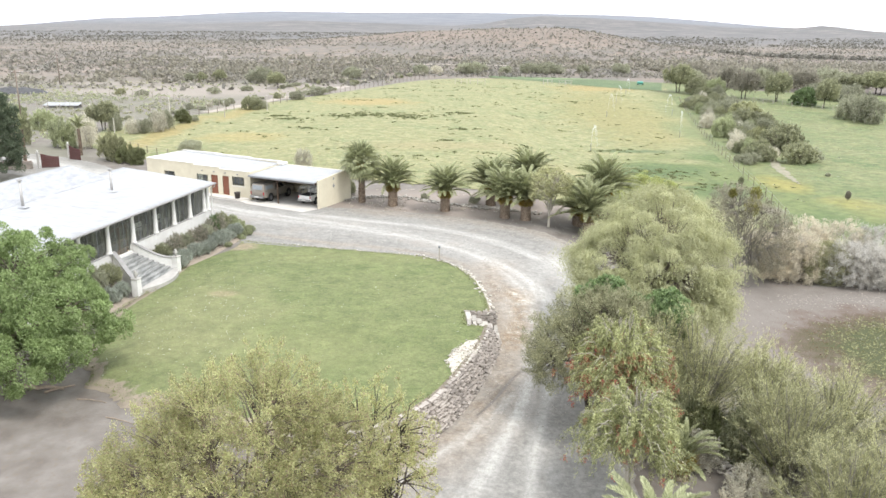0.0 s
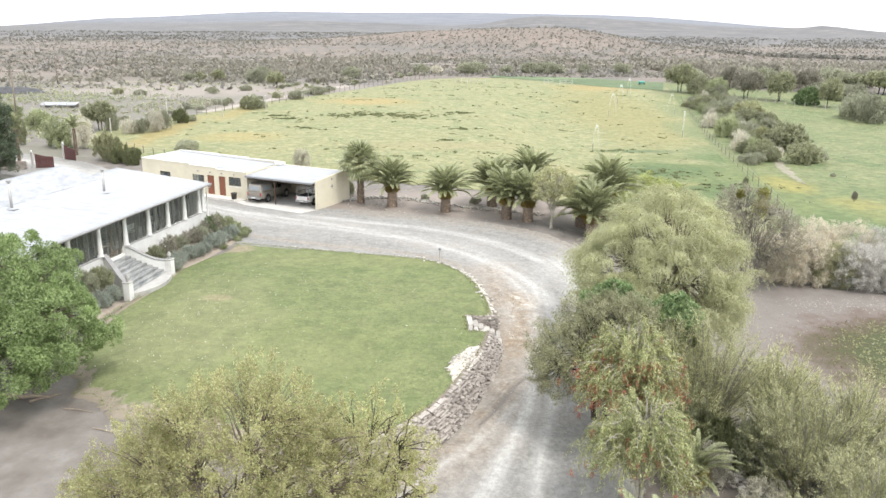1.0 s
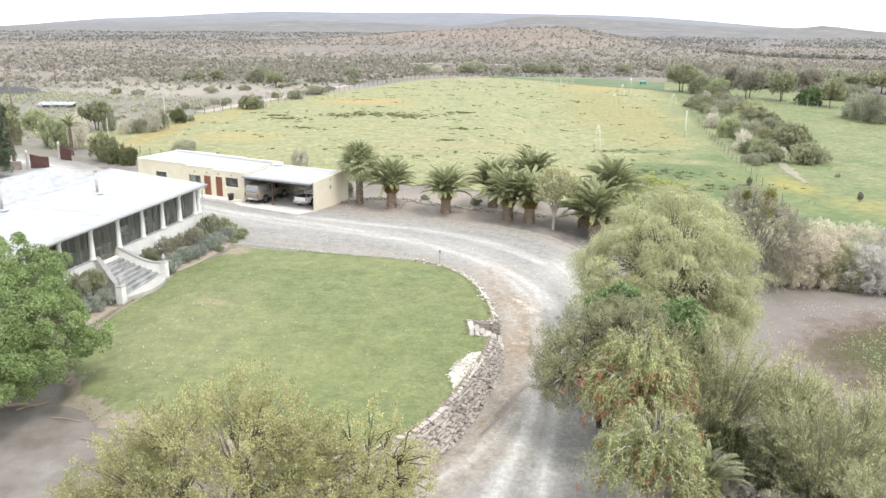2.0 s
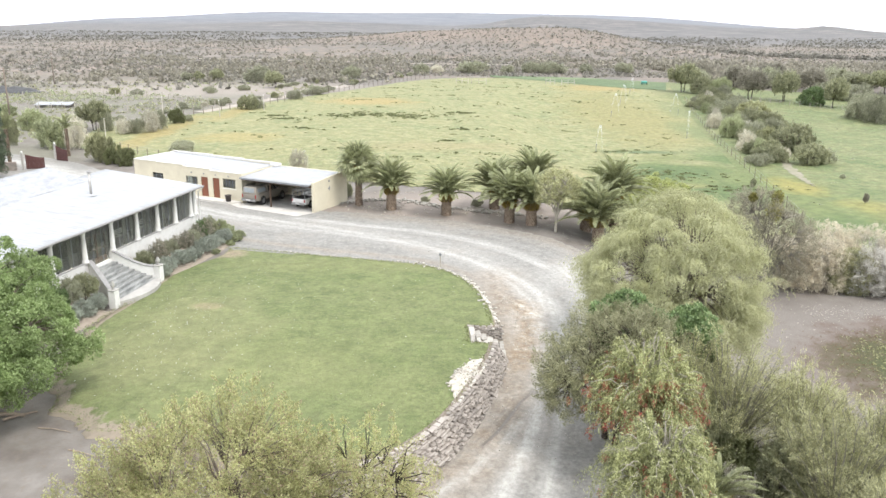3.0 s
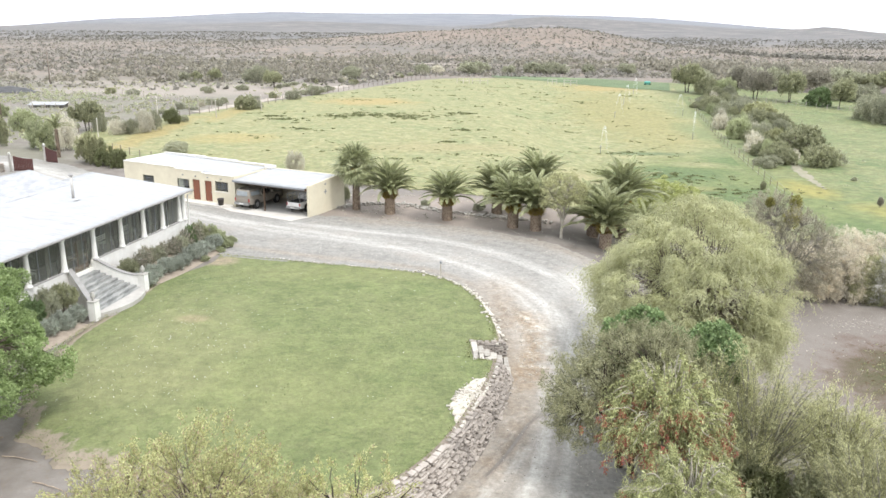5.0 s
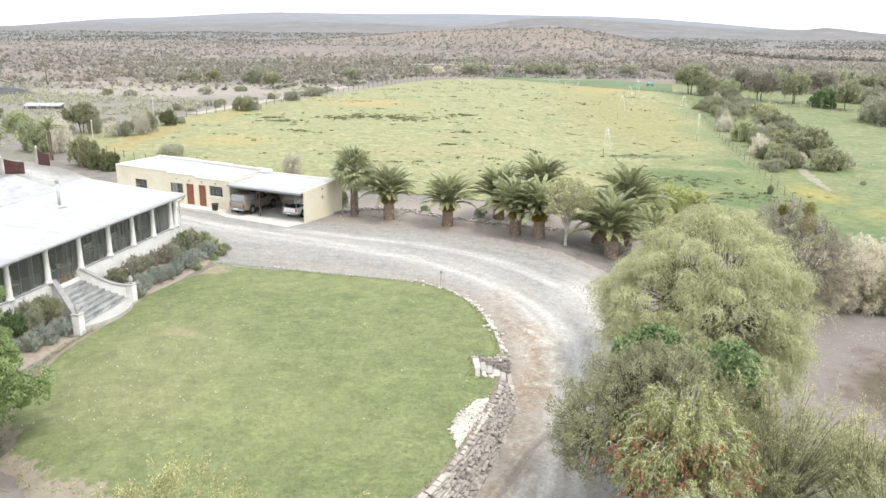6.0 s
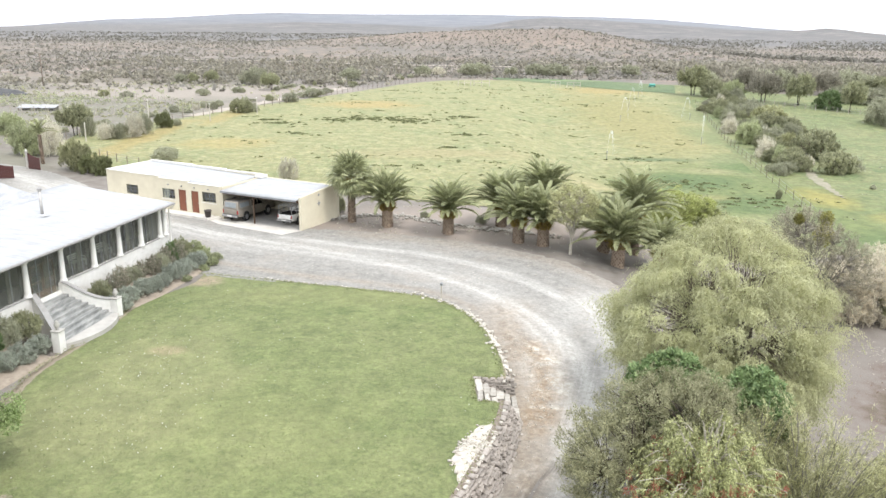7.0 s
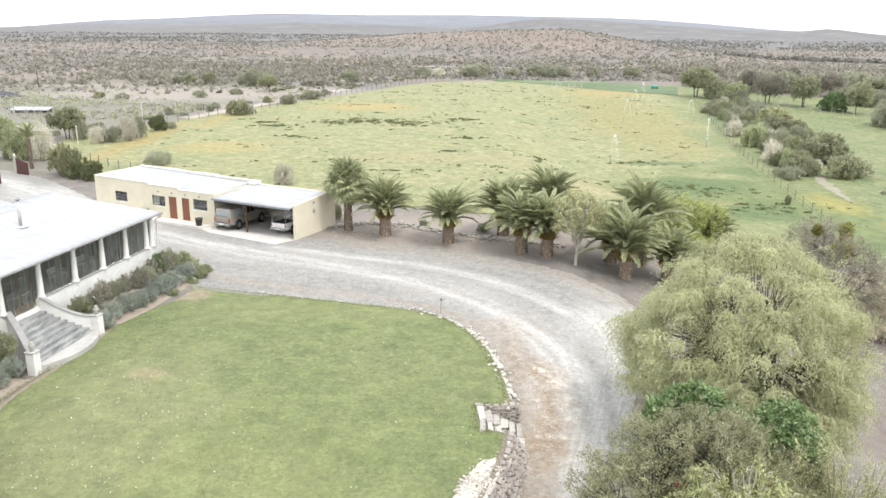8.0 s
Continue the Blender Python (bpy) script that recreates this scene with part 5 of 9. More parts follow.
def plant(name, label, category, at, blobs, clumps, per, size, leaf, bark, seed, trunk=0.25, fork=None, limbs=7, spread=0.5, droop=0.0, lift=0.0,
          extra=None, shell=0.55, group="", twig=0.03, floor=-0.7, stems=1, crown_label="", out_bias=0.6, turn=0.0, dome=0.0, sprig=None):
    """A tree or shrub: tapered trunk and limbs under a crown of single leaves. blobs are lobes (x, y, z, rx, ry, rz) over its foot."""
    rng = np.random.default_rng(seed)
    ob = empty(name, at, label, category, group, turn)
    c, d = crown_points(blobs, clumps, rng, shell, floor)
    top = max(b[2] + b[5] for b in blobs)
    fork = fork if fork is not None else top * 0.3
    hubs_i = rng.choice(len(c), min(limbs, len(c)), replace=False)
    mid = np.mean([b[:3] for b in blobs], axis=0)
    hubs = mid + (c[hubs_i] - mid) * 0.6
    tb = Tubes(7 if trunk > 0.1 else 4)
    feet = []
    for k in range(stems):
        a = rng.uniform(0, 2 * math.pi)
        foot = np.array((math.cos(a), math.sin(a), 0)) * (0.0 if stems == 1 else trunk * 2.2)
        crotch = np.array((mid[0] * 0.35 + foot[0] * 1.6, mid[1] * 0.35 + foot[1] * 1.6, fork * rng.uniform(0.85, 1.1)))
        pts = bend(foot - (0, 0, 0.3), crotch, rng, 0.04, 5)
        r = trunk / math.sqrt(stems)
        tb.add(pts, [r * 1.35, r * 1.05, r * 0.95, r * 0.88, r * 0.8])
        feet.append(crotch)
    for h in hubs:
        f = feet[rng.integers(len(feet))]
        r = trunk / math.sqrt(stems) * 0.6
        tb.add(bend(f, h, rng, 0.12, 6), np.linspace(r, r * 0.3, 6))
    near = np.argmin(((c[:, None] - hubs[None]) ** 2).sum(-1), axis=1)
    for k in range(len(c)):
        if k % 2 == 0 or len(c) < 120:
            tb.add(bend(hubs[near[k]], c[k], rng, 0.1, 4), np.linspace(max(twig, trunk * 0.12), twig * 0.4, 4))
    tb.obj("trunk", bark, ob)
    idx = np.repeat(np.arange(len(c)), per)
    n = len(idx)
    if sprig:
        # every clump is a leafy twig
        ax = d * out_bias + rng.normal(0, 0.35, c.shape)
        ax[:, 2] += lift - droop * 0.5
        ax /= np.linalg.norm(ax, axis=1)[:, None]
        ln = sprig[0] * rng.uniform(0.55, 1.35, (len(c), 1))
        t = rng.random((n, 1))
        p = c[idx] + ax[idx] * ln[idx] * (t - 0.35) + rng.normal(0, 1, (n, 3)) * sprig[1] * (1.1 - 0.7 * t)
        p[:, 2] -= droop * 0.5 * sprig[0] * t[:, 0] ** 2
        dirn = ax[idx] + rng.normal(0, 0.6, (n, 3))
        dirn[:, 2] -= droop * t[:, 0]
        v, f = leaves(p, dirn, size[0], size[1], rng, d[idx] * 0.7 + (0, 0, 0.5))
    elif dome:
        # every clump is a tuft whose outer side carries the leaves
        q = rng.normal(0, 1, (n, 3)) + d[idx] * 0.7 + (0, 0, 0.35)
        q /= np.linalg.norm(q, axis=1)[:, None]
        rad = dome * rng.uniform(0.55, 1.25, (len(c), 1))[idx] * (0.62 + 0.38 * rng.random((n, 1)) ** 0.6)
        p = c[idx] + q * rad * np.array((1, 1, 0.85))
        p[:, 2] -= droop * 0.35 * dome * rng.random(n) ** 2
        dirn = rng.normal(0, 0.7, (n, 3)) + q * out_bias
        dirn[:, 2] += lift - droop
        v, f = leaves(p, dirn, size[0], size[1], rng, q * 0.9 + (0, 0, 0.5))
    else:
        p = c[idx] + rng.normal(0, 1, (n, 3)) * spread * rng.uniform(0.4, 1.0, (len(c), 1))[idx] * np.array((1, 1, 0.75))
        dirn = rng.normal(0, 1, (n, 3)) + d[idx] * out_bias
        dirn[:, 2] += lift - droop
        v, f = leaves(p, dirn, size[0], size[1], rng, d[idx] * 0.6 + (0, 0, 0.6))
    mesh_np("crown", v, f, leaf, ob, crown_label)
    if extra:
        e_mat, share, e_size, e_name, e_droop = extra
        pick = rng.random(len(c)) < share
        cc, dd = c[pick], d[pick]
        idx = np.repeat(np.arange(len(cc)), 16)
        p = cc[idx] + dd[idx] * (dome or spread) * 0.3 + rng.normal(0, 0.15, cc.shape)[idx] + rng.normal(0, 0.09, (len(idx), 3))
        dirn = rng.normal(0, 1, (len(idx), 3))
        dirn[:, 2] -= e_droop
        v, f = leaves(p, dirn, e_size[0], e_size[1], rng)
        tagged(mesh_np(e_name, v, f, e_mat, ob), kind="stuff")
    return ob


def gz(x, y):
    return float(land(x, y))


# -- trees round the drive --
plant("tree", "round green broadleaf tree beside the lawn", "tree", (-24.2, 41.5, gz(-24.2, 41.5)),
      [(0.0, 0, 5.2, 4.6, 4.4, 3.7), (3.2, -1.2, 4.0, 3.2, 3.0, 2.5), (-3.0, 1, 4.6, 3.4, 3.2, 2.8), (1.5, -2.8, 2.9, 3.4, 2.4, 1.9), (4.4, 0.6, 3.2, 2.2, 2.2, 1.5)],
      470, 330, (0.15, 0.075), LEAF_BRIGHT, BARK, 11, trunk=0.3, fork=1.6, limbs=16, shell=0.66, floor=-0.85, dome=0.62, lift=0.1, droop=0.1)
plant("tree", "spreading thorn tree with thin yellow-green foliage and bare twigs", "tree", (-6.6, 25.2, gz(-6.6, 25.2)),
      [(0, 0, 6.6, 3.6, 3.2, 2.9), (-2.6, -0.8, 5.6, 2.8, 2.6, 2.4), (2.4, 0.2, 5.6, 2.6, 2.6, 2.4), (-0.4, -2.0, 5.6, 3.4, 2.4, 2.6), (-3.4, -0.6, 4.4, 2.2, 2.2, 2.0)],
      1750, 104, (0.085, 0.04), LEAF_THORN, BARK, 12, trunk=0.22, fork=1.4, limbs=34, shell=0.45, stems=4, twig=0.016, lift=0.7, floor=-0.9, sprig=(0.8, 0.12))
plant("tree", "slim thorn tree with dark bare branches and thin leaves", "tree", (-2.4, 27.4, gz(-2.4, 27.4)),
      [(0, 0, 5.8, 2.2, 1.9, 2.5), (1.2, 0.2, 4.4, 1.8, 1.7, 2.0), (-0.8, -0.6, 4.6, 1.8, 1.6, 2.0)], 330, 80, (0.09, 0.043), LEAF_THORN, DARKBARK, 18, trunk=0.16, fork=1.2, limbs=30,
      shell=0.4, stems=3, twig=0.03, lift=0.6, floor=-0.9, sprig=(0.6, 0.10))
def plume_tree(label, at, lobes, plumes, strands, per, size, leaf, bark, seed, trunk, fork, reach=(0.7, 1.3), fall=1.1):
    """A weeping tree: the crown is a heap of plumes, each a tuft of leafy strands that arch over and hang."""
    rng = np.random.default_rng(seed)
    ob = empty("tree", at, label, "tree")
    c, d = crown_points(lobes, plumes, rng, 0.82, -0.8)
    mid = np.mean([b[:3] for b in lobes], axis=0)
    tb = Tubes(7)
    crotch = np.array((mid[0] * 0.3, mid[1] * 0.3, fork))
    tb.add(bend((0, 0, -0.3), crotch, rng, 0.04, 5), trunk * np.array((1.35, 1.05, 0.95, 0.88, 0.8)))
    hubs = mid + (c[rng.choice(len(c), 16, replace=False)] - mid) * 0.45
    for h in hubs:
        tb.add(bend(crotch, h, rng, 0.12, 6), np.linspace(trunk * 0.5, trunk * 0.16, 6))
    for q in c:
        h = hubs[np.argmin(((hubs - q) ** 2).sum(1))]
        tb.add(bend(h, q, rng, 0.1, 4), np.linspace(trunk * 0.09, 0.008, 4))
    tb.obj("trunk", bark, ob)
    n = plumes * strands
    k = np.repeat(np.arange(plumes), strands)
    R = rng.uniform(*reach, plumes)[k]
    a = rng.uniform(0, 2 * math.pi, n)
    out = np.stack([np.cos(a), np.sin(a), np.zeros(n)], 1) + d[k] * (0.75, 0.75, 0.25)
    far = np.sqrt(rng.uniform(0.02, 1, n)) * R
    hang = fall * R * rng.uniform(0.5, 1.25, n)
    base = c[k] + d[k] * (0.35 * R)[:, None] + rng.normal(0, 0.09, (n, 3))
    w = rng.random((n, per)) ** 0.75
    p = base[:, None] + out[:, None] * (far[:, None] * w ** 0.8)[..., None]
    p[..., 2] += (0.16 * R)[:, None] * np.sin(w * math.pi) - hang[:, None] * w ** 2.2
    p = p + rng.normal(0, 0.035, p.shape)
    t = out[:, None] * (1.0 - w)[..., None] + np.array((0, 0, -1.0)) * (0.25 + 1.1 * w)[..., None] + rng.normal(0, 0.42, p.shape)
    v, f = leaves(p.reshape(-1, 3), t.reshape(-1, 3), size[0], size[1], rng, np.repeat(d[k], per, 0) * 0.8 + (0, 0, 0.5))
    # shaded leaves within
    q, qd = crown_points(lobes, 26000, rng, 0.6, -0.7)
    v2, f2 = leaves(q, qd + rng.normal(0, 0.8, q.shape) - (0, 0, 0.6), size[0] * 1.3, size[1] * 1.5, rng)
    mesh_np("crown", np.concatenate([v, v2]), np.concatenate([f, f2 + len(v)]), leaf, ob)
    return ob


plume_tree("large pale green pepper tree with drooping foliage", (14.8, 50.0, gz(14.8, 50)),
           [(-0.2, 0, 7.4, 3.6, 3.6, 3.3), (-2.6, -0.8, 6.0, 2.4, 2.5, 2.8), (2.3, -0.7, 5.9, 2.4, 2.5, 3.0), (-0.1, -2.5, 5.6, 3.1, 2.2, 3.1), (0.9, 2.2, 7.0, 2.5, 2.5, 2.8), (-3.0, 1.8, 5.6, 2.0, 2.0, 2.3),
            (2.8, 1.4, 4.8, 1.8, 1.8, 2.7), (-1.8, -2.1, 3.6, 2.1, 1.8, 2.1), (1.5, -2.3, 3.4, 2.3, 1.8, 2.1), (3.1, 0.0, 3.2, 1.6, 1.6, 1.9), (-3.4, 0.0, 4.4, 1.6, 1.8, 2.1)],
           520, 50, 14, (0.115, 0.036), LEAF_PEPPER, BARK, 13, 0.4, 2.4, (0.55, 1.0), 0.85)
plant("shrub", "bright green leafy shrub growing through the tree's foot", "shrub", (10.6, 42.6, gz(10.6, 42.6)),
      [(-0.6, 0, 5.8, 1.3, 1.2, 1.3), (0.6, -0.3, 5.0, 0.9, 1.0, 1.1), (-1.6, 0.2, 5.2, 1.0, 1.1, 1.3), (-0.6, -0.8, 4.0, 1.7, 1.3, 1.8), (2.7, -0.9, 4.5, 1.0, 1.0, 1.5), (2.6, 0.0, 4.9, 1.1, 1.1, 1.4)], 250, 110, (0.20, 0.12), LEAF_SHRUB, BARK, 14,
      trunk=0.15, fork=1.2, limbs=10, stems=3, dome=0.4)
plant("tree", "dull olive-green bushy tree overhanging the drive", "tree", (8.6, 39.9, gz(8.6, 39.9)),
      [(0.2, 0, 5.2, 2.5, 2.2, 2.2), (-1.9, -0.4, 4.0, 2.0, 1.9, 1.9), (1.7, 0, 4.9, 2.1, 2.0, 2.0), (-1.4, -1.2, 3.4, 2.0, 1.4, 1.9)], 1150, 76, (0.11, 0.034), LEAF_GREYOLIVE, DARKBARK, 15,
      trunk=0.22, fork=1.4, limbs=16, stems=2, lift=0.5, shell=0.5, sprig=(0.6, 0.13), twig=0.02)
def weeping(at, top, reach, n, seed, label, red, bare):
    """A bottlebrush: pale branches arch out and hang in leafy strands, some ending in red spikes."""
    rng = np.random.default_rng(seed)
    ob = empty("bottlebrush", at, label, "tree")
    tb = Tubes(6)
    hub = np.array((0.1, 0, top * 0.36))
    for k in range(3):
        foot = rng.normal(0, 0.22, 3) * (1, 1, 0)
        tb.add(bend(foot - (0, 0, 0.3), hub + rng.normal(0, 0.2, 3), rng, 0.05, 5), np.linspace(0.14, 0.09, 5))
    lp, ld, bp, bd = [], [], [], []
    for k in range(n):
        a, r = rng.uniform(0, 2 * math.pi), reach * math.sqrt(rng.uniform(0.02, 1.0))
        lump = 1 + 0.18 * math.sin(3 * a + seed) + 0.1 * math.sin(5 * a)
        r *= lump
        h = top * (1 - 0.26 * (r / reach) ** 2) * rng.uniform(0.78, 1.04)
        out = np.array((math.cos(a), math.sin(a), 0))
        p0 = hub + rng.normal(0, 0.25, 3)
        p1, p2 = out * r * 0.6 + (0, 0, h * 1.0), out * r + (0, 0, h - rng.uniform(0.4, 1.2))
        t = np.linspace(0, 1, 9)[:, None]
        path = p0 * (1 - t) ** 2 + 2 * p1 * t * (1 - t) + p2 * t ** 2 + rng.normal(0, 0.04, (9, 3))
        if k % 2 == 0 or rng.random() < bare:
            tb.add(path, np.linspace(0.045, 0.008, 9))
        for j in range(5):
            u = rng.uniform(0.45, 1.0)
            q = np.array([np.interp(u, t[:, 0], path[:, i]) for i in range(3)])
            ln = rng.uniform(0.5, 1.3) * (0.6 if rng.random() < bare else 1)
            d = out * rng.uniform(0.1, 0.7) + rng.normal(0, 0.3, 3)
            m = 34
            w = rng.random((m, 1)) ** 0.8
            pts = q + d * ln * w + np.array((0, 0, -1.0)) * ln * w ** 1.6 + rng.normal(0, 0.06, (m, 3))
            lp.append(pts), ld.append(d * (1 - w) + np.array((0, 0, -1.1)) * w + rng.normal(0, 0.45, (m, 3)))
            if rng.random() < red * (1.8 if q[2] < top * 0.75 else 0.5):
                tip = q + d * ln * 0.95 + np.array((0, 0, -0.92)) * ln
                c = tip + np.column_stack([rng.normal(0, 0.05, 34), rng.normal(0, 0.05, 34), rng.uniform(-0.17, 0.17, 34)])
                bp.append(c), bd.append(rng.normal(0, 1, (34, 3)))
    tb.obj("trunk", PALEBARK, ob)
    v, f = leaves(np.concatenate(lp), np.concatenate(ld), 0.17, 0.034, rng)
    mesh_np("crown", v, f, LEAF_BRUSH, ob)
    v, f = leaves(np.concatenate(bp), np.concatenate(bd), 0.11, 0.04, rng)
    tagged(mesh_np("blossom", v, f, LEAF_RED, ob, "red flower spikes"), kind="stuff")


weeping((9.5, 36.9, gz(9.5, 36.9)), 7.7, 2.6, 340, 16, "weeping bottlebrush with red flower spikes beside the drive", 0.22, 0.4)
weeping((8.8, 31.6, gz(8.8, 31.6)), 6.5, 2.3, 240, 17, "pale green bottlebrush with bare whitish branches", 0.03, 0.5)
def feathery(at, hgt, wide, seed):
    """A tamarisk-like tree: many wands rise from the foot and spread, with fine leafy twigs on their outer half."""
    rng = np.random.default_rng(seed)
    ob = empty("tree", at, "feathery grey-green tree with thin upright twigs", "tree", "feathery trees by the drive")
    tb = Tubes(5)
    lp, ld = [], []
    t = np.linspace(0, 1, 8)[:, None]
    for k in range(95):
        a, r = rng.uniform(0, 2 * math.pi), wide * math.sqrt(rng.uniform(0.02, 1.0))
        r *= 1 + 0.25 * math.sin(2 * a + seed) + 0.12 * math.sin(5 * a)
        h = hgt * (1 - 0.38 * (r / wide) ** 2) * rng.uniform(0.75, 1.08)
        out = np.array((math.cos(a), math.sin(a), 0.0))
        p0, p1, p2 = rng.normal(0, 0.2, 3) * (1, 1, 0) - (0, 0, 0.2), out * r * 0.4 + (0, 0, h * 0.55), out * r + (0, 0, h)
        path = p0 * (1 - t) ** 2 + 2 * p1 * t * (1 - t) + p2 * t ** 2 + rng.normal(0, 0.07, (8, 3)) * t
        tb.add(path, np.linspace(0.06, 0.010, 8))
        way = p2 - p1
        way /= np.linalg.norm(way)
        for j in range(18):
            u = rng.uniform(0.34, 1.0)
            q = np.array([np.interp(u, t[:, 0], path[:, i]) for i in range(3)])
            d = way * 0.7 + out * rng.uniform(-0.1, 0.6) + rng.normal(0, 0.45, 3) + (0, 0, 0.35)
            ln = rng.uniform(0.4, 1.0) * (1.25 - 0.5 * u)
            m = 32
            w = rng.random((m, 1))
            lp.append(q + d * ln * w + rng.normal(0, 0.05, (m, 3))), ld.append(d + rng.normal(0, 0.45, (m, 3)))
    tb.obj("trunk", GREYBARK, ob)
    v, f = leaves(np.concatenate(lp), np.concatenate(ld), 0.15, 0.021, rng)
    mesh_np("crown", v, f, LEAF_FEATHER, ob)


for k, (x, y, top, w) in enumerate(((14.4, 39.0, 6.0, 2.6), (17.2, 33.6, 4.9, 2.9), (17.4, 28.4, 4.6, 2.8), (20.6, 36.6, 4.2, 2.8), (20.6, 30.4, 4.4, 3.0), (12.6, 40.4, 6.0, 2.0), (23.6, 33.4, 3.6, 2.6), (17.8, 38.6, 4.6, 2.2))):
    feathery((x, y, gz(x, y)), top - gz(x, y) - 1.2, w * 1.15, 30 + k)
# half-bare tree behind the pepper tree, with clumps of mistletoe
LEAF_TWIG = leaf_mat("sparse_grey_leaf", (0.185, 0.170, 0.120), (0.285, 0.265, 0.190), (0.400, 0.375, 0.275), through=0.3)
bare = plant("tree", "half-bare grey-brown tree with dense yellow mistletoe clumps", "tree", (27.6, 68.6, gz(27.6, 68.6)),
             [(-0.9, 0, 7.4, 2.2, 2.0, 2.0), (1.0, -0.2, 6.2, 2.2, 2.0, 2.0), (2.6, -0.7, 4.6, 2.0, 1.8, 2.4), (-1.2, 0.3, 5.0, 1.9, 1.8, 2.2), (2.2, -0.6, 2.4, 1.6, 1.4, 1.6)], 760, 74, (0.12, 0.032), LEAF_TWIG, GREYBARK, 41,
             trunk=0.2, fork=1.4, limbs=44, stems=3, twig=0.028, sprig=(0.75, 0.12), lift=0.5, shell=0.45)
LEAF_MISTLETOE = leaf_mat("mistletoe_leaf", (0.150, 0.140, 0.040), (0.255, 0.240, 0.068), (0.370, 0.350, 0.110))
rr = np.random.default_rng(43)
for c, r in (((0.3, -1.0, 7.6), 0.85), ((0.7, -0.4, 8.7), 0.55), ((-1.4, -0.6, 8.7), 0.42)):
    q = rr.normal(0, 1, (900, 3)) + (0, 0, -0.15)
    q /= np.linalg.norm(q, axis=1)[:, None]
    v, f = leaves(np.array(c) + q * r * (rr.random((900, 1)) ** 0.5) * (0.8, 0.8, 1.0), q + rr.normal(0, 0.6, q.shape), 0.17, 0.06, rr, q)
    mesh_np("mistletoe", v, f, LEAF_MISTLETOE, bare, "yellow-olive mistletoe clump")
# pale dry thickets: cream plumes over bare stems, greyer beyond, one olive bush among them
LEAF_CREAM = leaf_mat("cream_plume_leaf", (0.52, 0.46, 0.345), (0.71, 0.645, 0.505), (0.83, 0.78, 0.655))
LEAF_ASH = leaf_mat("ash_grey_leaf", (0.40, 0.382, 0.345), (0.57, 0.548, 0.500), (0.72, 0.70, 0.65))
SAYS_DRY = {LEAF_CREAM.name: "dry cream-coloured thicket with fluffy tops on bare soil", LEAF_ASH.name: "ash-grey dry thicket with tangled bare stems", LEAF_BROWN.name: "yellow-olive bush among the dry thickets"}
for k, (x, y, w, hgt, lm) in enumerate(((31.2, 70.9, 2.3, 4.6, LEAF_CREAM), (33.6, 70.4, 2.4, 4.9, LEAF_CREAM), (36.2, 69.6, 1.6, 3.9, LEAF_BROWN), (38.4, 69.0, 2.4, 4.2, LEAF_ASH), (41.2, 68.4, 2.4, 4.2, LEAF_ASH), (44.2, 68.0, 2.6, 4.2, LEAF_ASH),
                                        (35.2, 73.0, 2.8, 5.4, LEAF_CREAM), (38.8, 73.2, 2.8, 5.2, LEAF_CREAM), (42.4, 72.4, 2.8, 4.6, LEAF_ASH), (46.6, 72.0, 3.0, 4.4, LEAF_ASH))):
    plant("thicket", SAYS_DRY[lm.name], "shrub", (x, y, gz(x, y)),
          [(0, 0, hgt * 0.58, w, w * 0.8, hgt * 0.42), (w * 0.5, -0.5, hgt * 0.40, w * 0.75, w * 0.65, hgt * 0.36), (-w * 0.5, -0.3, hgt * 0.42, w * 0.75, w * 0.65, hgt * 0.38), (0.1, -w * 0.5, hgt * 0.30, w * 0.7, w * 0.5, hgt * 0.28)],
          400, 62, (0.17, 0.040), lm, PALEBARK, 50 + k, trunk=0.2, fork=0.5, limbs=30, sprig=(0.62, 0.17), lift=0.55, droop=0.35, stems=5, twig=0.026, group="dry thickets", floor=-0.95)


def frond_mesh(name, length, pairs, leaflet, curve, seed):
    """A feather palm leaf that starts along +x and bows down; leaflets in two rows."""
    rng = np.random.default_rng(seed)
    t = np.linspace(0, 1, 9)
    ang = -curve * t ** 1.3
    step = length / 8
    x = np.concatenate([[0], np.cumsum(np.cos(ang[:-1]) * step)])
    z = np.concatenate([[0], np.cumsum(np.sin(ang[:-1]) * step)])
    spine = np.stack([x, 0 * x, z], 1)
    tb = Tubes(4)
    tb.add(spine, np.linspace(0.035, 0.008, 9))
    v, f = [np.concatenate(tb.v)], [np.concatenate(tb.f)]
    n0 = len(v[0])
    s = np.linspace(0.16, 1.0, pairs)
    c = np.stack([np.interp(s, t, spine[:, k]) for k in range(3)], 1)
    a = np.interp(s, t, ang)
    tang = np.stack([np.cos(a), 0 * a, np.sin(a)], 1)
    up = np.stack([-np.sin(a), 0 * a, np.cos(a)], 1)
    for side in (-1, 1):
        ln = leaflet * np.sin(np.clip(s * 0.86 + 0.12, 0, 1) * math.pi) ** 0.5 * rng.uniform(0.85, 1.1, pairs)
        d = tang * 0.85 + np.array((0, side, 0)) * 0.7 + up * rng.uniform(0.2, 0.7, (pairs, 1))
        d /= np.linalg.norm(d, axis=1)[:, None]
        tip = c + d * ln[:, None]
        tip[:, 2] -= 0.12 * ln
        mid = c + d * ln[:, None] * 0.45
        w = np.cross(d, up) * 0.03
        q = np.stack([c, mid + w, tip, mid - w], 1).reshape(-1, 3)
        v.append(q), f.append(np.arange(4 * pairs).reshape(-1, 4) + n0)
        n0 += 4 * pairs
    me = bpy.data.meshes.new(name)
    me.from_pydata(np.concatenate(v).tolist(), [], np.concatenate(f).tolist())
    me.materials.append(LEAF_PALM)
    return me


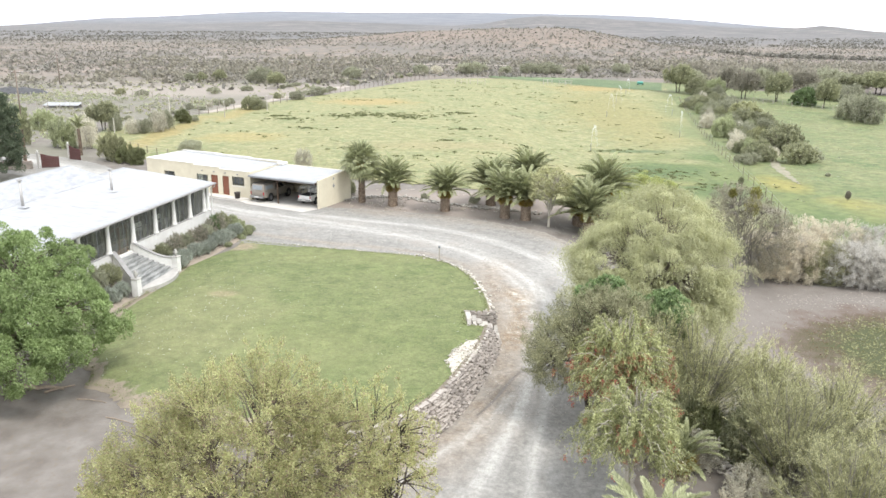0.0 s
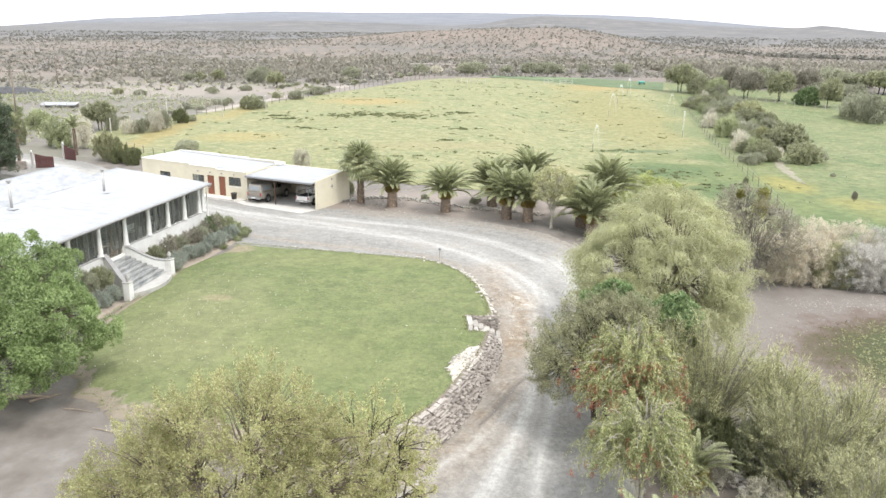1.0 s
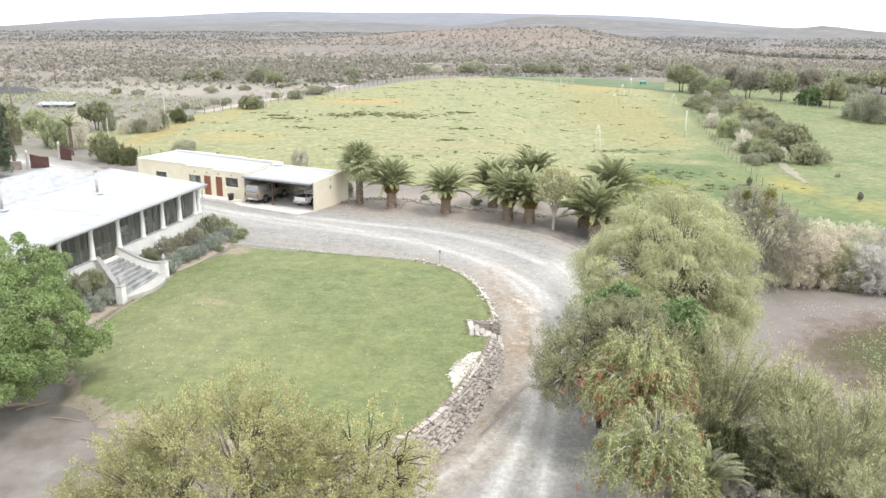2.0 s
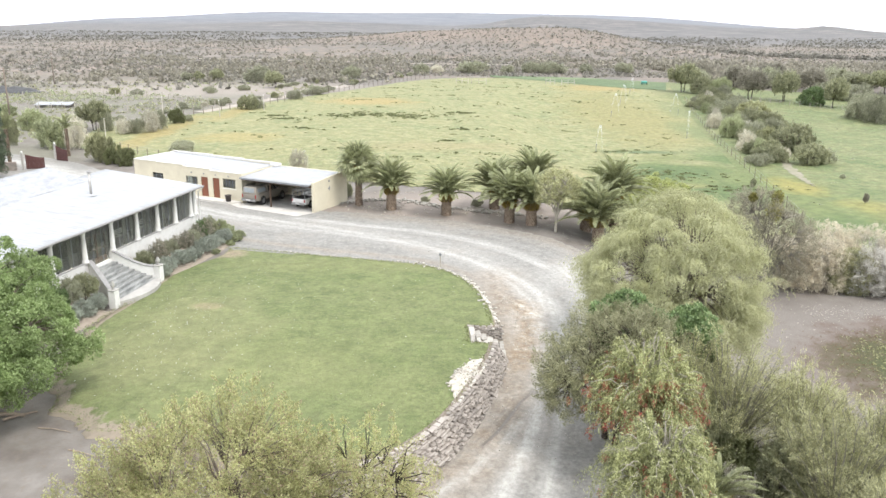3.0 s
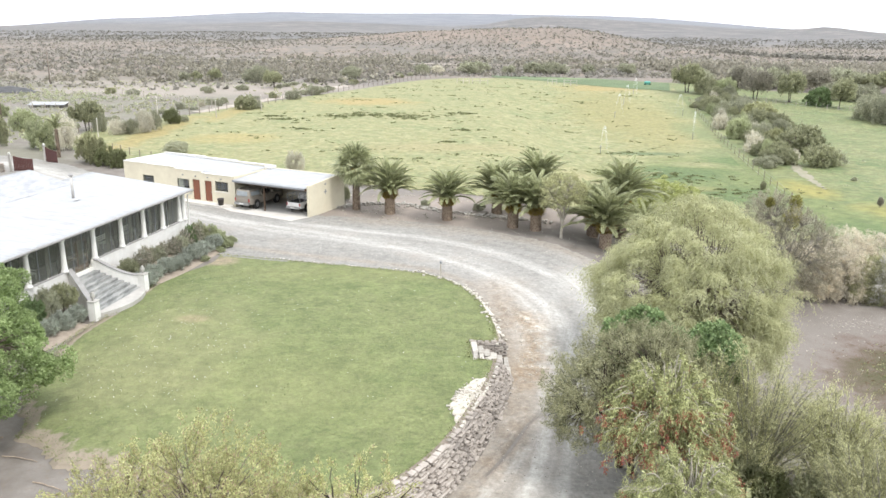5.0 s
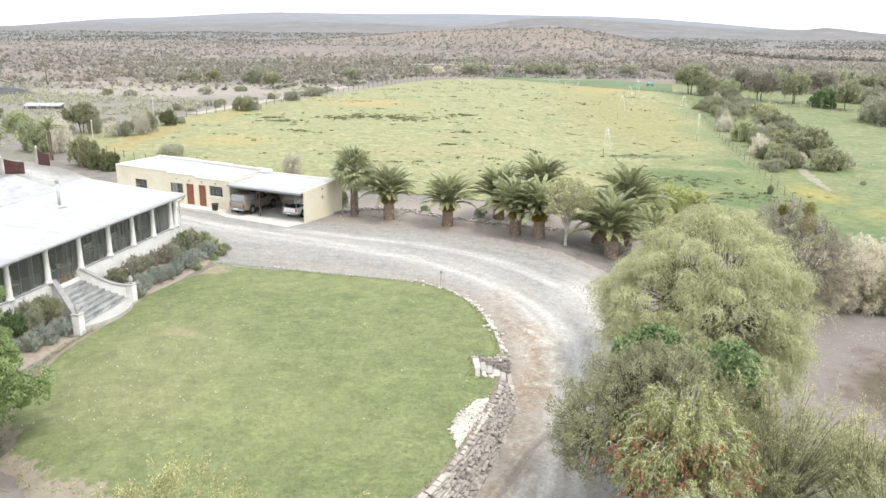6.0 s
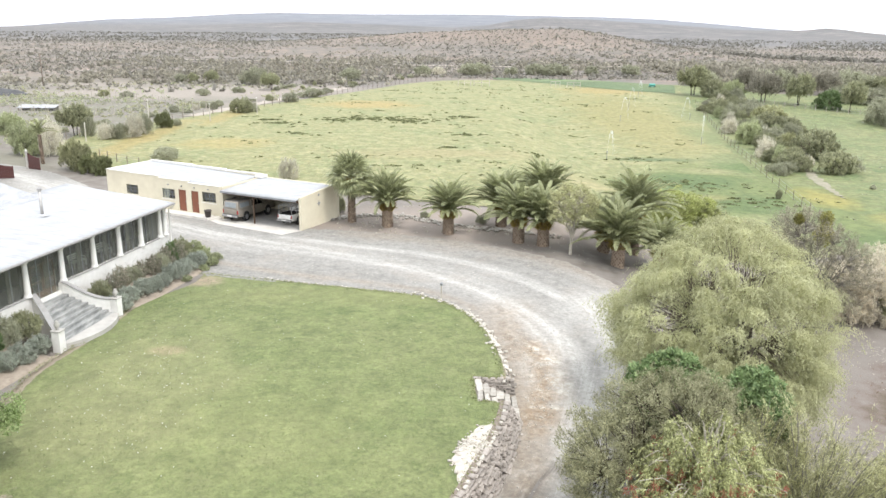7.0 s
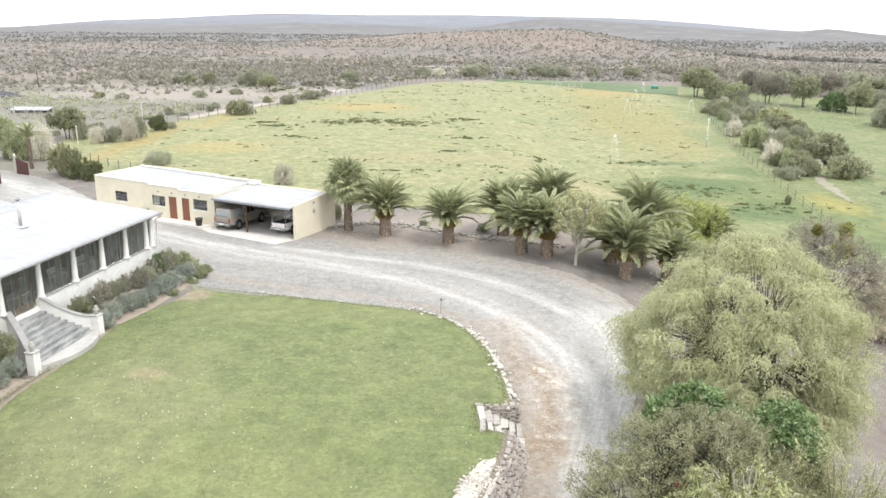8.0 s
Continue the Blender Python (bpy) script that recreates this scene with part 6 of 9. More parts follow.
def fan_mesh(name, seed):
    """A fan palm leaf on its stalk, along +x."""
    rng = np.random.default_rng(seed)
    tb = Tubes(4)
    tb.add([(0, 0, 0), (0.45, 0, 0.03), (0.9, 0, 0)], [0.03, 0.022, 0.015])
    v, f = [np.concatenate(tb.v)], [np.concatenate(tb.f)]
    n0, k = len(v[0]), 19
    ang = np.linspace(-1.9, 1.9, k)
    for a in ang:
        d = np.array((math.cos(a), math.sin(a), 0.12 * math.cos(3 * a)))
        w = np.array((-math.sin(a), math.cos(a), 0.1)) * 0.055
        b = np.array((0.88, 0, 0))
        ln = rng.uniform(0.75, 0.95)
        tip = b + d * ln - (0, 0, 0.22)
        m1 = b + d * ln * 0.55
        v.append(np.array([b, m1 + w, tip, m1 - w])), f.append(np.arange(4).reshape(1, 4) + n0)
        n0 += 4
    me = bpy.data.meshes.new(name)
    me.from_pydata(np.concatenate(v).tolist(), [], np.concatenate(f).tolist())
    me.materials.append(LEAF_PALM)
    return me


FRONDS = [frond_mesh("frond", 3.1, 72, 0.44, 1.15, 1), frond_mesh("frond", 2.9, 68, 0.42, 1.4, 2), frond_mesh("frond", 3.2, 72, 0.42, 0.95, 3)]
FANS = [fan_mesh("frond", 4), fan_mesh("frond", 5)]


def palm_trunk(hgt, r0, r1, seed):
    """A stout trunk clad in cut leaf bases."""
    rng = np.random.default_rng(seed)
    bm = lathe([(r0 * 1.1, -0.3), (r0 * 1.05, 0.05), (r0, hgt * 0.3), (r1, hgt * 0.75), (r1 * 0.9, hgt), (r1 * 0.5, hgt + 0.12)], 14)
    rows = int(hgt / 0.16)
    for k in range(rows):
        zz = hgt * (k + 0.4) / rows
        r = np.interp(zz, [0, hgt * 0.3, hgt], [r0 * 1.05, r0, r1 * 0.93])
        for j in range(13):
            a = 2 * math.pi * (j + 0.5 * (k % 2)) / 13
            m = Matrix.Translation((r * math.cos(a), r * math.sin(a), zz)) @ Matrix.Rotation(a, 4, "Z") @ Matrix.Rotation(-0.5, 4, "Y")
            add_box(bm, (0.02, 0, 0.05), (0.07, 0.10 * rng.uniform(0.8, 1.1), 0.13), m)
    return bm


def palm(at, trunk_h, scale, seed, n=46, kind="date", label="", group="palms along the drive", dry=True, stout=1.0):
    rng = np.random.default_rng(seed)
    ob = empty("palm", at, label, "palm", group)
    r = 0.47 * scale ** 0.5 * stout
    part("trunk", palm_trunk(trunk_h, r * (1.0 if kind == "date" else 1.0), r * (1.02 if kind == "date" else 0.75), seed), PALMBARK, ob, "stout trunk patterned with old leaf bases")
    for k in range(n):
        f = k / n
        yaw = k * 2.399963 + rng.normal(0, 0.12)
        el = math.radians(86 - (140 if kind == "fan" else 61) * f ** 1.15) + rng.normal(0, 0.08)
        fan = 1.36 if kind == "fan" else 1.0
        me = FANS[k % 2] if kind == "fan" else FRONDS[(k + seed) % 3]
        fr = new("frond", me)
        fr.parent = ob
        fr.matrix_basis = Matrix.Translation((0, 0, trunk_h + 0.05 + 0.25 * (1 - f))) @ Matrix.Rotation(yaw, 4, "Z") @ Matrix.Rotation(-el, 4, "Y") @ \
            Matrix.Rotation(rng.normal(0, 0.25), 4, "X") @ Matrix.Scale(fan * scale * rng.uniform(0.85, 1.1), 4)
    if dry:
        # withered lower leaves hang against the trunk
        c = np.array([(math.cos(a) * r * 1.02, math.sin(a) * r * 1.02, trunk_h - h) for a, h in zip(rng.uniform(0, 6.28, 420), rng.uniform(-0.25, 0.55, 420))])
        d = c * (0.8, 0.8, 0) + (0, 0, 0.45 if kind == "date" else -0.6) + rng.normal(0, 0.15, c.shape)
        v, f2 = leaves(c, d, 0.6, 0.08, rng)
        mesh_np("dry_skirt", v, f2, LEAF_OCHRE, ob, "withered ochre leaf stubs")
    return ob


DP = "date palm with arching green fronds and a short stout trunk"
palm((-8.36, 88.6, gz(-8.36, 88.6)), 4.3, 1.12, 101, 60, "fan", "fan palm with a slim trunk and shaggy dry skirt", dry=True, stout=0.74)
for k, (x, y, hgt, sc) in enumerate(((-4.75, 86.9, 1.6, 1.0), (1.1, 84.5, 1.45, 0.95), (7.4, 81.6, 1.5, 1.0), (9.5, 80.6, 1.5, 1.0), (6.3, 87.6, 1.4, 1.08), (10.6, 88.0, 2.4, 1.1),
                                     (15.5, 77.2, 1.5, 1.12), (15.1, 81.3, 1.1, 1.1), (18.3, 83.5, 3.4, 1.2), (19.6, 79.2, 1.2, 0.95), (27.8, 92.5, 1.0, 0.95))):
    palm((x, y, gz(x, y)), hgt + 0.5, sc * 1.14, 110 + k, 74 if k > 5 else 84, "date", DP if k < 9 else "young date palm with yellow-green fronds")
palm((-53.6, 119.5, gz(-53.6, 119.5)), 3.9, 0.78, 141, 26, "date", "slim young palm with pale arching fronds by the gate", "palms by the gate", False, 0.5)
palm((-58.0, 111.5, gz(-58.0, 111.5)), 4.8, 0.8, 142, 26, "date", "slim young palm with pale arching fronds by the gate", "palms by the gate", False, 0.5)
palm((12.0, 33.8, gz(12.0, 33.8)), 0.8, 0.72, 131, 24, "date", "dark palm half hidden under the bushes", group="palms under the trees")
palm((8.2, 24.6, gz(8.2, 24.6)), 2.4, 1.05, 132, 34, "date", "palm with broad pale fronds beside the drive", group="palms under the trees")
plant("tree", "pale leafy tree with a forked whitish trunk", "tree", (11.6, 78.3, gz(11.6, 78.3)),
      [(0, 0, 4.6, 1.9, 1.7, 1.7), (-0.9, -0.2, 3.8, 1.4, 1.3, 1.2), (1.0, 0.1, 4.0, 1.4, 1.3, 1.3)], 330, 60, (0.12, 0.05), LEAF_FEATHER, PALEBARK, 61, trunk=0.14, fork=1.5, limbs=12, sprig=(0.5, 0.12), lift=0.3)
plant("shrub", "yellow-green leafy shrub behind the palms", "shrub", (24.6, 92.0, gz(24.6, 92.0)),
      [(0, 0, 3.9, 2.8, 2.2, 1.8), (-2.4, 0.2, 3.5, 2.1, 1.8, 1.8), (2.4, 0.3, 3.0, 2.2, 1.8, 1.8), (0.4, -1.4, 2.4, 2.8, 1.8, 1.8)], 340, 120, (0.17, 0.08), LEAF_LIME, BARK, 62, trunk=0.1, fork=0.8, limbs=12, dome=0.45, stems=3)

# -- bushes of the middle distance: a few kinds, repeated --
SEEDS = {}


def bush(kind, x, y, w, hgt, seed, label, group, up=0.0):
    """A bush or small tree of a kind, first built, then repeated at other sizes."""
    leaf, bark, shape, cl, per, size, tuft = kind
    key = (leaf.name, shape, seed % 3)
    if key not in SEEDS:
        rr = np.random.default_rng(900 + seed)
        j = lambda: rr.uniform(-0.12, 0.12)
        if shape == "tree":
            lobes = [(j(), j(), 0.74, 0.62, 0.6, 0.24), (0.42 + j(), j(), 0.62, 0.45, 0.45, 0.2), (-0.42 + j(), j(), 0.66, 0.46, 0.45, 0.2), (j(), 0.3, 0.58, 0.5, 0.4, 0.2), (j(), -0.35, 0.56, 0.5, 0.4, 0.2)]
        else:
            lobes = [(j(), j(), 0.56, 0.7, 0.7, 0.40), (0.45 + j(), -0.15, 0.38 + j(), 0.52, 0.5, 0.32), (-0.45 + j(), 0.2, 0.42 + j(), 0.5, 0.5, 0.36), (j(), 0.42, 0.42, 0.5, 0.46, 0.34),
                     (0.1 + j(), -0.45, 0.34, 0.5, 0.44, 0.3)]
        SEEDS[key] = plant("bush" if shape == "bush" else "tree", label, "bush", (x, y, gz(x, y)), lobes, cl, per, size, leaf, bark, 200 + seed, trunk=0.05 if shape == "bush" else 0.045,
                           fork=0.2 if shape == "bush" else 0.3, limbs=14, sprig=(tuft, tuft * 0.32), lift=0.5, stems=3 if shape == "bush" else 2, twig=0.011, group=group, floor=-0.9)
        ob = SEEDS[key]
    else:
        ob = copy_thing(SEEDS[key], Matrix.Identity(4))
    ob.matrix_basis = pose(x, y, gz(x, y) - 0.05 + up, 0, 0, (seed * 67) % 360) @ Matrix.Diagonal((w / 2, w / 2, hgt, 1))
    return tagged(ob, label, "bush" if shape == "bush" else "tree", group)


K_OLIVE = (LEAF_OLIVE, BARK, "bush", 170, 60, (0.085, 0.045), 0.22)
K_DEEP = (LEAF_DEEP, BARK, "bush", 190, 60, (0.09, 0.055), 0.18)
K_GREY = (LEAF_GREY, PALEBARK, "bush", 150, 56, (0.085, 0.035), 0.26)
K_PALE = (LEAF_PALE, PALEBARK, "bush", 130, 50, (0.08, 0.03), 0.28)
K_DARK = (LEAF_DARKSCRUB, DARKBARK, "tree", 120, 50, (0.09, 0.04), 0.26)
K_BROWN = (LEAF_BROWN, BARK, "bush", 190, 60, (0.085, 0.045), 0.2)
K_GREEN = (LEAF_FRESH, BARK, "bush", 180, 60, (0.085, 0.045), 0.22)
K_TREE = (LEAF_OLIVE, DARKBARK, "tree", 150, 60, (0.09, 0.05), 0.22)
K_DUSK = (LEAF_TUFT, BARK, "bush", 190, 60, (0.085, 0.045), 0.2)
LABELS = {LEAF_TUFT.name: "dark olive bush by the yard fence", LEAF_OLIVE.name: "olive-green bush in dry ground", LEAF_DEEP.name: "dense dark green bush by the yard and fields", LEAF_GREY.name: "grey-green desert bush on dry soil",
          LEAF_PALE.name: "pale dry leafless bush on bare soil", LEAF_DARKSCRUB.name: "purplish half-bare tree with a dark trunk", LEAF_FRESH.name: "soft light green bush on dry grass",
          LEAF_BROWN.name: "round brownish-olive bush on dry grass"}


def says(kd):
    return "spreading olive-green tree on a dark trunk" if kd is K_TREE else LABELS[kd[0].name]


YARD = [(K_GREEN, -59.3, 127.1, 5.4, 4.6), (K_GREEN, -72.3, 147.3, 4.6, 3.7), (K_PALE, -55.1, 125.7, 4.0, 5.1), (K_BROWN, -47.0, 115.0, 4.3, 3.9), (K_DUSK, -44.4, 113.3, 3.2, 2.6), (K_DUSK, -42.6, 112.1, 3.0, 2.4),
        (K_TREE, -60.9, 146.7, 6.1, 5.0), (K_GREY, -58.6, 146.1, 2.6, 3.4), (K_PALE, -54.4, 142.8, 3.2, 2.8), (K_GREY, -52.7, 143.7, 3.2, 2.6), (K_PALE, -50.9, 146.0, 3.9, 3.9), (K_GREY, -50.5, 149.9, 2.9, 3.2),
        (K_DUSK, -50.1, 158.4, 3.4, 2.8), (K_GREY, -49.0, 162.1, 2.4, 1.3), (K_OLIVE, -42.6, 185.6, 5.0, 3.1), (K_TREE, -48.6, 246.5, 7.0, 4.7), (K_OLIVE, -77.9, 269.3, 4.3, 3.0)]
RIVERSIDE = [(K_OLIVE, -73.0, 272.8, 4.8, 3.8), (K_GREY, -82.3, 271.4, 4.8, 2.7), (K_GREEN, -88.0, 168.1, 5.3, 2.4), (K_OLIVE, -66.8, 128.9, 2.4, 4.9), (K_GREY, -38.5, 124.0, 4.5, 1.7), (K_GREY, -40.9, 188.3, 3.2, 2.0),
        (K_GREY, -36.5, 210.9, 4.5, 2.2), (K_GREY, -32.7, 224.4, 5.4, 2.4), (K_GREY, -79.4, 218.0, 3.9, 1.5), (K_BROWN, -86.5, 221.0, 3.3, 1.6), (K_GREY, -62.2, 225.8, 3.9, 1.8), (K_GREY, -55.6, 237.0, 4.1, 1.6),
        (K_GREY, -11.0, 92.5, 1.4, 0.9), (K_GREY, 4.5, 88.5, 1.3, 0.9), (K_OLIVE, -10.2, 93.0, 1.6, 1.6), (K_GREY, -1.2, 90.5, 1.2, 0.7), (K_PALE, -18.5, 110.5, 2.6, 2.6)]
for k, (kd, x, y, w, hgt) in enumerate(YARD + RIVERSIDE):
    bush(kd, x, y, w, hgt, k, says(kd), "bushes near the yard")
rng = np.random.default_rng(77)
# low grey scrub along the fence on the far-left side of the field
LEFT = along([(-61, 152), (-56, 172), (-48, 196), (-31, 232), (-7, 294), (6, 312)], 60)
for k, (x, y) in enumerate(LEFT):
    off = rng.uniform(0.5, 5) if k < 34 else rng.uniform(0, 26)
    kd = (K_GREY, K_PALE, K_GREY, K_GREY, K_OLIVE)[rng.integers(5)]
    bush(kd, x - off, y + rng.uniform(-2, 2), rng.uniform(1.3, 3.0), rng.uniform(0.6, 1.6), k, says(kd), "scrub along the fence")
# bushes and small trees along the right edge of the field
FIELDSIDE = [(K_TREE, 75.8, 250.6, 10.1, 8.1), (K_OLIVE, 80.1, 246.3, 8.2, 4.8), (K_GREEN, 83.5, 239.7, 7.1, 5.5), (K_DARK, 90.3, 235.1, 10.6, 7.8), (K_TREE, 98.2, 229.7, 8.8, 8.0), (K_DEEP, 102.8, 223.2, 6.9, 5.0),
        (K_TREE, 106.5, 218.0, 7.7, 7.4), (K_GREY, 103.6, 197.7, 9.4, 5.9), (K_GREY, 103.9, 190.6, 7.6, 6.6), (K_OLIVE, 70.4, 213.7, 6.0, 3.7), (K_GREY, 71.7, 206.6, 4.3, 3.2), (K_GREY, 76.4, 207.8, 5.4, 4.2),
        (K_BROWN, 74.8, 191.7, 9.8, 4.7), (K_PALE, 62.0, 181.4, 4.0, 3.5), (K_GREEN, 60.9, 167.5, 5.2, 4.5)]
FENCESIDE = [(K_PALE, 57.4, 150.2, 4.3, 3.6), (K_GREY, 63.8, 162.3, 4.4, 3.9), (K_GREEN, 57.8, 144.4, 3.0, 3.1), (K_GREY, 72.6, 175.4, 3.7, 3.2), (K_OLIVE, 66.0, 149.4, 8.2, 4.9), (K_OLIVE, 62.9, 135.4, 6.7, 3.6),
        (K_GREY, 52.8, 136.5, 1.6, 1.3), (K_GREY, 53.1, 132.7, 1.7, 1.4), (K_OLIVE, 45.6, 115.8, 1.1, 1.3), (K_GREY, 66.8, 186.8, 3.6, 2.4), (K_OLIVE, 68.0, 217.8, 3.2, 1.5), (K_GREEN, 69.2, 186.9, 4.2, 2.9),
        (K_PALE, 60.6, 141.5, 3.0, 2.0), (K_DARK, 56.0, 104.7, 1.0, 1.4), (K_GREY, 62.1, 123.0, 1.0, 0.7)]
for k, (kd, x, y, w, hgt) in enumerate(FIELDSIDE + FENCESIDE):
    bush(kd, x, y, w, hgt, k, says(kd), "bushes along the field")
    if 2.5 < w < 7 and y < 215:
        kd = (K_GREY, K_OLIVE, K_GREY)[k % 3]
        bush(kd, x + rng.uniform(0.3, 0.6) * w, y + rng.uniform(-0.1, 0.7) * w, w * rng.uniform(0.6, 0.95), hgt * rng.uniform(0.5, 0.85), k + 1, says(kd), "bushes along the field")
# wispy undergrowth between the trees by the drive
for k, (kd, x, y, w, hgt) in enumerate(((K_PALE, 13.2, 34.8, 2.4, 2.0), (K_OLIVE, 16.2, 36.0, 3.6, 3.2), (K_PALE, 14.6, 32.2, 2.6, 1.8), (K_DUSK, 13.6, 36.6, 3.0, 2.6), (K_DUSK, 12.2, 35.6, 2.2, 2.0), (K_GREY, 18.6, 38.5, 3.6, 3.0), (K_OLIVE, 12.8, 37.8, 3.0, 3.4), (K_BROWN, 21.5, 33.0, 3.6, 2.8))):
    bush(kd, x, y, w, hgt, k + 2, "wispy undergrowth bush beneath the feathery trees", "undergrowth by the drive")
# trees beyond the meadow's fence
for k in range(26):
    x = rng.uniform(112, 185) if k > 8 else rng.uniform(86, 118)
    y = rng.uniform(228, 275) if k > 8 else rng.uniform(262, 300)
    kd = (K_GREY, K_TREE, K_DARK, K_GREY)[rng.integers(4)]
    bush(kd, x, y, rng.uniform(9, 14), rng.uniform(4.5, 7.0), k, says(kd), "trees beyond the meadow")
for k, (x, y, w, hgt, kd) in enumerate(((14, 322, 12, 4.6, K_GREY), (46, 328, 13, 4.2, K_GREY), (38, 330, 10, 4, K_GREY), (76, 332, 8, 4, K_GREY), (-58, 268, 10, 5, K_GREY), (-30, 290, 8, 4, K_GREY),
                                        (28, 326, 6, 3, K_GREY), (60, 330, 7, 3.5, K_GREY), (-6, 318, 7, 3.5, K_GREY), (0, 322, 6, 3, K_PALE))):
    bush(kd, x, y, w, hgt, k + 3, says(kd), "trees by the river")
plant("tree", "tall dense dark green tree by the gate", "tree", (-56.2, 100.5, gz(-56.2, 100.5)),
      [(0, 0, 4.6, 3.4, 3.2, 4.4), (0.3, 0, 8.0, 2.5, 2.5, 3.0), (-2.0, 0, 5.0, 3.0, 2.6, 4.0), (1.6, -0.4, 3.2, 2.2, 2.2, 2.8)], 520, 120, (0.22, 0.095), LEAF_YEW, BARK, 64, trunk=0.2, fork=0.8, limbs=10, dome=0.6)
# tangled bushes that fill the strip between the field's fence and the footpath
rng = np.random.default_rng(271)
STRIP = along([(71, 233), (69.5, 213), (66, 193), (60.5, 165), (57.5, 150), (53.5, 135)], 52)
for k, (x, y) in enumerate(STRIP):
    kd = (K_GREY, K_OLIVE, K_GREEN, K_GREY, K_PALE, K_OLIVE, K_BROWN)[rng.integers(7)]
    off = rng.uniform(0, 7.5) * (1.0 if y > 150 else 0.5)
    bush(kd, x + off, y + rng.uniform(-2, 2), rng.uniform(2.4, 5.2), rng.uniform(1.4, 3.6), k, says(kd), "bushes along the field")
for k in range(16):
    kd = (K_OLIVE, K_GREY, K_OLIVE, K_BROWN)[rng.integers(4)]
    t = rng.random()
    bush(kd, 72 + 8 * t + rng.uniform(-3, 3), 172 + 66 * t + rng.uniform(-4, 4), rng.uniform(3.5, 7), rng.uniform(2.2, 4.6), k, says(kd), "bushes along the field")


def scatter(name, label, pts, w, hgt, leaf, per, seed, category="scrub", leaf_k=0.55):
    """Many low clumps in one mesh, too many to count."""
    rng = np.random.default_rng(seed)
    n = len(pts)
    idx = np.repeat(np.arange(n), per)
    ww, hh = np.asarray(w)[idx], np.asarray(hgt)[idx]
    d = rng.normal(0, 1, (len(idx), 3))
    d[:, 2] = np.abs(d[:, 2])
    d /= np.linalg.norm(d, axis=1)[:, None]
    r = rng.uniform(0.35, 1.0, len(idx))[:, None]
    c = np.column_stack([pts[idx], land(pts[idx, 0], pts[idx, 1])]) + d * r * np.column_stack([ww * 0.5, ww * 0.5, hh * 0.9])
    k = ww[:, None] * leaf_k
    dd = rng.normal(0, 1, c.shape) + d * 0.7
    s = np.cross(dd, rng.normal(0, 0.8, c.shape) + (0, 0, 1))
    dd /= np.linalg.norm(dd, axis=1)[:, None]
    s /= np.linalg.norm(s, axis=1)[:, None]
    v = np.stack([c - dd * k * 0.36 + s * k * 0.32, c + dd * k * 0.42, c - dd * k * 0.36 - s * k * 0.32], 1).reshape(-1, 3)
    ob = mesh_np(name, v, np.arange(3 * len(c)).reshape(-1, 3), leaf)
    return tagged(ob, label, category, kind="stuff")


def spread_far(n, r0, r1, power, rng, lo=-0.62, hi=0.62):
    """Points over the far plain, thinner with distance."""
    r = r0 * (r1 / r0) ** (rng.random(n) ** power)
    a = rng.uniform(lo, hi, n)
    return np.stack([r * np.sin(a), r * np.cos(a) + 5], 1)


def off_farm(p):
    """True where neither field, yard nor meadow lies."""
    x, y = p[:, 0], p[:, 1]
    left = np.interp(y, [130, 166, 197, 232, 296], [-62, -58, -50, -33, -8])
    return (y > 305) | ((x < left - 4) & (y > 135))


for k, (n, r0, r1, lm, w0, w1, nm) in enumerate(((26000, 260, 900, LEAF_PLAIN, 0.7, 2.0, "dark low desert scrub dotting the plain"),
                                                (8000, 250, 850, LEAF_DARKSCRUB, 1.0, 2.6, "grey desert bushes dotting the plain"),
                                                (2400, 240, 800, LEAF_PLAIN, 1.6, 3.8, "larger dark bushes on the plain"),
                                                (9000, 800, 1500, LEAF_PLAIN, 2.0, 4.4, "distant grey bushes on the slopes"))):
    p = spread_far(n, r0, r1, 0.9, rng)
    dens = fbm(p[:, 0], p[:, 1], 55, k) + 0.5 * fbm(p[:, 0], p[:, 1], 19, k + 4)
    p = p[off_farm(p) & (dens > -0.35)]
    bare = (p[:, 1] < 285) & (p[:, 1] > 200) & (p[:, 0] < -30)
    p = p[~bare | (rng.random(len(p)) < 0.45)]
    w = rng.uniform(w0, w1, len(p)) * (0.8 + 0.5 * rng.random(len(p)) ** 3)
    scatter("scrub", nm, p, w, w * rng.uniform(0.4, 0.75, len(p)), lm, 7, 300 + k)
# riverside thicket band beyond the field and the flat
p = np.concatenate([np.stack([rng.uniform(-150, 330, 1700), rng.uniform(305, 430, 1700)], 1), np.stack([rng.uniform(-150, -30, 260), rng.uniform(262, 318, 260)], 1)])
p = p[(fbm(p[:, 0], p[:, 1], 30, 2) > -0.3) & ~((p[:, 0] > 20) & (p[:, 0] < 130) & (p[:, 1] < 356)) & off_farm(p)]
w = rng.uniform(1.6, 5.0, len(p))
scatter("scrub", "grey riverside thicket beyond the pasture", p, w, w * 0.6, LEAF_DARKSCRUB, 18, 310, leaf_k=0.4)
# grey woods behind the meadow's trees
p = np.stack([rng.uniform(96, 330, 900), rng.uniform(262, 390, 900)], 1)
p = p[p[:, 1] > 262 + 0.25 * np.abs(p[:, 0] - 130)]
w = rng.uniform(4, 8.5, len(p))
scatter("woods", "grey riverside woods behind the meadow", p, w, w * 0.75, LEAF_DARKSCRUB, 44, 317, "woods", 0.26)
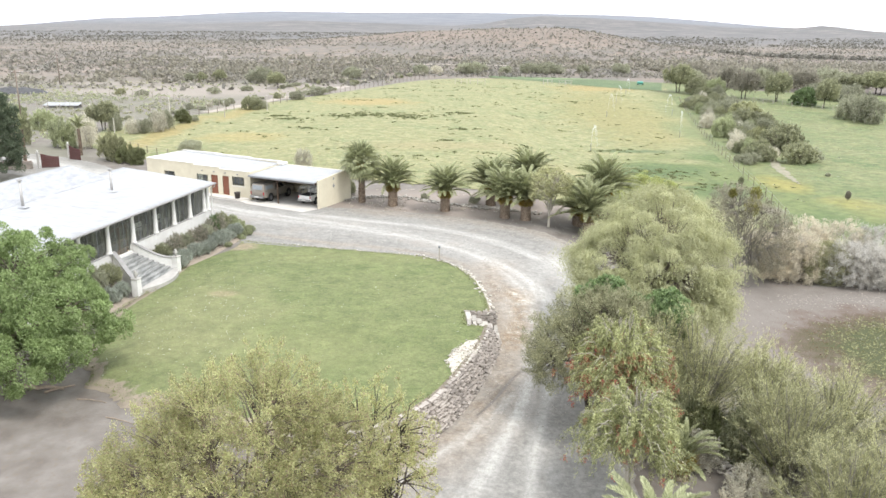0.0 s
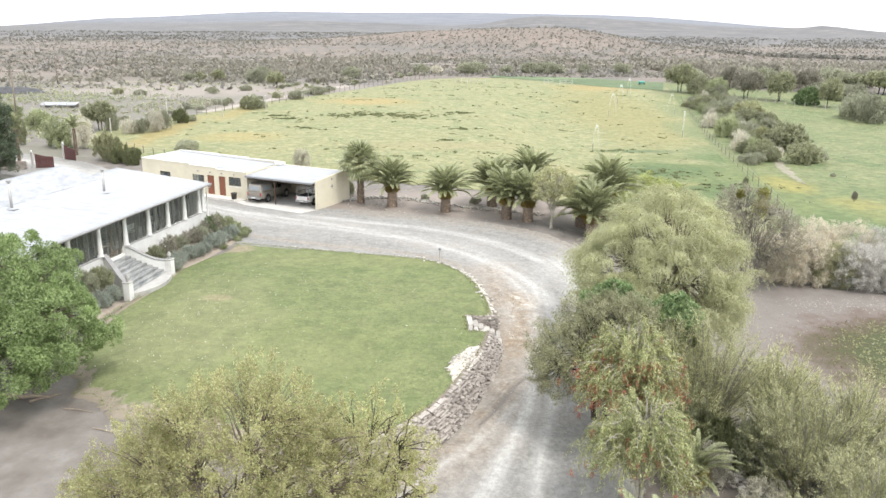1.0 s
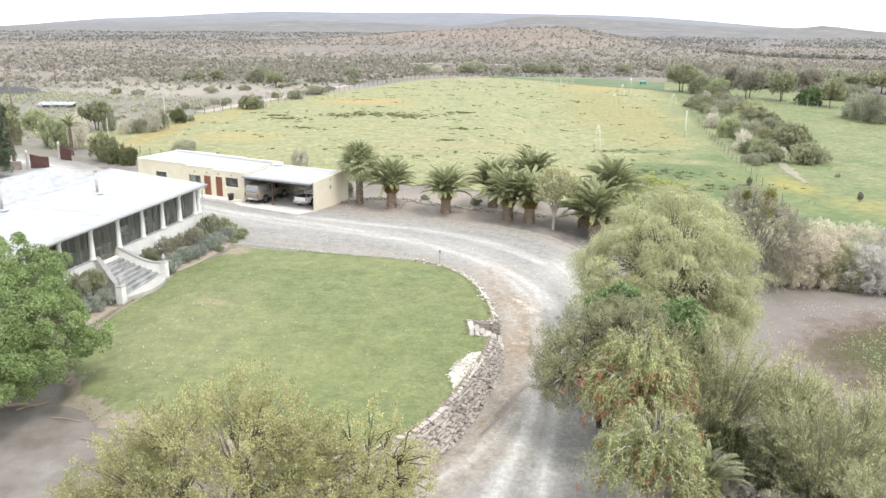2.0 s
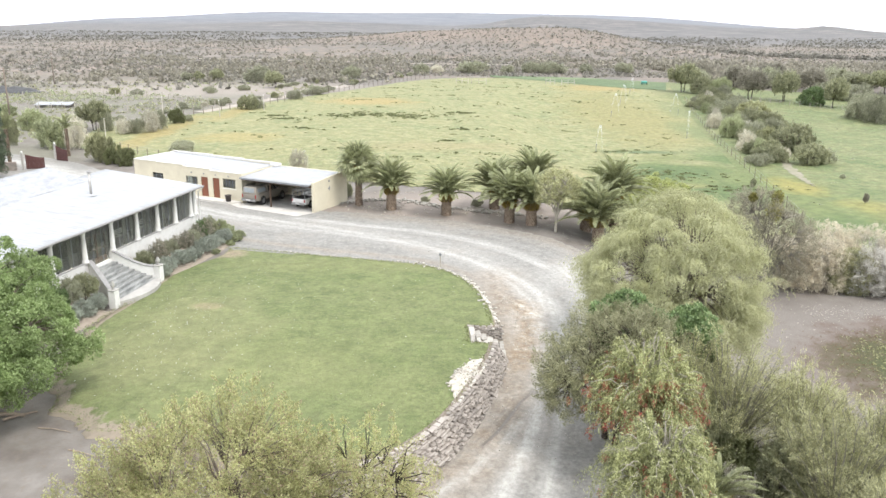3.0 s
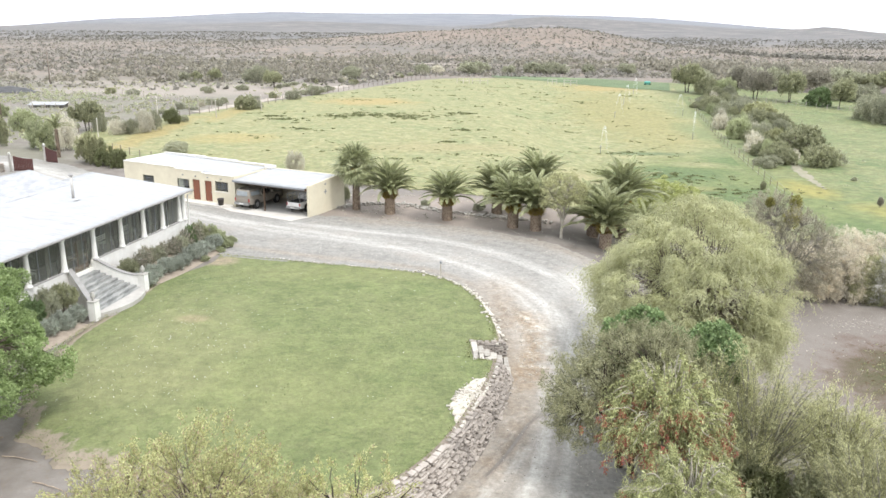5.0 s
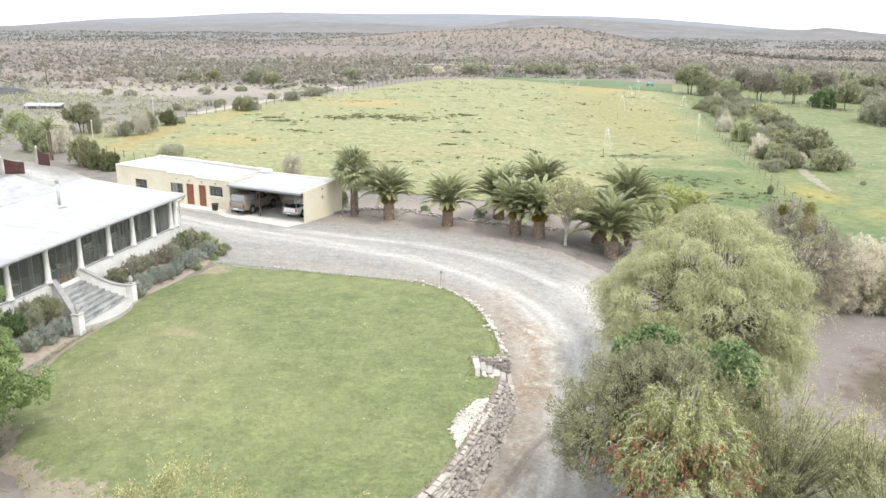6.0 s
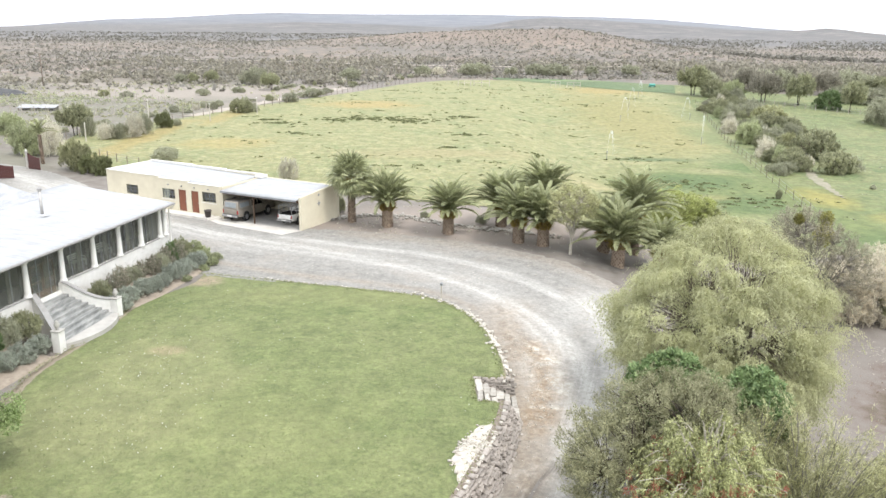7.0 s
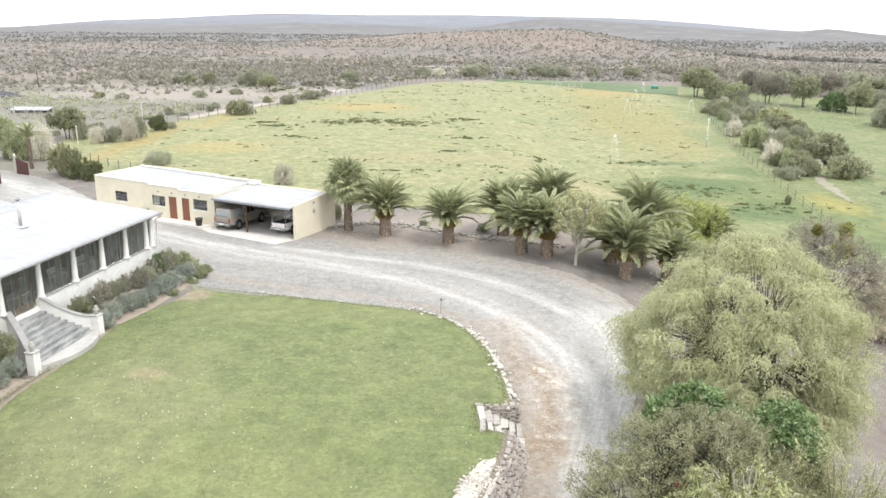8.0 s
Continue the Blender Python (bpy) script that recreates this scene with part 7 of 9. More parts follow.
# dark belt of river trees at the foot of the hills
p = np.stack([rng.uniform(190, 520, 1900), rng.uniform(0, 1, 1900)], 1)
p[:, 1] = 520 + 60 * p[:, 1] + 25 * np.sin(p[:, 0] / 60)
p = p[fbm(p[:, 0], p[:, 1], 45, 7) > 0.0]
w = rng.uniform(2.4, 5.0, len(p))
scatter("scrub", "dark belt of river trees below the hills", p, w, w * 0.7, LEAF_PLAIN, 12, 316)
# mixed low growth on the river flat
for lm, seed in ((LEAF_GREY, 1), (LEAF_FRESH, 2), (LEAF_BROWN, 3)):
    p = np.stack([rng.uniform(-140, -36, 2600), rng.uniform(132, 268, 2600)], 1)
    p = p[(p[:, 0] < np.interp(p[:, 1], [130, 166, 197, 232], [-62, -58, -50, -33]) - 3) & (fbm(p[:, 0], p[:, 1], 16, seed) > 0.0) & (rng.random(len(p)) < np.interp(p[:, 1], [215, 235], [1, 0.3]))]
    w = rng.uniform(0.4, 1.7, len(p))
    scatter("scrub", ("grey scrub on the river flat", "greenish growth on the river flat", "brown scrub on the river flat")[seed - 1], p, w, w * 0.5, lm, 14, 320 + seed, leaf_k=0.35)
# tufts in the pasture
q = []
for k in range(300):
    cx, cy = rng.uniform(-48, 74), rng.uniform(102, 286)
    q.append(np.stack([rng.normal(cx, rng.uniform(0.4, 2.4), 9), rng.normal(cy, rng.uniform(0.3, 1.2), 9)], 1)[:rng.integers(2, 10)])
p = np.concatenate(q)
lf, rt = np.interp(p[:, 1], [100, 130, 166, 197, 232, 290], [-18, -48, -48, -40, -24, 2]), np.interp(p[:, 1], [95, 290], [36, 76])
p = p[(p[:, 0] > lf) & (p[:, 0] < rt)]
w = rng.uniform(0.35, 1.2, len(p))
scatter("grass_tufts", "dark green tufts standing in the pasture", p, w, w * 0.22, LEAF_TUFT, 18, 311, "grass", 0.34)
q = []
for cx, cy, sx, sy, n in ((-21, 174.5, 2.5, 1.0, 40), (-14, 177, 4, 2.2, 110), (-6, 174, 2.5, 2.0, 70), (-30, 167, 2.5, 1.0, 36), (-34, 173, 1.6, 0.8, 20), (-25, 153, 1.8, 0.7, 16), (4.8, 182, 1.6, 0.8, 26), (5.5, 153, 1.8, 0.6, 20), (2.3, 138, 1.4, 0.5, 14),
                          (-15, 128, 5, 1.2, 14), (12, 136, 4, 1.0, 10), (27, 128, 4, 2.0, 16), (-6, 121, 2, 0.5, 10), (34, 124, 6, 3.0, 60), (42, 112, 5, 2.5, 50), (34, 147, 4, 1.5, 24)):
    q.append(np.stack([rng.normal(cx, sx, n), rng.normal(cy, sy, n)], 1))
q = np.concatenate(q)
w = rng.uniform(0.6, 1.5, len(q))
scatter("grass_tufts", "patches of dark green weeds in the pasture", q, w, w * 0.16, LEAF_TUFT, 22, 312, "grass", 0.42)
p = np.stack([rng.uniform(36, 130, 900), rng.uniform(78, 230, 900)], 1)
p = p[(p[:, 0] > np.interp(p[:, 1], [92, 286], [36, 84])) & (fbm(p[:, 0], p[:, 1], 14, 6) > 0.0)]
w = rng.uniform(0.4, 1.2, len(p))
scatter("grass_tufts", "rough tufts in the meadow", p, w, w * 0.2, LEAF_GREY, 12, 313, "grass", 0.3)

# ---- stone work ----


def stone_mesh(name, size, seed, material):
    """A rough flat stone."""
    rng = np.random.default_rng(seed)
    bm = bmesh.new()
    add_box(bm, (0, 0, 0), size)
    bmesh.ops.bevel(bm, geom=bm.edges[:], offset=min(size) * 0.22, segments=1, affect="EDGES")
    for v in bm.verts:
        v.co += Vector(rng.normal(0, 0.09, 3) * np.array(size) * 0.6)
    me = bpy.data.meshes.new(name)
    bm.to_mesh(me)
    bm.free()
    me.materials.append(material)
    return me


STONES = [stone_mesh("stone", (0.46, 0.30, 0.12), 1, STONE), stone_mesh("stone", (0.36, 0.30, 0.10), 2, STONE), stone_mesh("stone", (0.56, 0.32, 0.13), 3, STONE),
          stone_mesh("stone", (0.30, 0.28, 0.14), 4, STONE)]
PALES = [stone_mesh("stone", (0.42, 0.30, 0.22), 5, PALESTONE), stone_mesh("stone", (0.34, 0.28, 0.18), 6, PALESTONE), stone_mesh("stone", (0.55, 0.34, 0.18), 7, PALESTONE)]
SLABS = [stone_mesh("slab", (0.34, 1.25, 0.15), 8, SLABSTONE), stone_mesh("slab", (0.30, 1.1, 0.16), 9, SLABSTONE), stone_mesh("slab", (0.36, 0.9, 0.15), 10, SLABSTONE)]


def lay(meshes, x, y, zz, yaw, rng, parent, name="stone", k=1.0, tilt=0.08):
    ob = new(name, meshes[rng.integers(len(meshes))])
    ob.parent = parent
    ob.matrix_basis = Matrix.Translation((x, y, zz)) @ Matrix.Rotation(yaw + rng.normal(0, 0.08), 4, "Z") @ Matrix.Rotation(rng.normal(0, tilt), 4, "X") @ \
        Matrix.Diagonal((k * rng.uniform(0.8, 1.15), k * rng.uniform(0.85, 1.1), k * rng.uniform(0.8, 1.2), 1))
    return ob


rng = np.random.default_rng(9)
WALL = along([(3.6, 49.1), (3.45, 48.2), (3.0, 46.2), (2.0, 43.3), (0.75, 40), (-0.4, 37.9), (-2.0, 35.9), (-4.5, 34.5), (-7.5, 34.4)], 90)
seg = np.diff(WALL, axis=0)
dist = np.concatenate([[0], np.cumsum(np.linalg.norm(seg, axis=1))])


def on_wall(s):
    p = np.array([np.interp(s, dist, WALL[:, k]) for k in range(2)])
    q = np.array([np.interp(s + 0.1, dist, WALL[:, k]) - np.interp(s - 0.1, dist, WALL[:, k]) for k in range(2)])
    q /= np.linalg.norm(q) + 1e-9
    return p, math.atan2(q[1], q[0]), np.array((-q[1], q[0]))


# the earth bank behind the stones
rows = []
for s in np.linspace(0, dist[-1], 70):
    p, yaw, nr = on_wall(s)
    rows.append([(*(p - nr * 0.25), float(lawn_z(*p)) + 0.03), (*(p + nr * 0.02), float(lawn_z(*p)) + 0.03), (*(p + nr * 0.80), gz(*(p + nr * 0.9)) - 0.25)])
retaining = mesh_np("retaining_wall", np.array(rows).reshape(-1, 3), grid_faces(70, 3),
                    mat("packed_earth", (0.17, 0.14, 0.115), (0.24, 0.20, 0.165), 5, 0.95, 0.3), flat=False)
tagged(retaining, "dry-stacked flat stone retaining wall round the lawn", "wall", kind="structure")
laid, rest_v, rest_f, base_n = 0, [], [], 0
spots = []
for row in range(16):
    s = rng.uniform(0, 0.3)
    while s < dist[-1] - 0.1:
        p, yaw, nr = on_wall(s)
        top, low = float(lawn_z(*p)) + 0.06, gz(*(p + nr * 0.8))
        zz = top - 0.06 - row * 0.118
        if zz > low - 0.1:
            f = (top - zz) / max(top - low, 0.3)
            q = p + nr * (0.03 + 0.80 * f) + rng.normal(0, 0.03, 2)
            spots.append((s, q[0], q[1], zz + rng.normal(0, 0.015), yaw, row))
        s += rng.uniform(0.36, 0.56)
spots.sort(key=lambda a: a[0])
for s, x, y, zz, yaw, row in spots:
    pale = row == 0 and rng.random() < 0.4
    if laid < 300:
        lay(PALES if pale else STONES, x, y, zz, yaw, rng, retaining, k=0.6 if pale else 0.92)
        laid += 1
    else:
        me = STONES[rng.integers(4)]
        m = Matrix.Translation((x, y, zz)) @ Matrix.Rotation(yaw, 4, "Z") @ Matrix.Scale(rng.uniform(0.85, 1.1), 4)
        rest_v += [tuple(m @ v.co) for v in me.vertices]
        rest_f += [[base_n + i2 for i2 in p2.vertices] for p2 in me.polygons]
        base_n += len(me.vertices)
if rest_v:
    me = bpy.data.meshes.new("stones")
    me.from_pydata(rest_v, [], rest_f)
    tagged(part_mesh("stones", me, STONE, retaining), kind="stuff")
# steps up to the lawn through a notch in the wall
steps = tagged(empty("stone_steps", (3.1, 50.4, -0.6), "rough pale stone steps let into the wall", "steps"), kind="structure")
for k in range(6):
    x, zz = 4.25 - k * 0.38, gz(4.3, 50.4) + 0.12 + k * 0.19
    for j, y in enumerate((49.65, 50.95)):
        ob = lay(SLABS, x - 3.1, y - 50.4, zz + 0.6, 0.0, rng, steps, "slab", 1.0, 0.03)
    part("riser", box((x - 3.1 - 0.06, 0.05, (gz(4.3, 50.4) - 0.3 + zz - 0.08) / 2 + 0.6), (0.30, 2.75, zz - 0.08 - gz(4.3, 50.4) + 0.3)), STONE, steps)
for row in range(11):
    for k in range(5):
        zz = 0.45 - row * 0.115
        if zz > gz(4, 51.6) - 0.1:
            lay(STONES, 2.2 + k * 0.42 + 0.2 * (row % 2) - 3.1 + 0.1, 51.93 - 50.4, zz + 0.6, 0.0, rng, steps, "stone")
# a low row of pale stones edges the lawn towards the yard
edging = tagged(empty("stone_edging", (0, 60, 0), "low row of pale stones along the lawn", "edging"), kind="structure")
line = along([(3.95, 51.9), (3.95, 54), (3.75, 56.5), (2.9, 61.1), (1.35, 63.9), (-0.6, 66.0), (-3.2, 67.2), (-8, 68.75), (-14, 70.5)], 120)
for k, (x, y) in enumerate(line):
    n2 = 2 if y < 60 else 1
    for j in range(n2):
        if rng.random() < (0.95 if y < 64 else 0.42):
            a = math.atan2(*(line[min(k + 1, 119)] - line[max(k - 1, 0)])[::-1])
            zz = max(gz(x, y), float(lawn_z(x, y)) - 0.22) + 0.04 - 0.2 * j
            lay(PALES, x + rng.normal(0, 0.1) + 0.12 * j, y + rng.normal(0, 0.08) - 60, zz, a, rng, edging, k=np.interp(y, [50, 64, 70], [0.85, 0.65, 0.35]))
# bare limy patch at the lawn's rim
rimp = along([(0.35, 43.4), (1.0, 44.9), (1.7, 46.4), (2.7, 47.5), (3.1, 47.3), (2.75, 45.5), (2.05, 43.6), (1.2, 41.5), (0.7, 40.3), (0.65, 41.8), (0.35, 43.4)], 60)
c0 = np.array((1.7, 44.6))
rimp = c0 + (rimp - c0) * (0.86, 0.92) + (0.16, -0.05)
c0 = c0 + (0.16, -0.05)
th = np.linspace(0, 2 * math.pi, 90, endpoint=False)
ra = np.arctan2(rimp[:-1, 1] - c0[1], rimp[:-1, 0] - c0[0])
o = np.argsort(ra)
reach = np.interp(th, ra[o], np.linalg.norm(rimp[:-1] - c0, axis=1)[o], period=2 * math.pi) * (1 + 0.16 * fbm(np.cos(th) * 3, np.sin(th) * 3, 0.5, 4) + rng.normal(0, 0.05, 90))
f = np.linspace(0.08, 1.0, 12)[:, None]
PX, PY = c0[0] + f * reach * np.cos(th), c0[1] + f * reach * np.sin(th)
PZ = lawn_z(PX, PY) + np.where(f > 0.97, -0.02, 0.02 + 0.05 * np.abs(fbm(PX * 4, PY * 4, 0.9, 6)) * (1 - f))
i, j = np.meshgrid(np.arange(11), np.arange(90), indexing="ij")
F = np.stack([i * 90 + j, i * 90 + (j + 1) % 90, (i + 1) * 90 + (j + 1) % 90, (i + 1) * 90 + j], -1).reshape(-1, 4)
LIME = mat("limy_rubble", (0.56, 0.53, 0.475), (0.36, 0.32, 0.265), 3.5, 0.95, 0.5, stain=(0.38, 0.33, 0.26), stain_scale=2.0, world_space=True)
bare = mesh_np("bare_patch", np.stack([PX, PY, PZ], -1).reshape(-1, 3), F, LIME, flat=False)
if bare.data.polygons[300].normal.z < 0:
    bare.data.flip_normals()
tagged(bare, "white limy rubble at the lawn's rim", "ground", kind="structure")


def rubble(name, label, P, Z, size, material, seed):
    """Loose small stones, too many to count, in one mesh."""
    rg = np.random.default_rng(seed)
    cube = np.array([(x, y, z2) for x in (-1, 1) for y in (-1, 1) for z2 in (-1, 1)], float) * 0.5
    quads = np.array(((0, 1, 3, 2), (4, 6, 7, 5), (0, 4, 5, 1), (2, 3, 7, 6), (0, 2, 6, 4), (1, 5, 7, 3)))
    n = len(P)
    sz = (rg.uniform(*size, n)[:, None] * rg.uniform((0.8, 0.5, 0.35), (1.5, 1.0, 0.7), (n, 3)))[:, None]
    v = cube[None] * sz + rg.normal(0, 0.13, (n, 8, 3)) * sz
    a = rg.uniform(0, 6.28, n)
    x = v[..., 0] * np.cos(a)[:, None] - v[..., 1] * np.sin(a)[:, None]
    y = v[..., 0] * np.sin(a)[:, None] + v[..., 1] * np.cos(a)[:, None]
    v = np.stack([x + P[:, 0, None], y + P[:, 1, None], v[..., 2] + (Z + sz[:, 0, 2] * 0.3)[:, None]], -1)
    return tagged(mesh_np(name, v.reshape(-1, 3), (quads[None] + 8 * np.arange(n)[:, None, None]).reshape(-1, 4), material), label, "stones", kind="stuff")


u, q = rng.random(210) ** 0.5 * 1.12, rng.integers(0, 90, 210)
P = np.stack([c0[0] + u * reach[q] * np.cos(th[q]), c0[1] + u * reach[q] * np.sin(th[q])], 1)
rubble("rubble", "loose white lime rubble on the lawn's rim", P, lawn_z(P[:, 0], P[:, 1]) + 0.02, (0.04, 0.14), LIME, 21)
q = along([(3.9, 52.2), (3.95, 54), (3.75, 56.5), (3.0, 60.6), (1.6, 63.6), (-0.4, 65.9), (-3.2, 67.2)], 300)
P = np.concatenate([q[rng.integers(0, 210, 230)], q[rng.integers(180, 300, 50)]])
P = P + rng.normal(0, 0.22, P.shape) + (0.12, 0.05)
rubble("rubble", "pale loose stones strewn along the lawn's edge", P, np.maximum(land(P[:, 0], P[:, 1]) + 0.05, np.where(P[:, 0] < np.interp(P[:, 1], [52, 56.5, 61, 64, 66], [3.8, 3.6, 2.7, 1.1, -0.8]), lawn_z(P[:, 0], P[:, 1]), -9)), (0.07, 0.26), PALESTONE, 22)
P = np.concatenate([along([(5.0, 59.5), (5.6, 56), (6.0, 52.5), (5.3, 49.5)], 200)[rng.integers(0, 200, 260)] + rng.normal(0, 0.55, (260, 2)),
                    np.stack([rng.uniform(2, 8.5, 240), rng.uniform(38, 50, 240)], 1), np.stack([rng.uniform(-14, 13, 500), rng.uniform(66, 84, 500)], 1)])
P = P[(P[:, 0] > np.interp(P[:, 1], [36, 40, 43.3, 46.2, 49, 56, 61, 64, 67, 71], [1.2, 2.2, 3.3, 4.2, 4.7, 4.5, 3.6, 2.2, -1.5, -13]))]
rubble("pebbles", "small pale pebbles loose on the drive", P, drive_z(P[:, 0], P[:, 1]) + 0.04, (0.02, 0.07), PALESTONE, 23)
# broken stones in the thicket
cairn = tagged(empty("stone_row", (14.6, 35.6, gz(14.6, 35.6)), "tumbled row of pale stones under the bushes", "stones"), kind="structure")
for k in range(70):
    t = rng.random()
    x, y = 14.7 + rng.normal(0, 0.3), 37.2 - t * 5.0 + rng.normal(0, 0.2)
    lay(PALES if rng.random() < 0.4 else STONES, x - 14.6, y - 35.6, gz(x, y) - gz(14.6, 35.6) + 0.08 + 0.15 * rng.random(), rng.uniform(0, 6), rng, cairn, k=rng.uniform(0.45, 0.95))

# ---- flower beds before the house ----
K_LAV = (LEAF_LAV, PALEBARK, "bush", 180, 50, (0.12, 0.03), 0.22)
K_LIME = (LEAF_FRESH, BARK, "bush", 150, 50, (0.11, 0.03), 0.3)
LABELS[LEAF_LAV.name] = "rounded grey-green lavender bush in the flower bed"


def bed(kd, s, d, w, hgt, k):
    p = HS.at(s, d)
    return bush(kd, p.x, p.y, w, hgt, k, LABELS[kd[0].name] if kd[0] is LEAF_LAV else "leafy flower-bed shrub by the house wall", "flower bed shrubs", 0.1 + 0.65 * float(smooth(-3.3, -0.8, d)))


K_ROSE = (LEAF_ROSE, BARK, "bush", 120, 40, (0.10, 0.055), 0.30)
for k in range(9):
    bed(K_LAV, 9.5 - k * 1.2 + rng.normal(0, 0.15), -2.55 + rng.normal(0, 0.12), rng.uniform(1.5, 2.0), rng.uniform(0.9, 1.2), k)
for s, d, w, hgt in ((-1.9, -2.4, 1.5, 1.0), (-2.3, -1.5, 1.4, 1.1), (-2.6, -3.2, 1.1, 0.6), (-1.2, -3.5, 1.2, 0.6), (0.2, -3.6, 0.9, 0.45), (3.0, -3.7, 0.8, 0.4)):
    bed(K_LIME, s, d, w, hgt, int(abs(s) * 3))
for k in range(9):
    bed((K_GREY, K_ROSE, K_ROSE)[k % 3], 9.8 - k * 1.2 + rng.normal(0, 0.2), -1.25 + rng.normal(0, 0.15), rng.uniform(1.1, 1.6), rng.uniform(1.1, 1.6), k)
for s, d, w, hgt, kd in ((10.2, -1.5, 1.9, 1.4, K_OLIVE), (-0.4, -1.4, 1.6, 1.7, K_OLIVE), (0.6, -1.2, 1.5, 1.6, K_DEEP), (-1.0, -2.6, 1.3, 1.0, K_LAV), (-1.6, -3.0, 1.2, 0.7, K_GREEN),
                         (16.9, -1.2, 1.8, 1.6, K_OLIVE), (18.2, -1.1, 1.9, 1.7, K_GREY), (19.7, -1.1, 1.8, 1.6, K_DEEP), (17.7, -2.6, 1.5, 1.1, K_LAV), (18.9, -2.6, 1.6, 1.1, K_LAV),
                         (20.2, -2.5, 1.5, 1.05, K_LAV), (21.6, -2.2, 1.6, 1.1, K_LAV), (21.2, -1.1, 1.6, 1.5, K_DEEP)):
    bed(kd, s, d, w, hgt, int(s * 3) % 7)
# white blooms in the rose bed and daisies on the lawn
P = np.array([HS.at(rng.uniform(1.5, 10.5), -1.25 + rng.normal(0, 0.35), rng.uniform(1.7, 2.3)) for _ in range(150)])
v, f = leaves(P, rng.normal(0, 1, P.shape) + (0, 0, 1), 0.07, 0.07, rng)
tagged(mesh_np("rose_blooms", v, f, BLOSSOM), "small white blooms over the flower bed", "flowers", kind="stuff")
P = np.concatenate([np.stack([rng.normal(-16.0, 3.4, 330), rng.normal(52.5, 6.0, 330)], 1), np.stack([rng.uniform(-18, 2, 160), rng.uniform(40, 66, 160)], 1)])
P = P[(P[:, 0] > -20) & (P[:, 1] > 41)]
P3 = np.column_stack([P, lawn_z(P[:, 0], P[:, 1]) + 0.05])
v, f = leaves(P3, rng.normal(0, 0.6, P3.shape) + (0, 0, 0.2), 0.055, 0.05, rng)
tagged(mesh_np("daisies", v, f, BLOSSOM), "tiny white flowers scattered over the lawn", "flowers", kind="stuff")
# longer uncut grass at the lawn's rim
k = rng.integers(0, len(edge), 5000)
keep_in = 0.06 + np.abs(rng.normal(0, 0.22, 5000))
P = edge[k] - away[k] * keep_in[:, None] + rng.normal(0, 0.05, (5000, 2))
P3 = np.column_stack([P, lawn_z(P[:, 0], P[:, 1]) + 0.03])
v, f = leaves(P3, rng.normal(0, 0.5, P3.shape) + away[k] @ np.array(((0.5, 0, 0), (0, 0.5, 0))) + (0, 0, 0.35), 0.12, 0.045, rng, np.array((0, 0, 2.0)))
tagged(mesh_np("rim_grass", v, f, DRYBLADE), "longer uncut grass along the lawn's rim", "grass", kind="stuff")
# uneven blades on the lawn
P = np.stack([rng.uniform(-21, 4, 34000), rng.uniform(34.5, 71, 34000)], 1)
pc, ec = P - (-8, 54), edge - (-8, 54)
pa, ea = np.arctan2(pc[:, 1], pc[:, 0]), np.arctan2(ec[:, 1], ec[:, 0])
o = np.argsort(ea)
reach = np.interp(pa, ea[o], np.linalg.norm(ec, axis=1)[o], period=2 * math.pi)
P = P[np.linalg.norm(pc, axis=1) < reach - 0.05]
P3 = np.column_stack([P, lawn_z(P[:, 0], P[:, 1]) + 0.006])
v, f = leaves(P3, rng.normal(0, 1.0, P3.shape) * (1, 1, 0.08) + (0, 0, 0.1), 0.10, 0.045, rng, np.array((0, 0, 3.0)))
tagged(mesh_np("grass_blades", v, f, GRASSBLADE), "short uneven grass of the lawn", "grass", kind="stuff")

# ---- vehicles ----


def extrude(profile, w0, w1, z0, z1, bevel=0.05):
    """A side profile (x, z) drawn out across, narrowing from width w0 at z0 to w1 at z1."""
    bm = bmesh.new()
    sides = []
    for sg in (-1, 1):
        sides.append([bm.verts.new((x, sg * 0.5 * np.interp(z2, [z0, z1], [w0, w1]), z2)) for x, z2 in profile])
    bm.faces.new(sides[0]), bm.faces.new(sides[1][::-1])
    k = len(profile)
    for i2 in range(k):
        bm.faces.new((sides[0][i2], sides[0][(i2 + 1) % k], sides[1][(i2 + 1) % k], sides[1][i2]))
    bmesh.ops.recalc_face_normals(bm, faces=bm.faces[:])
    if bevel:
        bmesh.ops.bevel(bm, geom=bm.edges[:], offset=bevel, segments=2, profile=0.6, affect="EDGES")
    return bm


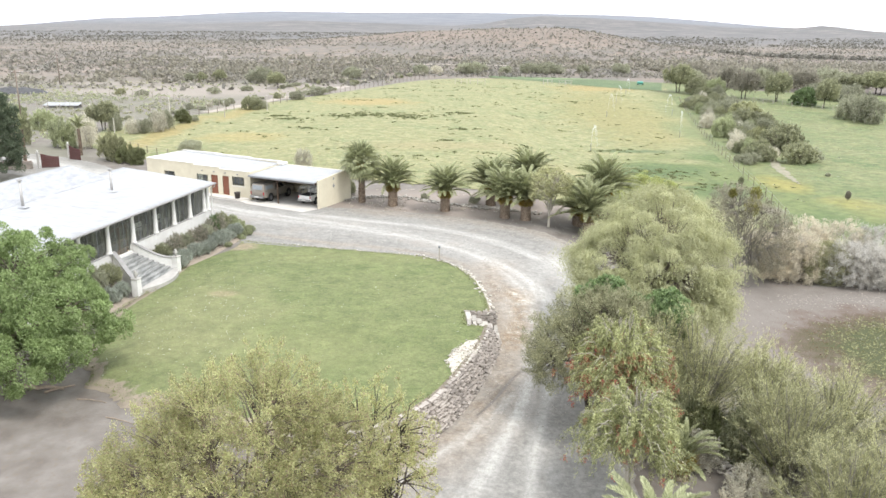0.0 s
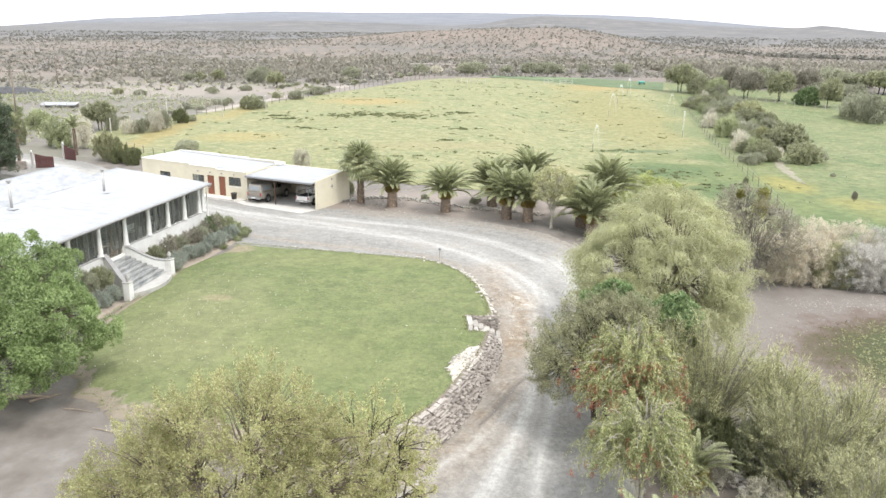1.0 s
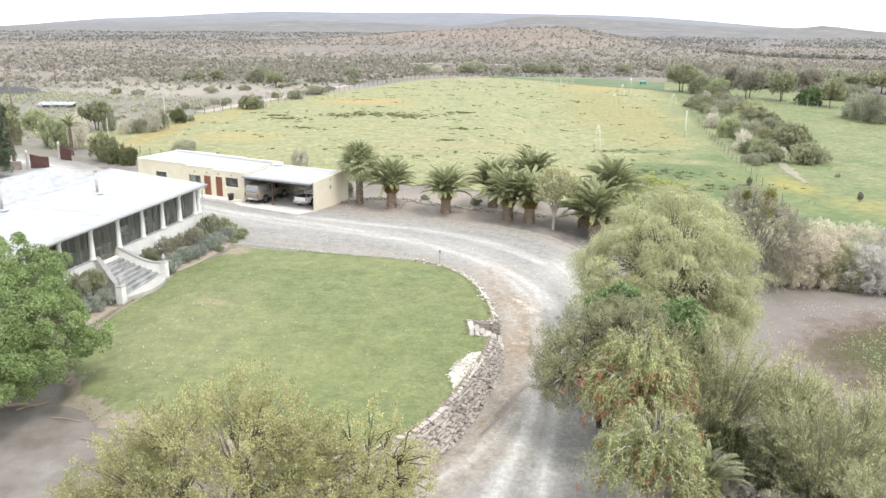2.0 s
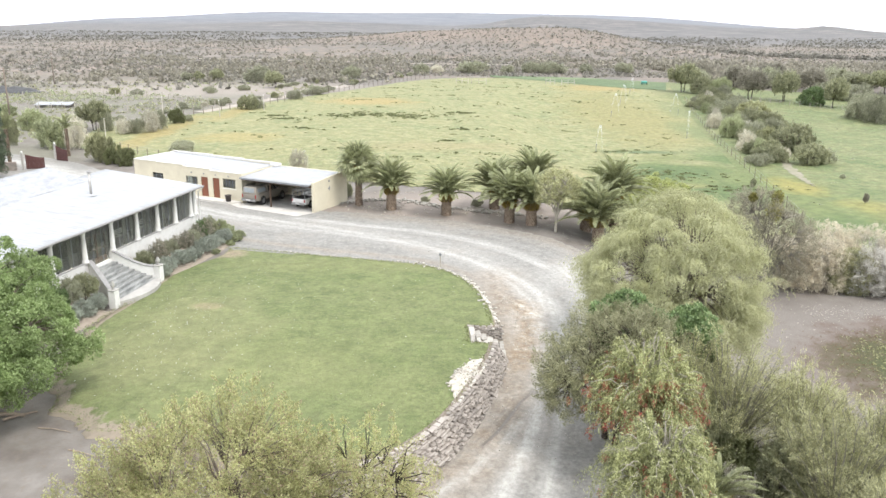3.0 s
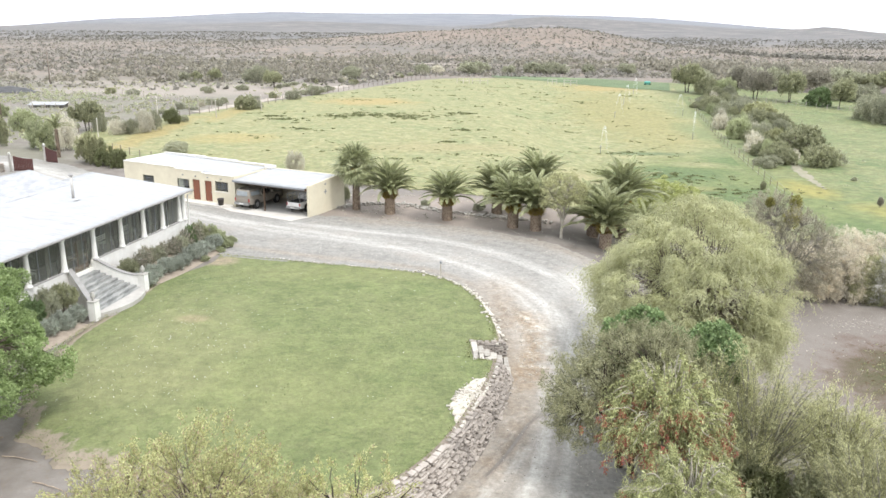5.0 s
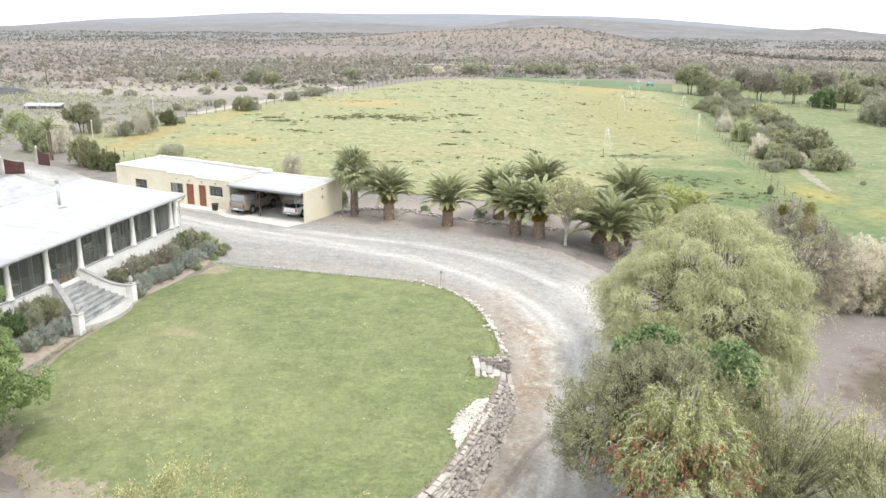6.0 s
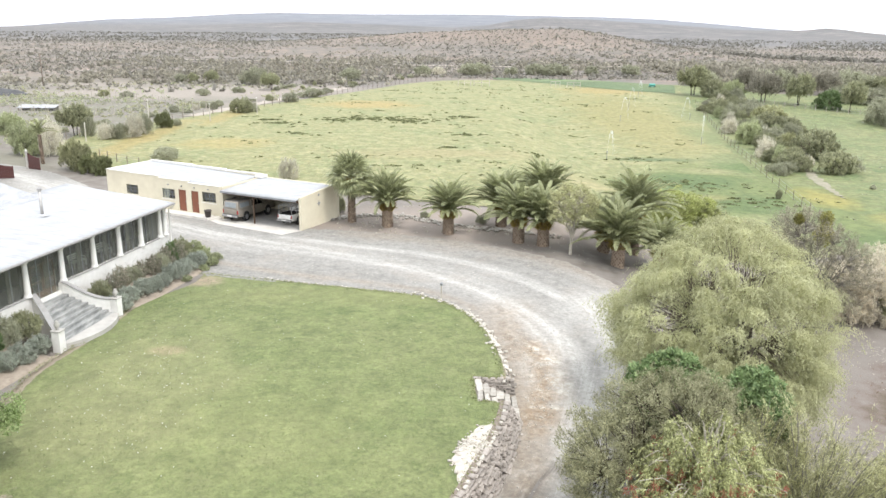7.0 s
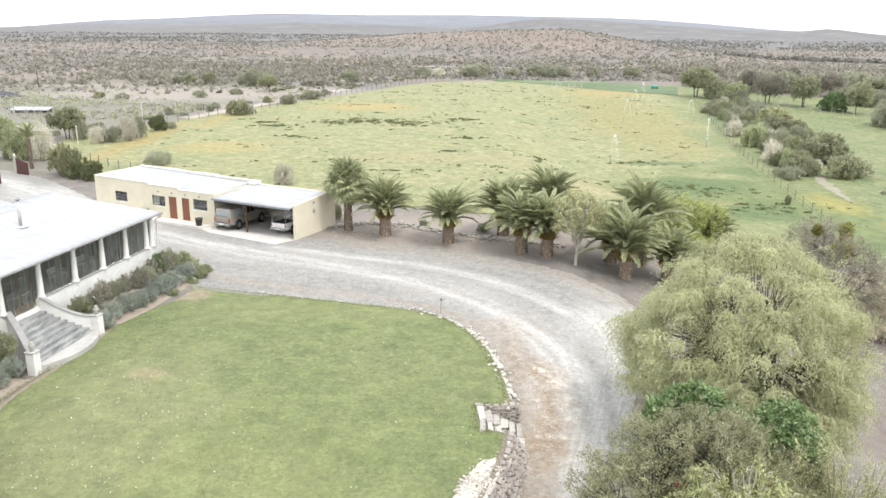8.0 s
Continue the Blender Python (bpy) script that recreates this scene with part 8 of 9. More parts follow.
def pickup(at, turn, paint, canopy, label):
    """A double-cab pickup; x runs forward."""
    ob = empty("pickup_truck", at, label, "vehicle", "", turn)
    body = part("body", extrude([(-2.55, 0.48), (-1.95, 0.42), (1.15, 0.42), (2.45, 0.46), (2.6, 0.62), (2.52, 0.98), (1.25, 1.10), (-0.7, 1.08), (-0.72, 1.06), (-2.58, 1.06)],
                                1.78, 1.72, 0.4, 1.1), paint, ob, flat=False)
    part("cab", extrude([(-0.72, 1.04), (1.2, 1.06), (0.55, 1.66), (0.3, 1.72), (-0.55, 1.72)], 1.66, 1.34, 1.05, 1.72, 0.06), paint, ob, flat=False)
    for sg in (-1, 1):
        for a, b, c2, d2 in ((0.28, 0.98, 0.42, 0.30), (-0.56, 0.18, 0.18, -0.50)):
            bm = bmesh.new()
            pts = ((a, 1.14), (b, 1.14), (c2, 1.58), (d2, 1.58))
            vs = [bm.verts.new((x, sg * (np.interp(z2, [1.05, 1.72], [0.83, 0.67]) + o2), z2)) for o2 in (-0.02, 0.012) for x, z2 in pts]
            for q in ((0, 1, 2, 3), (4, 5, 6, 7), (0, 1, 5, 4), (1, 2, 6, 5), (2, 3, 7, 6), (3, 0, 4, 7)):
                bm.faces.new([vs[i2] for i2 in q])
            bmesh.ops.recalc_face_normals(bm, faces=bm.faces[:])
            part("side_window", bm, CARGLASS, ob)
        part("mirror", box((0.85, sg * 0.98, 1.2), (0.14, 0.2, 0.16), 0.03), paint, ob)
        part("tail_lamp", box((-2.57, sg * 0.77, 0.88), (0.06, 0.14, 0.30), 0.02), REDLAMP, ob, "red tail lamp")
        part("head_lamp", box((2.52, sg * 0.68, 0.86), (0.10, 0.30, 0.16), 0.03), GLASS, ob)
        for x in (-1.5, 1.62):
            m = Matrix.Translation((x, sg * 0.80, 0.37)) @ Matrix.Rotation(math.pi / 2, 4, "X")
            w = part("wheel", xform(lathe([(0.28, -0.13), (0.37, -0.11), (0.375, 0), (0.37, 0.11), (0.28, 0.13)], 20), m), RUBBER, ob, flat=False)
            part("rim", xform(lathe([(0.23, -0.135), (0.05, -0.14), (0.05, 0.14), (0.23, 0.135)], 14), m), STEEL, w)
            part("wheel_arch", xform(lathe([(0.44, -0.08), (0.46, 0.0), (0.44, 0.085)], 20), Matrix.Translation((x, sg * 0.80, 0.40)) @ Matrix.Rotation(math.pi / 2, 4, "X")), RUBBER, ob)
    bm = bmesh.new()
    vs = [bm.verts.new(v2) for v2 in ((1.14, -0.70, 1.13), (1.14, 0.70, 1.13), (0.58, 0.58, 1.64), (0.58, -0.58, 1.64), (1.17, -0.70, 1.13), (1.17, 0.70, 1.13), (0.61, 0.58, 1.65), (0.61, -0.58, 1.65))]
    for q in ((0, 1, 2, 3), (4, 5, 6, 7), (0, 1, 5, 4), (1, 2, 6, 5), (2, 3, 7, 6), (3, 0, 4, 7)):
        bm.faces.new([vs[i2] for i2 in q])
    bmesh.ops.recalc_face_normals(bm, faces=bm.faces[:])
    part("windscreen", bm, CARGLASS, ob)
    part("rear_bumper", box((-2.68, 0, 0.52), (0.16, 1.66, 0.2), 0.04), STEEL, ob, "dull metal rear bumper")
    part("front_bumper", box((2.64, 0, 0.55), (0.14, 1.7, 0.22), 0.05), paint, ob)
    part("tailgate", box((-2.6, 0, 0.85), (0.05, 1.36, 0.36), 0.02), paint, ob)
    part("number_plate", box((-2.775, 0, 0.56), (0.02, 0.5, 0.11)), CARWHITE, ob)
    if canopy:
        part("canopy", extrude([(-2.56, 1.05), (-0.76, 1.05), (-0.76, 1.70), (-0.9, 1.74), (-2.35, 1.74), (-2.46, 1.68)], 1.70, 1.40, 1.05, 1.74, 0.06), paint, ob, flat=False)
        part("rear_window", xform(box((0, 0, 0), (0.02, 1.16, 0.42), 0.008), Matrix.Translation((-2.525, 0, 1.42)) @ Matrix.Rotation(0.15, 4, "Y")), PALEGLASS, ob, "pale rear glass coloured as reflecting the sky")
        for sg in (-1, 1):
            part("canopy_window", xform(box((0, 0, 0), (1.25, 0.02, 0.36), 0.008), Matrix.Translation((-1.62, sg * 0.80, 1.40)) @ Matrix.Rotation(sg * 0.21, 4, "X")), PALEGLASS, ob, "pale side glass coloured as reflecting the sky")
            part("roof_rail", box((-1.6, sg * 0.55, 1.79), (1.5, 0.04, 0.05), 0.01), STEEL, ob)
    else:
        part("load_bed", box((-1.66, 0, 1.075), (1.7, 1.4, 0.03)), RUBBER, ob)
        for k in range(4):
            part("bed_rail", box((-2.42 + k * 0.5, 0, 1.92), (0.05, 1.56, 0.05)), STEEL, ob)
        for sg in (-1, 1):
            part("rack_rail", box((-1.66, sg * 0.74, 1.90), (1.8, 0.05, 0.05)), STEEL, ob)
            part("rack_rail", box((-1.66, sg * 0.74, 1.50), (1.8, 0.05, 0.05)), STEEL, ob)
            for x in (-2.45, -1.66, -0.88):
                part("rack_post", box((x, sg * 0.74, 1.48), (0.05, 0.05, 0.84)), STEEL, ob)
    return ob


head = math.degrees(math.atan2(0.893, 0.45))
p = OB.at(8.05, 2.2, 0.055)
tan_truck = pickup(tuple(p), head + 0, TAN, True, "dusty tan pickup with canopy parked in the carport")
tan_truck.matrix_basis = tan_truck.matrix_basis @ Matrix.Diagonal((1.06, 1.14, 1.17, 1))
p = OB.at(2.6, 3.4, 0.055)
pickup(tuple(p), head + 1, CARWHITE, False, "white pickup truck parked in the carport")
# tools and hoses hung on the carport's back wall
rack = empty("tool_rack", OB.at(3.0, 6.1, 1.6), "rack of pale tools and hoses on the carport wall", "rack", turn=math.degrees(math.atan2(0.45, -0.893)))
part("board", box((0, 0.02, 0.35), (3.6, 0.04, 0.9)), DARKWOOD, rack)
for k in range(12):
    part("tool", box((-1.6 + k * 0.29, 0.08, 0.35 + 0.1 * math.sin(k * 2.1)), (0.05, 0.05, 0.5 + 0.25 * ((k * 7) % 3)), 0.01), (PALESTONE, STEEL, DARKWOOD)[k % 3], rack)
bin_ob = empty("waste_bin", OB.at(10.75, -0.75, 0.265), "dark round planter bin beside the wall", "bin")
part("tub", lathe([(0.27, 0), (0.34, 0.6), (0.37, 0.62), (0.37, 0.7), (0.31, 0.7), (0.28, 0.3)], 14), BIN, bin_ob, flat=False)
part("soil", lathe([(0.28, 0.5), (0.28, 0.54)], 12), DARKWOOD, bin_ob)
p = OB.at(17.6, -0.8, 0.265)
pot = empty("flower_pot", p, "dark pot with a leafy plant by the window", "pot")
part("tub", lathe([(0.28, 0), (0.36, 0.5), (0.3, 0.5)], 12), BIN, pot, flat=False)
P = np.array([(0, 0, 0.5)] * 90) + rng.normal(0, 0.14, (90, 3))
v, f = leaves(P, rng.normal(0, 1, P.shape) + (0, 0, 0.8), 0.3, 0.09, rng)
mesh_np("foliage", v, f, LEAF_DEEP, pot)

# ---- gates, fences, poles ----


def gate_leaf(a, b, hgt, label):
    """A boarded gate leaf with a swept top, between two white pillars."""
    a, b = Vector((*a, gz(*a))), Vector((*b, gz(*b)))
    ob = empty("gate", (a + b) / 2, label, "gate", "yard gates", math.degrees(math.atan2((b - a).y, (b - a).x)))
    w = (b - a).length
    n = 12
    for k in range(n):
        t = (k + 0.5) / n
        h2 = hgt * (1 - 0.24 * math.sin(t * math.pi / 2))
        part("board", box((-w / 2 + w * t, 0, h2 / 2 + 0.08), (w / n - 0.015, 0.05, h2)), GATE, ob)
    part("rail", box((0, -0.05, 0.35), (w, 0.05, 0.12)), GATE, ob)
    part("rail", box((0, -0.05, hgt * 0.62), (w, 0.05, 0.12)), GATE, ob)
    return ob


def pillar(x, y, hgt):
    ob = empty("gate_pillar", (x, y, gz(x, y)), "white plastered gate pillar with a cap", "pillar", "gate pillars")
    part("shaft", box((0, 0, hgt / 2 - 0.1), (0.26, 0.26, hgt + 0.2), 0.02), CONCRETE, ob)
    part("cap", box((0, 0, hgt + 0.06), (0.34, 0.34, 0.1), 0.03), CONCRETE, ob)
    part("finial", lathe([(0.10, 0), (0.16, 0.14), (0.05, 0.3)], 10, at=(0, 0, hgt + 0.122)), WHITE, ob, flat=False)


gate_leaf((-54.2, 108.3), (-52.0, 108.9), 1.95, "maroon boarded gate leaf standing open")
gate_leaf((-53.5, 115.5), (-51.5, 114.5), 2.05, "maroon boarded gate leaf swung back")
pillar(-54.5, 108.1, 2.1)
pillar(-53.75, 115.75, 2.15)
yard_wall = tagged(empty("yard_wall", (-57, 106.5, gz(-57, 106.5)), "low rough brick yard wall by the gate", "wall"), kind="structure")
bm = box((0, 0, 0.5), (4.0, 0.3, 1.3))
part("wall_core", bm, mat("yard_wall_plaster", (0.34, 0.26, 0.21), (0.26, 0.2, 0.16), 4, 0.95, 0.4), yard_wall)
yard_wall.matrix_basis = pose(-57, 107, gz(-57, 107), 0, 0, 18)
brick = stone_mesh("brick", (0.30, 0.09, 0.14), 12, STONE)
for row in range(7):
    for k in range(12):
        ob = new("brick", brick)
        ob.parent = yard_wall
        ob.matrix_basis = Matrix.Translation((-1.85 + k * 0.335 + 0.15 * (row % 2), -0.15, 0.12 + row * 0.155))


def fence(name, pts, gap, hgt, label, post_mat, thick=0.13, wires=4):
    line = along(pts, max(2, int(np.linalg.norm(np.diff(np.array(pts, float), axis=0), axis=1).sum() / gap)))
    ob = empty(name, (line[0][0], line[0][1], 0), label, "fence")
    ob_in = Vector((line[0][0], line[0][1], 0))
    rg = np.random.default_rng(len(line))
    post = bpy.data.meshes.new("post")
    bm2 = lathe([(thick * 0.55, -0.3), (thick * 0.5, hgt * 0.9), (thick * 0.42, hgt)], 6)
    bm2.to_mesh(post)
    bm2.free()
    post.materials.append(post_mat)
    for x, y in line:
        o2 = new("post", post)
        o2.parent = ob
        o2.matrix_basis = Matrix.Translation((x - ob_in.x, y - ob_in.y, gz(x, y))) @ Matrix.Rotation(rg.normal(0, 0.04), 4, "X") @ Matrix.Scale(rg.uniform(0.9, 1.1), 4)
    for k in range(wires):
        tb = Tubes(3)
        tb.add([(x - ob_in.x, y - ob_in.y, gz(x, y) + hgt * (0.25 + 0.7 * k / max(1, wires - 1))) for x, y in line], [0.012] * len(line))
        tb.obj("wire", STEEL, ob)
    return ob


fence("field_fence", [(-61, 138), (-57, 153), (-53, 167), (-47, 182), (-44, 192), (-38, 204), (-32, 226), (-18, 262), (-3, 298), (10, 304), (40, 303)], 3.2, 1.5,
      "wire fence on weathered posts along the pasture", POSTWOOD)
fence("meadow_fence", [(84, 233), (92, 228), (99, 220), (108, 211), (124, 200)], 2.6, 1.4, "pale post fence across the meadow", PALEBARK, 0.16, 3)
fence("yard_fence", [(-55, 130), (-50, 127), (-44, 121), (-40, 118)], 2.4, 1.3, "wire fence behind the yard bushes", POSTWOOD, 0.12, 4)
fence("pen_fence", [(-116, 196), (-104, 205), (-90, 214), (-76, 212), (-69, 207), (-60, 198), (-51, 189)], 3.0, 1.7, "pale post fence round the stock pens", PALEBARK, 0.20, 3)
fence("pen_fence", [(-96, 184), (-84, 178), (-72, 176), (-60, 178), (-54, 182)], 3.0, 1.6, "pale post fence across the stock pens", PALEBARK, 0.18, 3)
fence("pen_fence", [(-84, 178), (-80, 190), (-78, 212)], 3.2, 1.5, "pale cross fence between the stock pens", PALEBARK, 0.18, 3)
for x, y, hgt in ((-51.1, 153.7, 5.4), (-44.7, 169.2, 3.4), (-38.6, 183.3, 3.4), (-56.5, 140.0, 3.0)):
    ob = empty("pipe_post", (x, y, gz(x, y)), "thin whitish standpipe post at the field's edge", "post", "standpipe posts")
    part("post", lathe([(0.09, -0.3), (0.08, hgt)], 8), PALESTONE, ob)
    part("post_cap", lathe([(0.12, hgt + 0.002), (0.12, hgt + 0.06), (0.03, hgt + 0.12)], 8), WHITE, ob)
fence("hedge_fence", [(42, 90), (45.5, 106), (49.5, 128), (55.5, 160), (62, 192), (70, 230)], 4.0, 1.5, "thin wire fence along the bushes", POSTWOOD, 0.10, 3)
for k, (x, y, hgt) in enumerate(((-79.0, 152.5, 10.5), (-118, 254, 9.5))):
    ob = empty("power_pole", (x, y, gz(x, y)), "weathered timber power pole with a crossarm", "pole", "power poles")
    part("pole", lathe([(0.17, -0.5), (0.12, hgt)], 8), POSTWOOD, ob, flat=False)
    part("crossarm", box((0, 0.14, hgt - 0.5), (1.8, 0.1, 0.12)), POSTWOOD, ob)
    for x2 in (-0.75, 0, 0.75):
        part("insulator", lathe([(0.05, 0), (0.08, 0.08), (0.04, 0.18)], 8, at=(x2, 0.14, hgt - 0.437)), WHITE, ob)
tb = Tubes(3)
a, b = np.array((-79.0, 152.5, gz(-79, 152.5) + 10.1)), np.array((-118, 254, gz(-118, 254) + 9.1))
for k in range(3):
    t = np.linspace(0, 1, 14)[:, None]
    pts = a + (b - a) * t + np.array((0.75 * (k - 1), 0, 0))
    pts[:, 2] -= 1.6 * np.sin(t[:, 0] * math.pi)
    tb.add(pts, [0.012] * 14)
tagged(tb.obj("power_line", STEEL), "thin power line between two poles", "cable")
for k, (x, y, w) in enumerate(((-88.0, 185.2, 4.6), (-84.0, 185.4, 4.2))):
    ob = empty("trough_shelter", (x, y, gz(x, y)), "low shelter with a flat whitish roof", "shelter", "low shelters", -2)
    part("roof", xform(box((0, 0, 0), (w - 0.3, 2.4, 0.10), 0.02), Matrix.Translation((0, 0, 0.85)) @ Matrix.Rotation(0.2, 4, "X")), ROOF, ob)
    for x2 in (-w / 2 + 0.35, w / 2 - 0.35):
        part("post", box((x2, -0.8, 0.28), (0.12, 0.12, 0.76)), POSTWOOD, ob)
        part("post", box((x2, 0.8, 0.42), (0.12, 0.12, 1.04)), POSTWOOD, ob)
    part("back_wall", box((0, 0.95, 0.42), (w - 0.6, 0.1, 1.0)), CONCRETE, ob)
# heaped dark netting on the river flat
gx2, gy2 = np.meshgrid(np.linspace(-9, 9, 50), np.linspace(-5, 5, 26))
r2 = np.clip(1 - (gx2 / 9) ** 2 - (gy2 / 5) ** 2, 0, 1)
gz2 = 1.9 * r2 ** 0.6 * (0.7 + 0.5 * np.abs(fbm(gx2 * 3, gy2 * 3, 4.0, 2))) - 0.1
ob = mesh_np("mound", np.stack([gx2, gy2, gz2], -1).reshape(-1, 3), grid_faces(26, 50), SHADENET, flat=False)
ob.matrix_basis = pose(-116, 222, gz(-116, 222), 0, 0, 8)
tagged(ob, "long dark mound of netting on the river flat", "mound")
# goal-like frames and a pale enclosure at the pasture's far end
for k, (x, y, w, hgt) in enumerate(((14.0, 272, 5.0, 2.4), (8.5, 273, 4.0, 2.0), (43.5, 271, 4.2, 1.8), (38.0, 274, 3.0, 1.8))):
    ob = empty("goalpost", (x, y, gz(x, y)), "pale pipe goalpost standing in the pasture", "goal", "goalposts")
    for x2 in (-w / 2, 0, w / 2):
        part("upright", lathe([(0.09, -0.2), (0.09, hgt)], 6, at=(x2, 0, 0)), PALESTONE, ob)
    for z2 in (hgt * 0.5, hgt - 0.06):
        part("bar", box((0, 0.1, z2), (w, 0.10, 0.10)), PALESTONE, ob)
ob = empty("water_tank", (70.0, 276, gz(70, 276)), "small teal-painted tank trailer in the pasture", "tank", "", 6)
ob.matrix_basis = ob.matrix_basis @ Matrix.Scale(0.72, 4)
part("tank", xform(lathe([(0.55, -1.3), (0.6, -1.2), (0.6, 1.2), (0.55, 1.3)], 14), Matrix.Translation((0, 0, 1.2)) @ Matrix.Rotation(math.pi / 2, 4, "Y")), TEAL, ob, flat=False)
part("frame", box((0, 0, 0.4), (3.2, 1.0, 0.14)), TEAL, ob)
for x2 in (-1.2, 1.2):
    part("wheel", xform(lathe([(0.3, -0.1), (0.36, 0), (0.3, 0.1)], 12), Matrix.Translation((x2, -0.65, 0.34)) @ Matrix.Rotation(math.pi / 2, 4, "X")), RUBBER, ob)

# ---- sprinklers ----
SPRAY = bpy.data.materials.new("water_spray")
SPRAY.use_nodes = True
sn = SPRAY.node_tree.nodes
sn["Principled BSDF"].inputs["Base Color"].default_value = (0.85, 0.88, 0.9, 1)
sn["Principled BSDF"].inputs["Roughness"].default_value = 0.3
sn["Principled BSDF"].inputs["Alpha"].default_value = 0.75


def sprinkler(x, y, yaw, reach, hgt, seed):
    rg = np.random.default_rng(seed)
    ob = empty("sprinkler", (x, y, gz(x, y)), "pasture sprinkler throwing a thin white jet", "sprinkler", "sprinklers")
    part("riser", lathe([(0.06, -0.2), (0.06, 1.3)], 6), STEEL, ob)
    part("head", box((0, 0, 1.38), (0.3, 0.12, 0.12), 0.02), STEEL, ob)
    n = 240
    t = rg.random(n) ** 0.8
    c = np.stack([math.cos(yaw) * reach * t, math.sin(yaw) * reach * t, 1.4 + hgt * 4 * t * (1 - t) - 1.0 * t], 1)
    c += rg.normal(0, 1, c.shape) * (0.03 + 0.14 * t[:, None])
    c[:, 2] = np.maximum(c[:, 2], 0.05)
    v, f = leaves(c, rg.normal(0, 0.5, c.shape) + (0, 0, -0.6), 0.2, 0.045, rg)
    tagged(mesh_np("spray", v, f, SPRAY, ob, "thin white water spray"), kind="stuff")


for k, (x, y, yaw, reach, hgt) in enumerate(((29.0, 147.0, 0.7, 1.8, 3.8), (42.5, 198.0, 0.5, 2.4, 4.6), (50.0, 222.0, 0.6, 2.4, 4.2), (58.0, 245, 0.9, 2.4, 3.6), (51.3, 166, 1.2, 1.8, 4.6),
                                             (60.0, 202, 2.2, 2.2, 4.2))):
    sprinkler(x, y, yaw, reach, hgt, 500 + k)

# ---- odds and ends ----
SAND = mat("pale_sand_track", (0.40, 0.355, 0.305), (0.30, 0.262, 0.222), 0.3, 0.95, 0.2, world_space=True)
loft("farm_track", [(-52.5, 178), (-49.5, 190), (-43, 212), (-36, 236), (-30, 258)], [(-49.5, 178), (-46.3, 190), (-39.6, 212), (-32.6, 236), (-26, 258)], 60, 5, 0.10, SAND, "pale sandy farm track beside the fence", "path", 0.35)
loft("river_track", [(-150, 418), (-70, 402), (-20, 372), (40, 372), (110, 392)], [(-150, 424), (-70, 408), (-20, 378), (40, 377), (110, 397)], 60, 4, 0.25, SAND, "pale dirt road across the scrub plain", "path", 0.5)
loft("path", [(63.4, 155), (62.2, 149.4), (59.4, 135.6), (57.8, 128.8), (56.3, 122.8), (54.7, 116)], [(62.4, 155), (60.9, 149.4), (57.8, 135.6), (56.1, 128.8), (55.2, 122.8), (54.4, 116)], 60, 6, 0.13,
     mat("sandy_path", (0.30, 0.265, 0.215), (0.19, 0.19, 0.115), 0.9, 0.95, 0.2, world_space=True), "sandy footpath beside the bushes", "path", 0.3)
for k, (a, b, r) in enumerate((((-23.6, 40.6), (-20.6, 40.4), 0.13), ((-21.5, 40.0), (-20.2, 40.9), 0.07), ((-17.0, 37.2), (-15.4, 36.5), 0.03), ((-19.4, 39.3), (-17.6, 38.8), 0.03))):
    tb = Tubes(8)
    za, zb = gz(*a) + r * 0.8, gz(*b) + r * 0.8
    tb.add(bend((*a, za), (*b, zb), rng, 0.03, 7), np.linspace(r * 1.2, r * 0.6, 7))
    tagged(tb.obj("log", LOG), "dry grey fallen log at the lawn's edge", "log", "fallen logs")
post2 = empty("marker_post", (0.4, 65.9, gz(0.4, 65.9) + 0.1), "short pale marker post at the lawn's edge", "post")
part("stake", lathe([(0.05, -0.2), (0.045, 0.9), (0.02, 0.95)], 8), PALEBARK, post2)
part("lamp_head", lathe([(0.04, 0.951), (0.11, 1.0), (0.11, 1.12), (0.03, 1.2)], 10), GREYPAINT, post2)
# low red-brown weeds and pebbles on the bare ground beyond the trees
P = np.stack([rng.uniform(25, 46, 6500), rng.uniform(44, 64, 6500)], 1)
far = np.hypot((P[:, 0] - 36) / 9.8, (P[:, 1] - 53.8) / 8.2) + 0.22 * fbm(P[:, 0], P[:, 1], 2.2, 3)
w = rng.uniform(0.08, 0.22, len(P))
green = far < rng.normal(0.70, 0.13, len(P))
red = ~green & (far < rng.normal(0.95, 0.1, len(P)))
scatter("weeds", "low green weeds on bare ground", P[green], w[green] * 1.5, w[green] * 0.6, LEAF_FEATHER, 9, 401, "weeds", 0.4)
scatter("weeds", "low reddish-brown weeds on bare ground", P[red], w[red], w[red] * 0.25,
        leaf_mat("russet_weed", (0.16, 0.095, 0.065), (0.22, 0.14, 0.095), (0.28, 0.20, 0.14)), 7, 404, "weeds", 0.4)
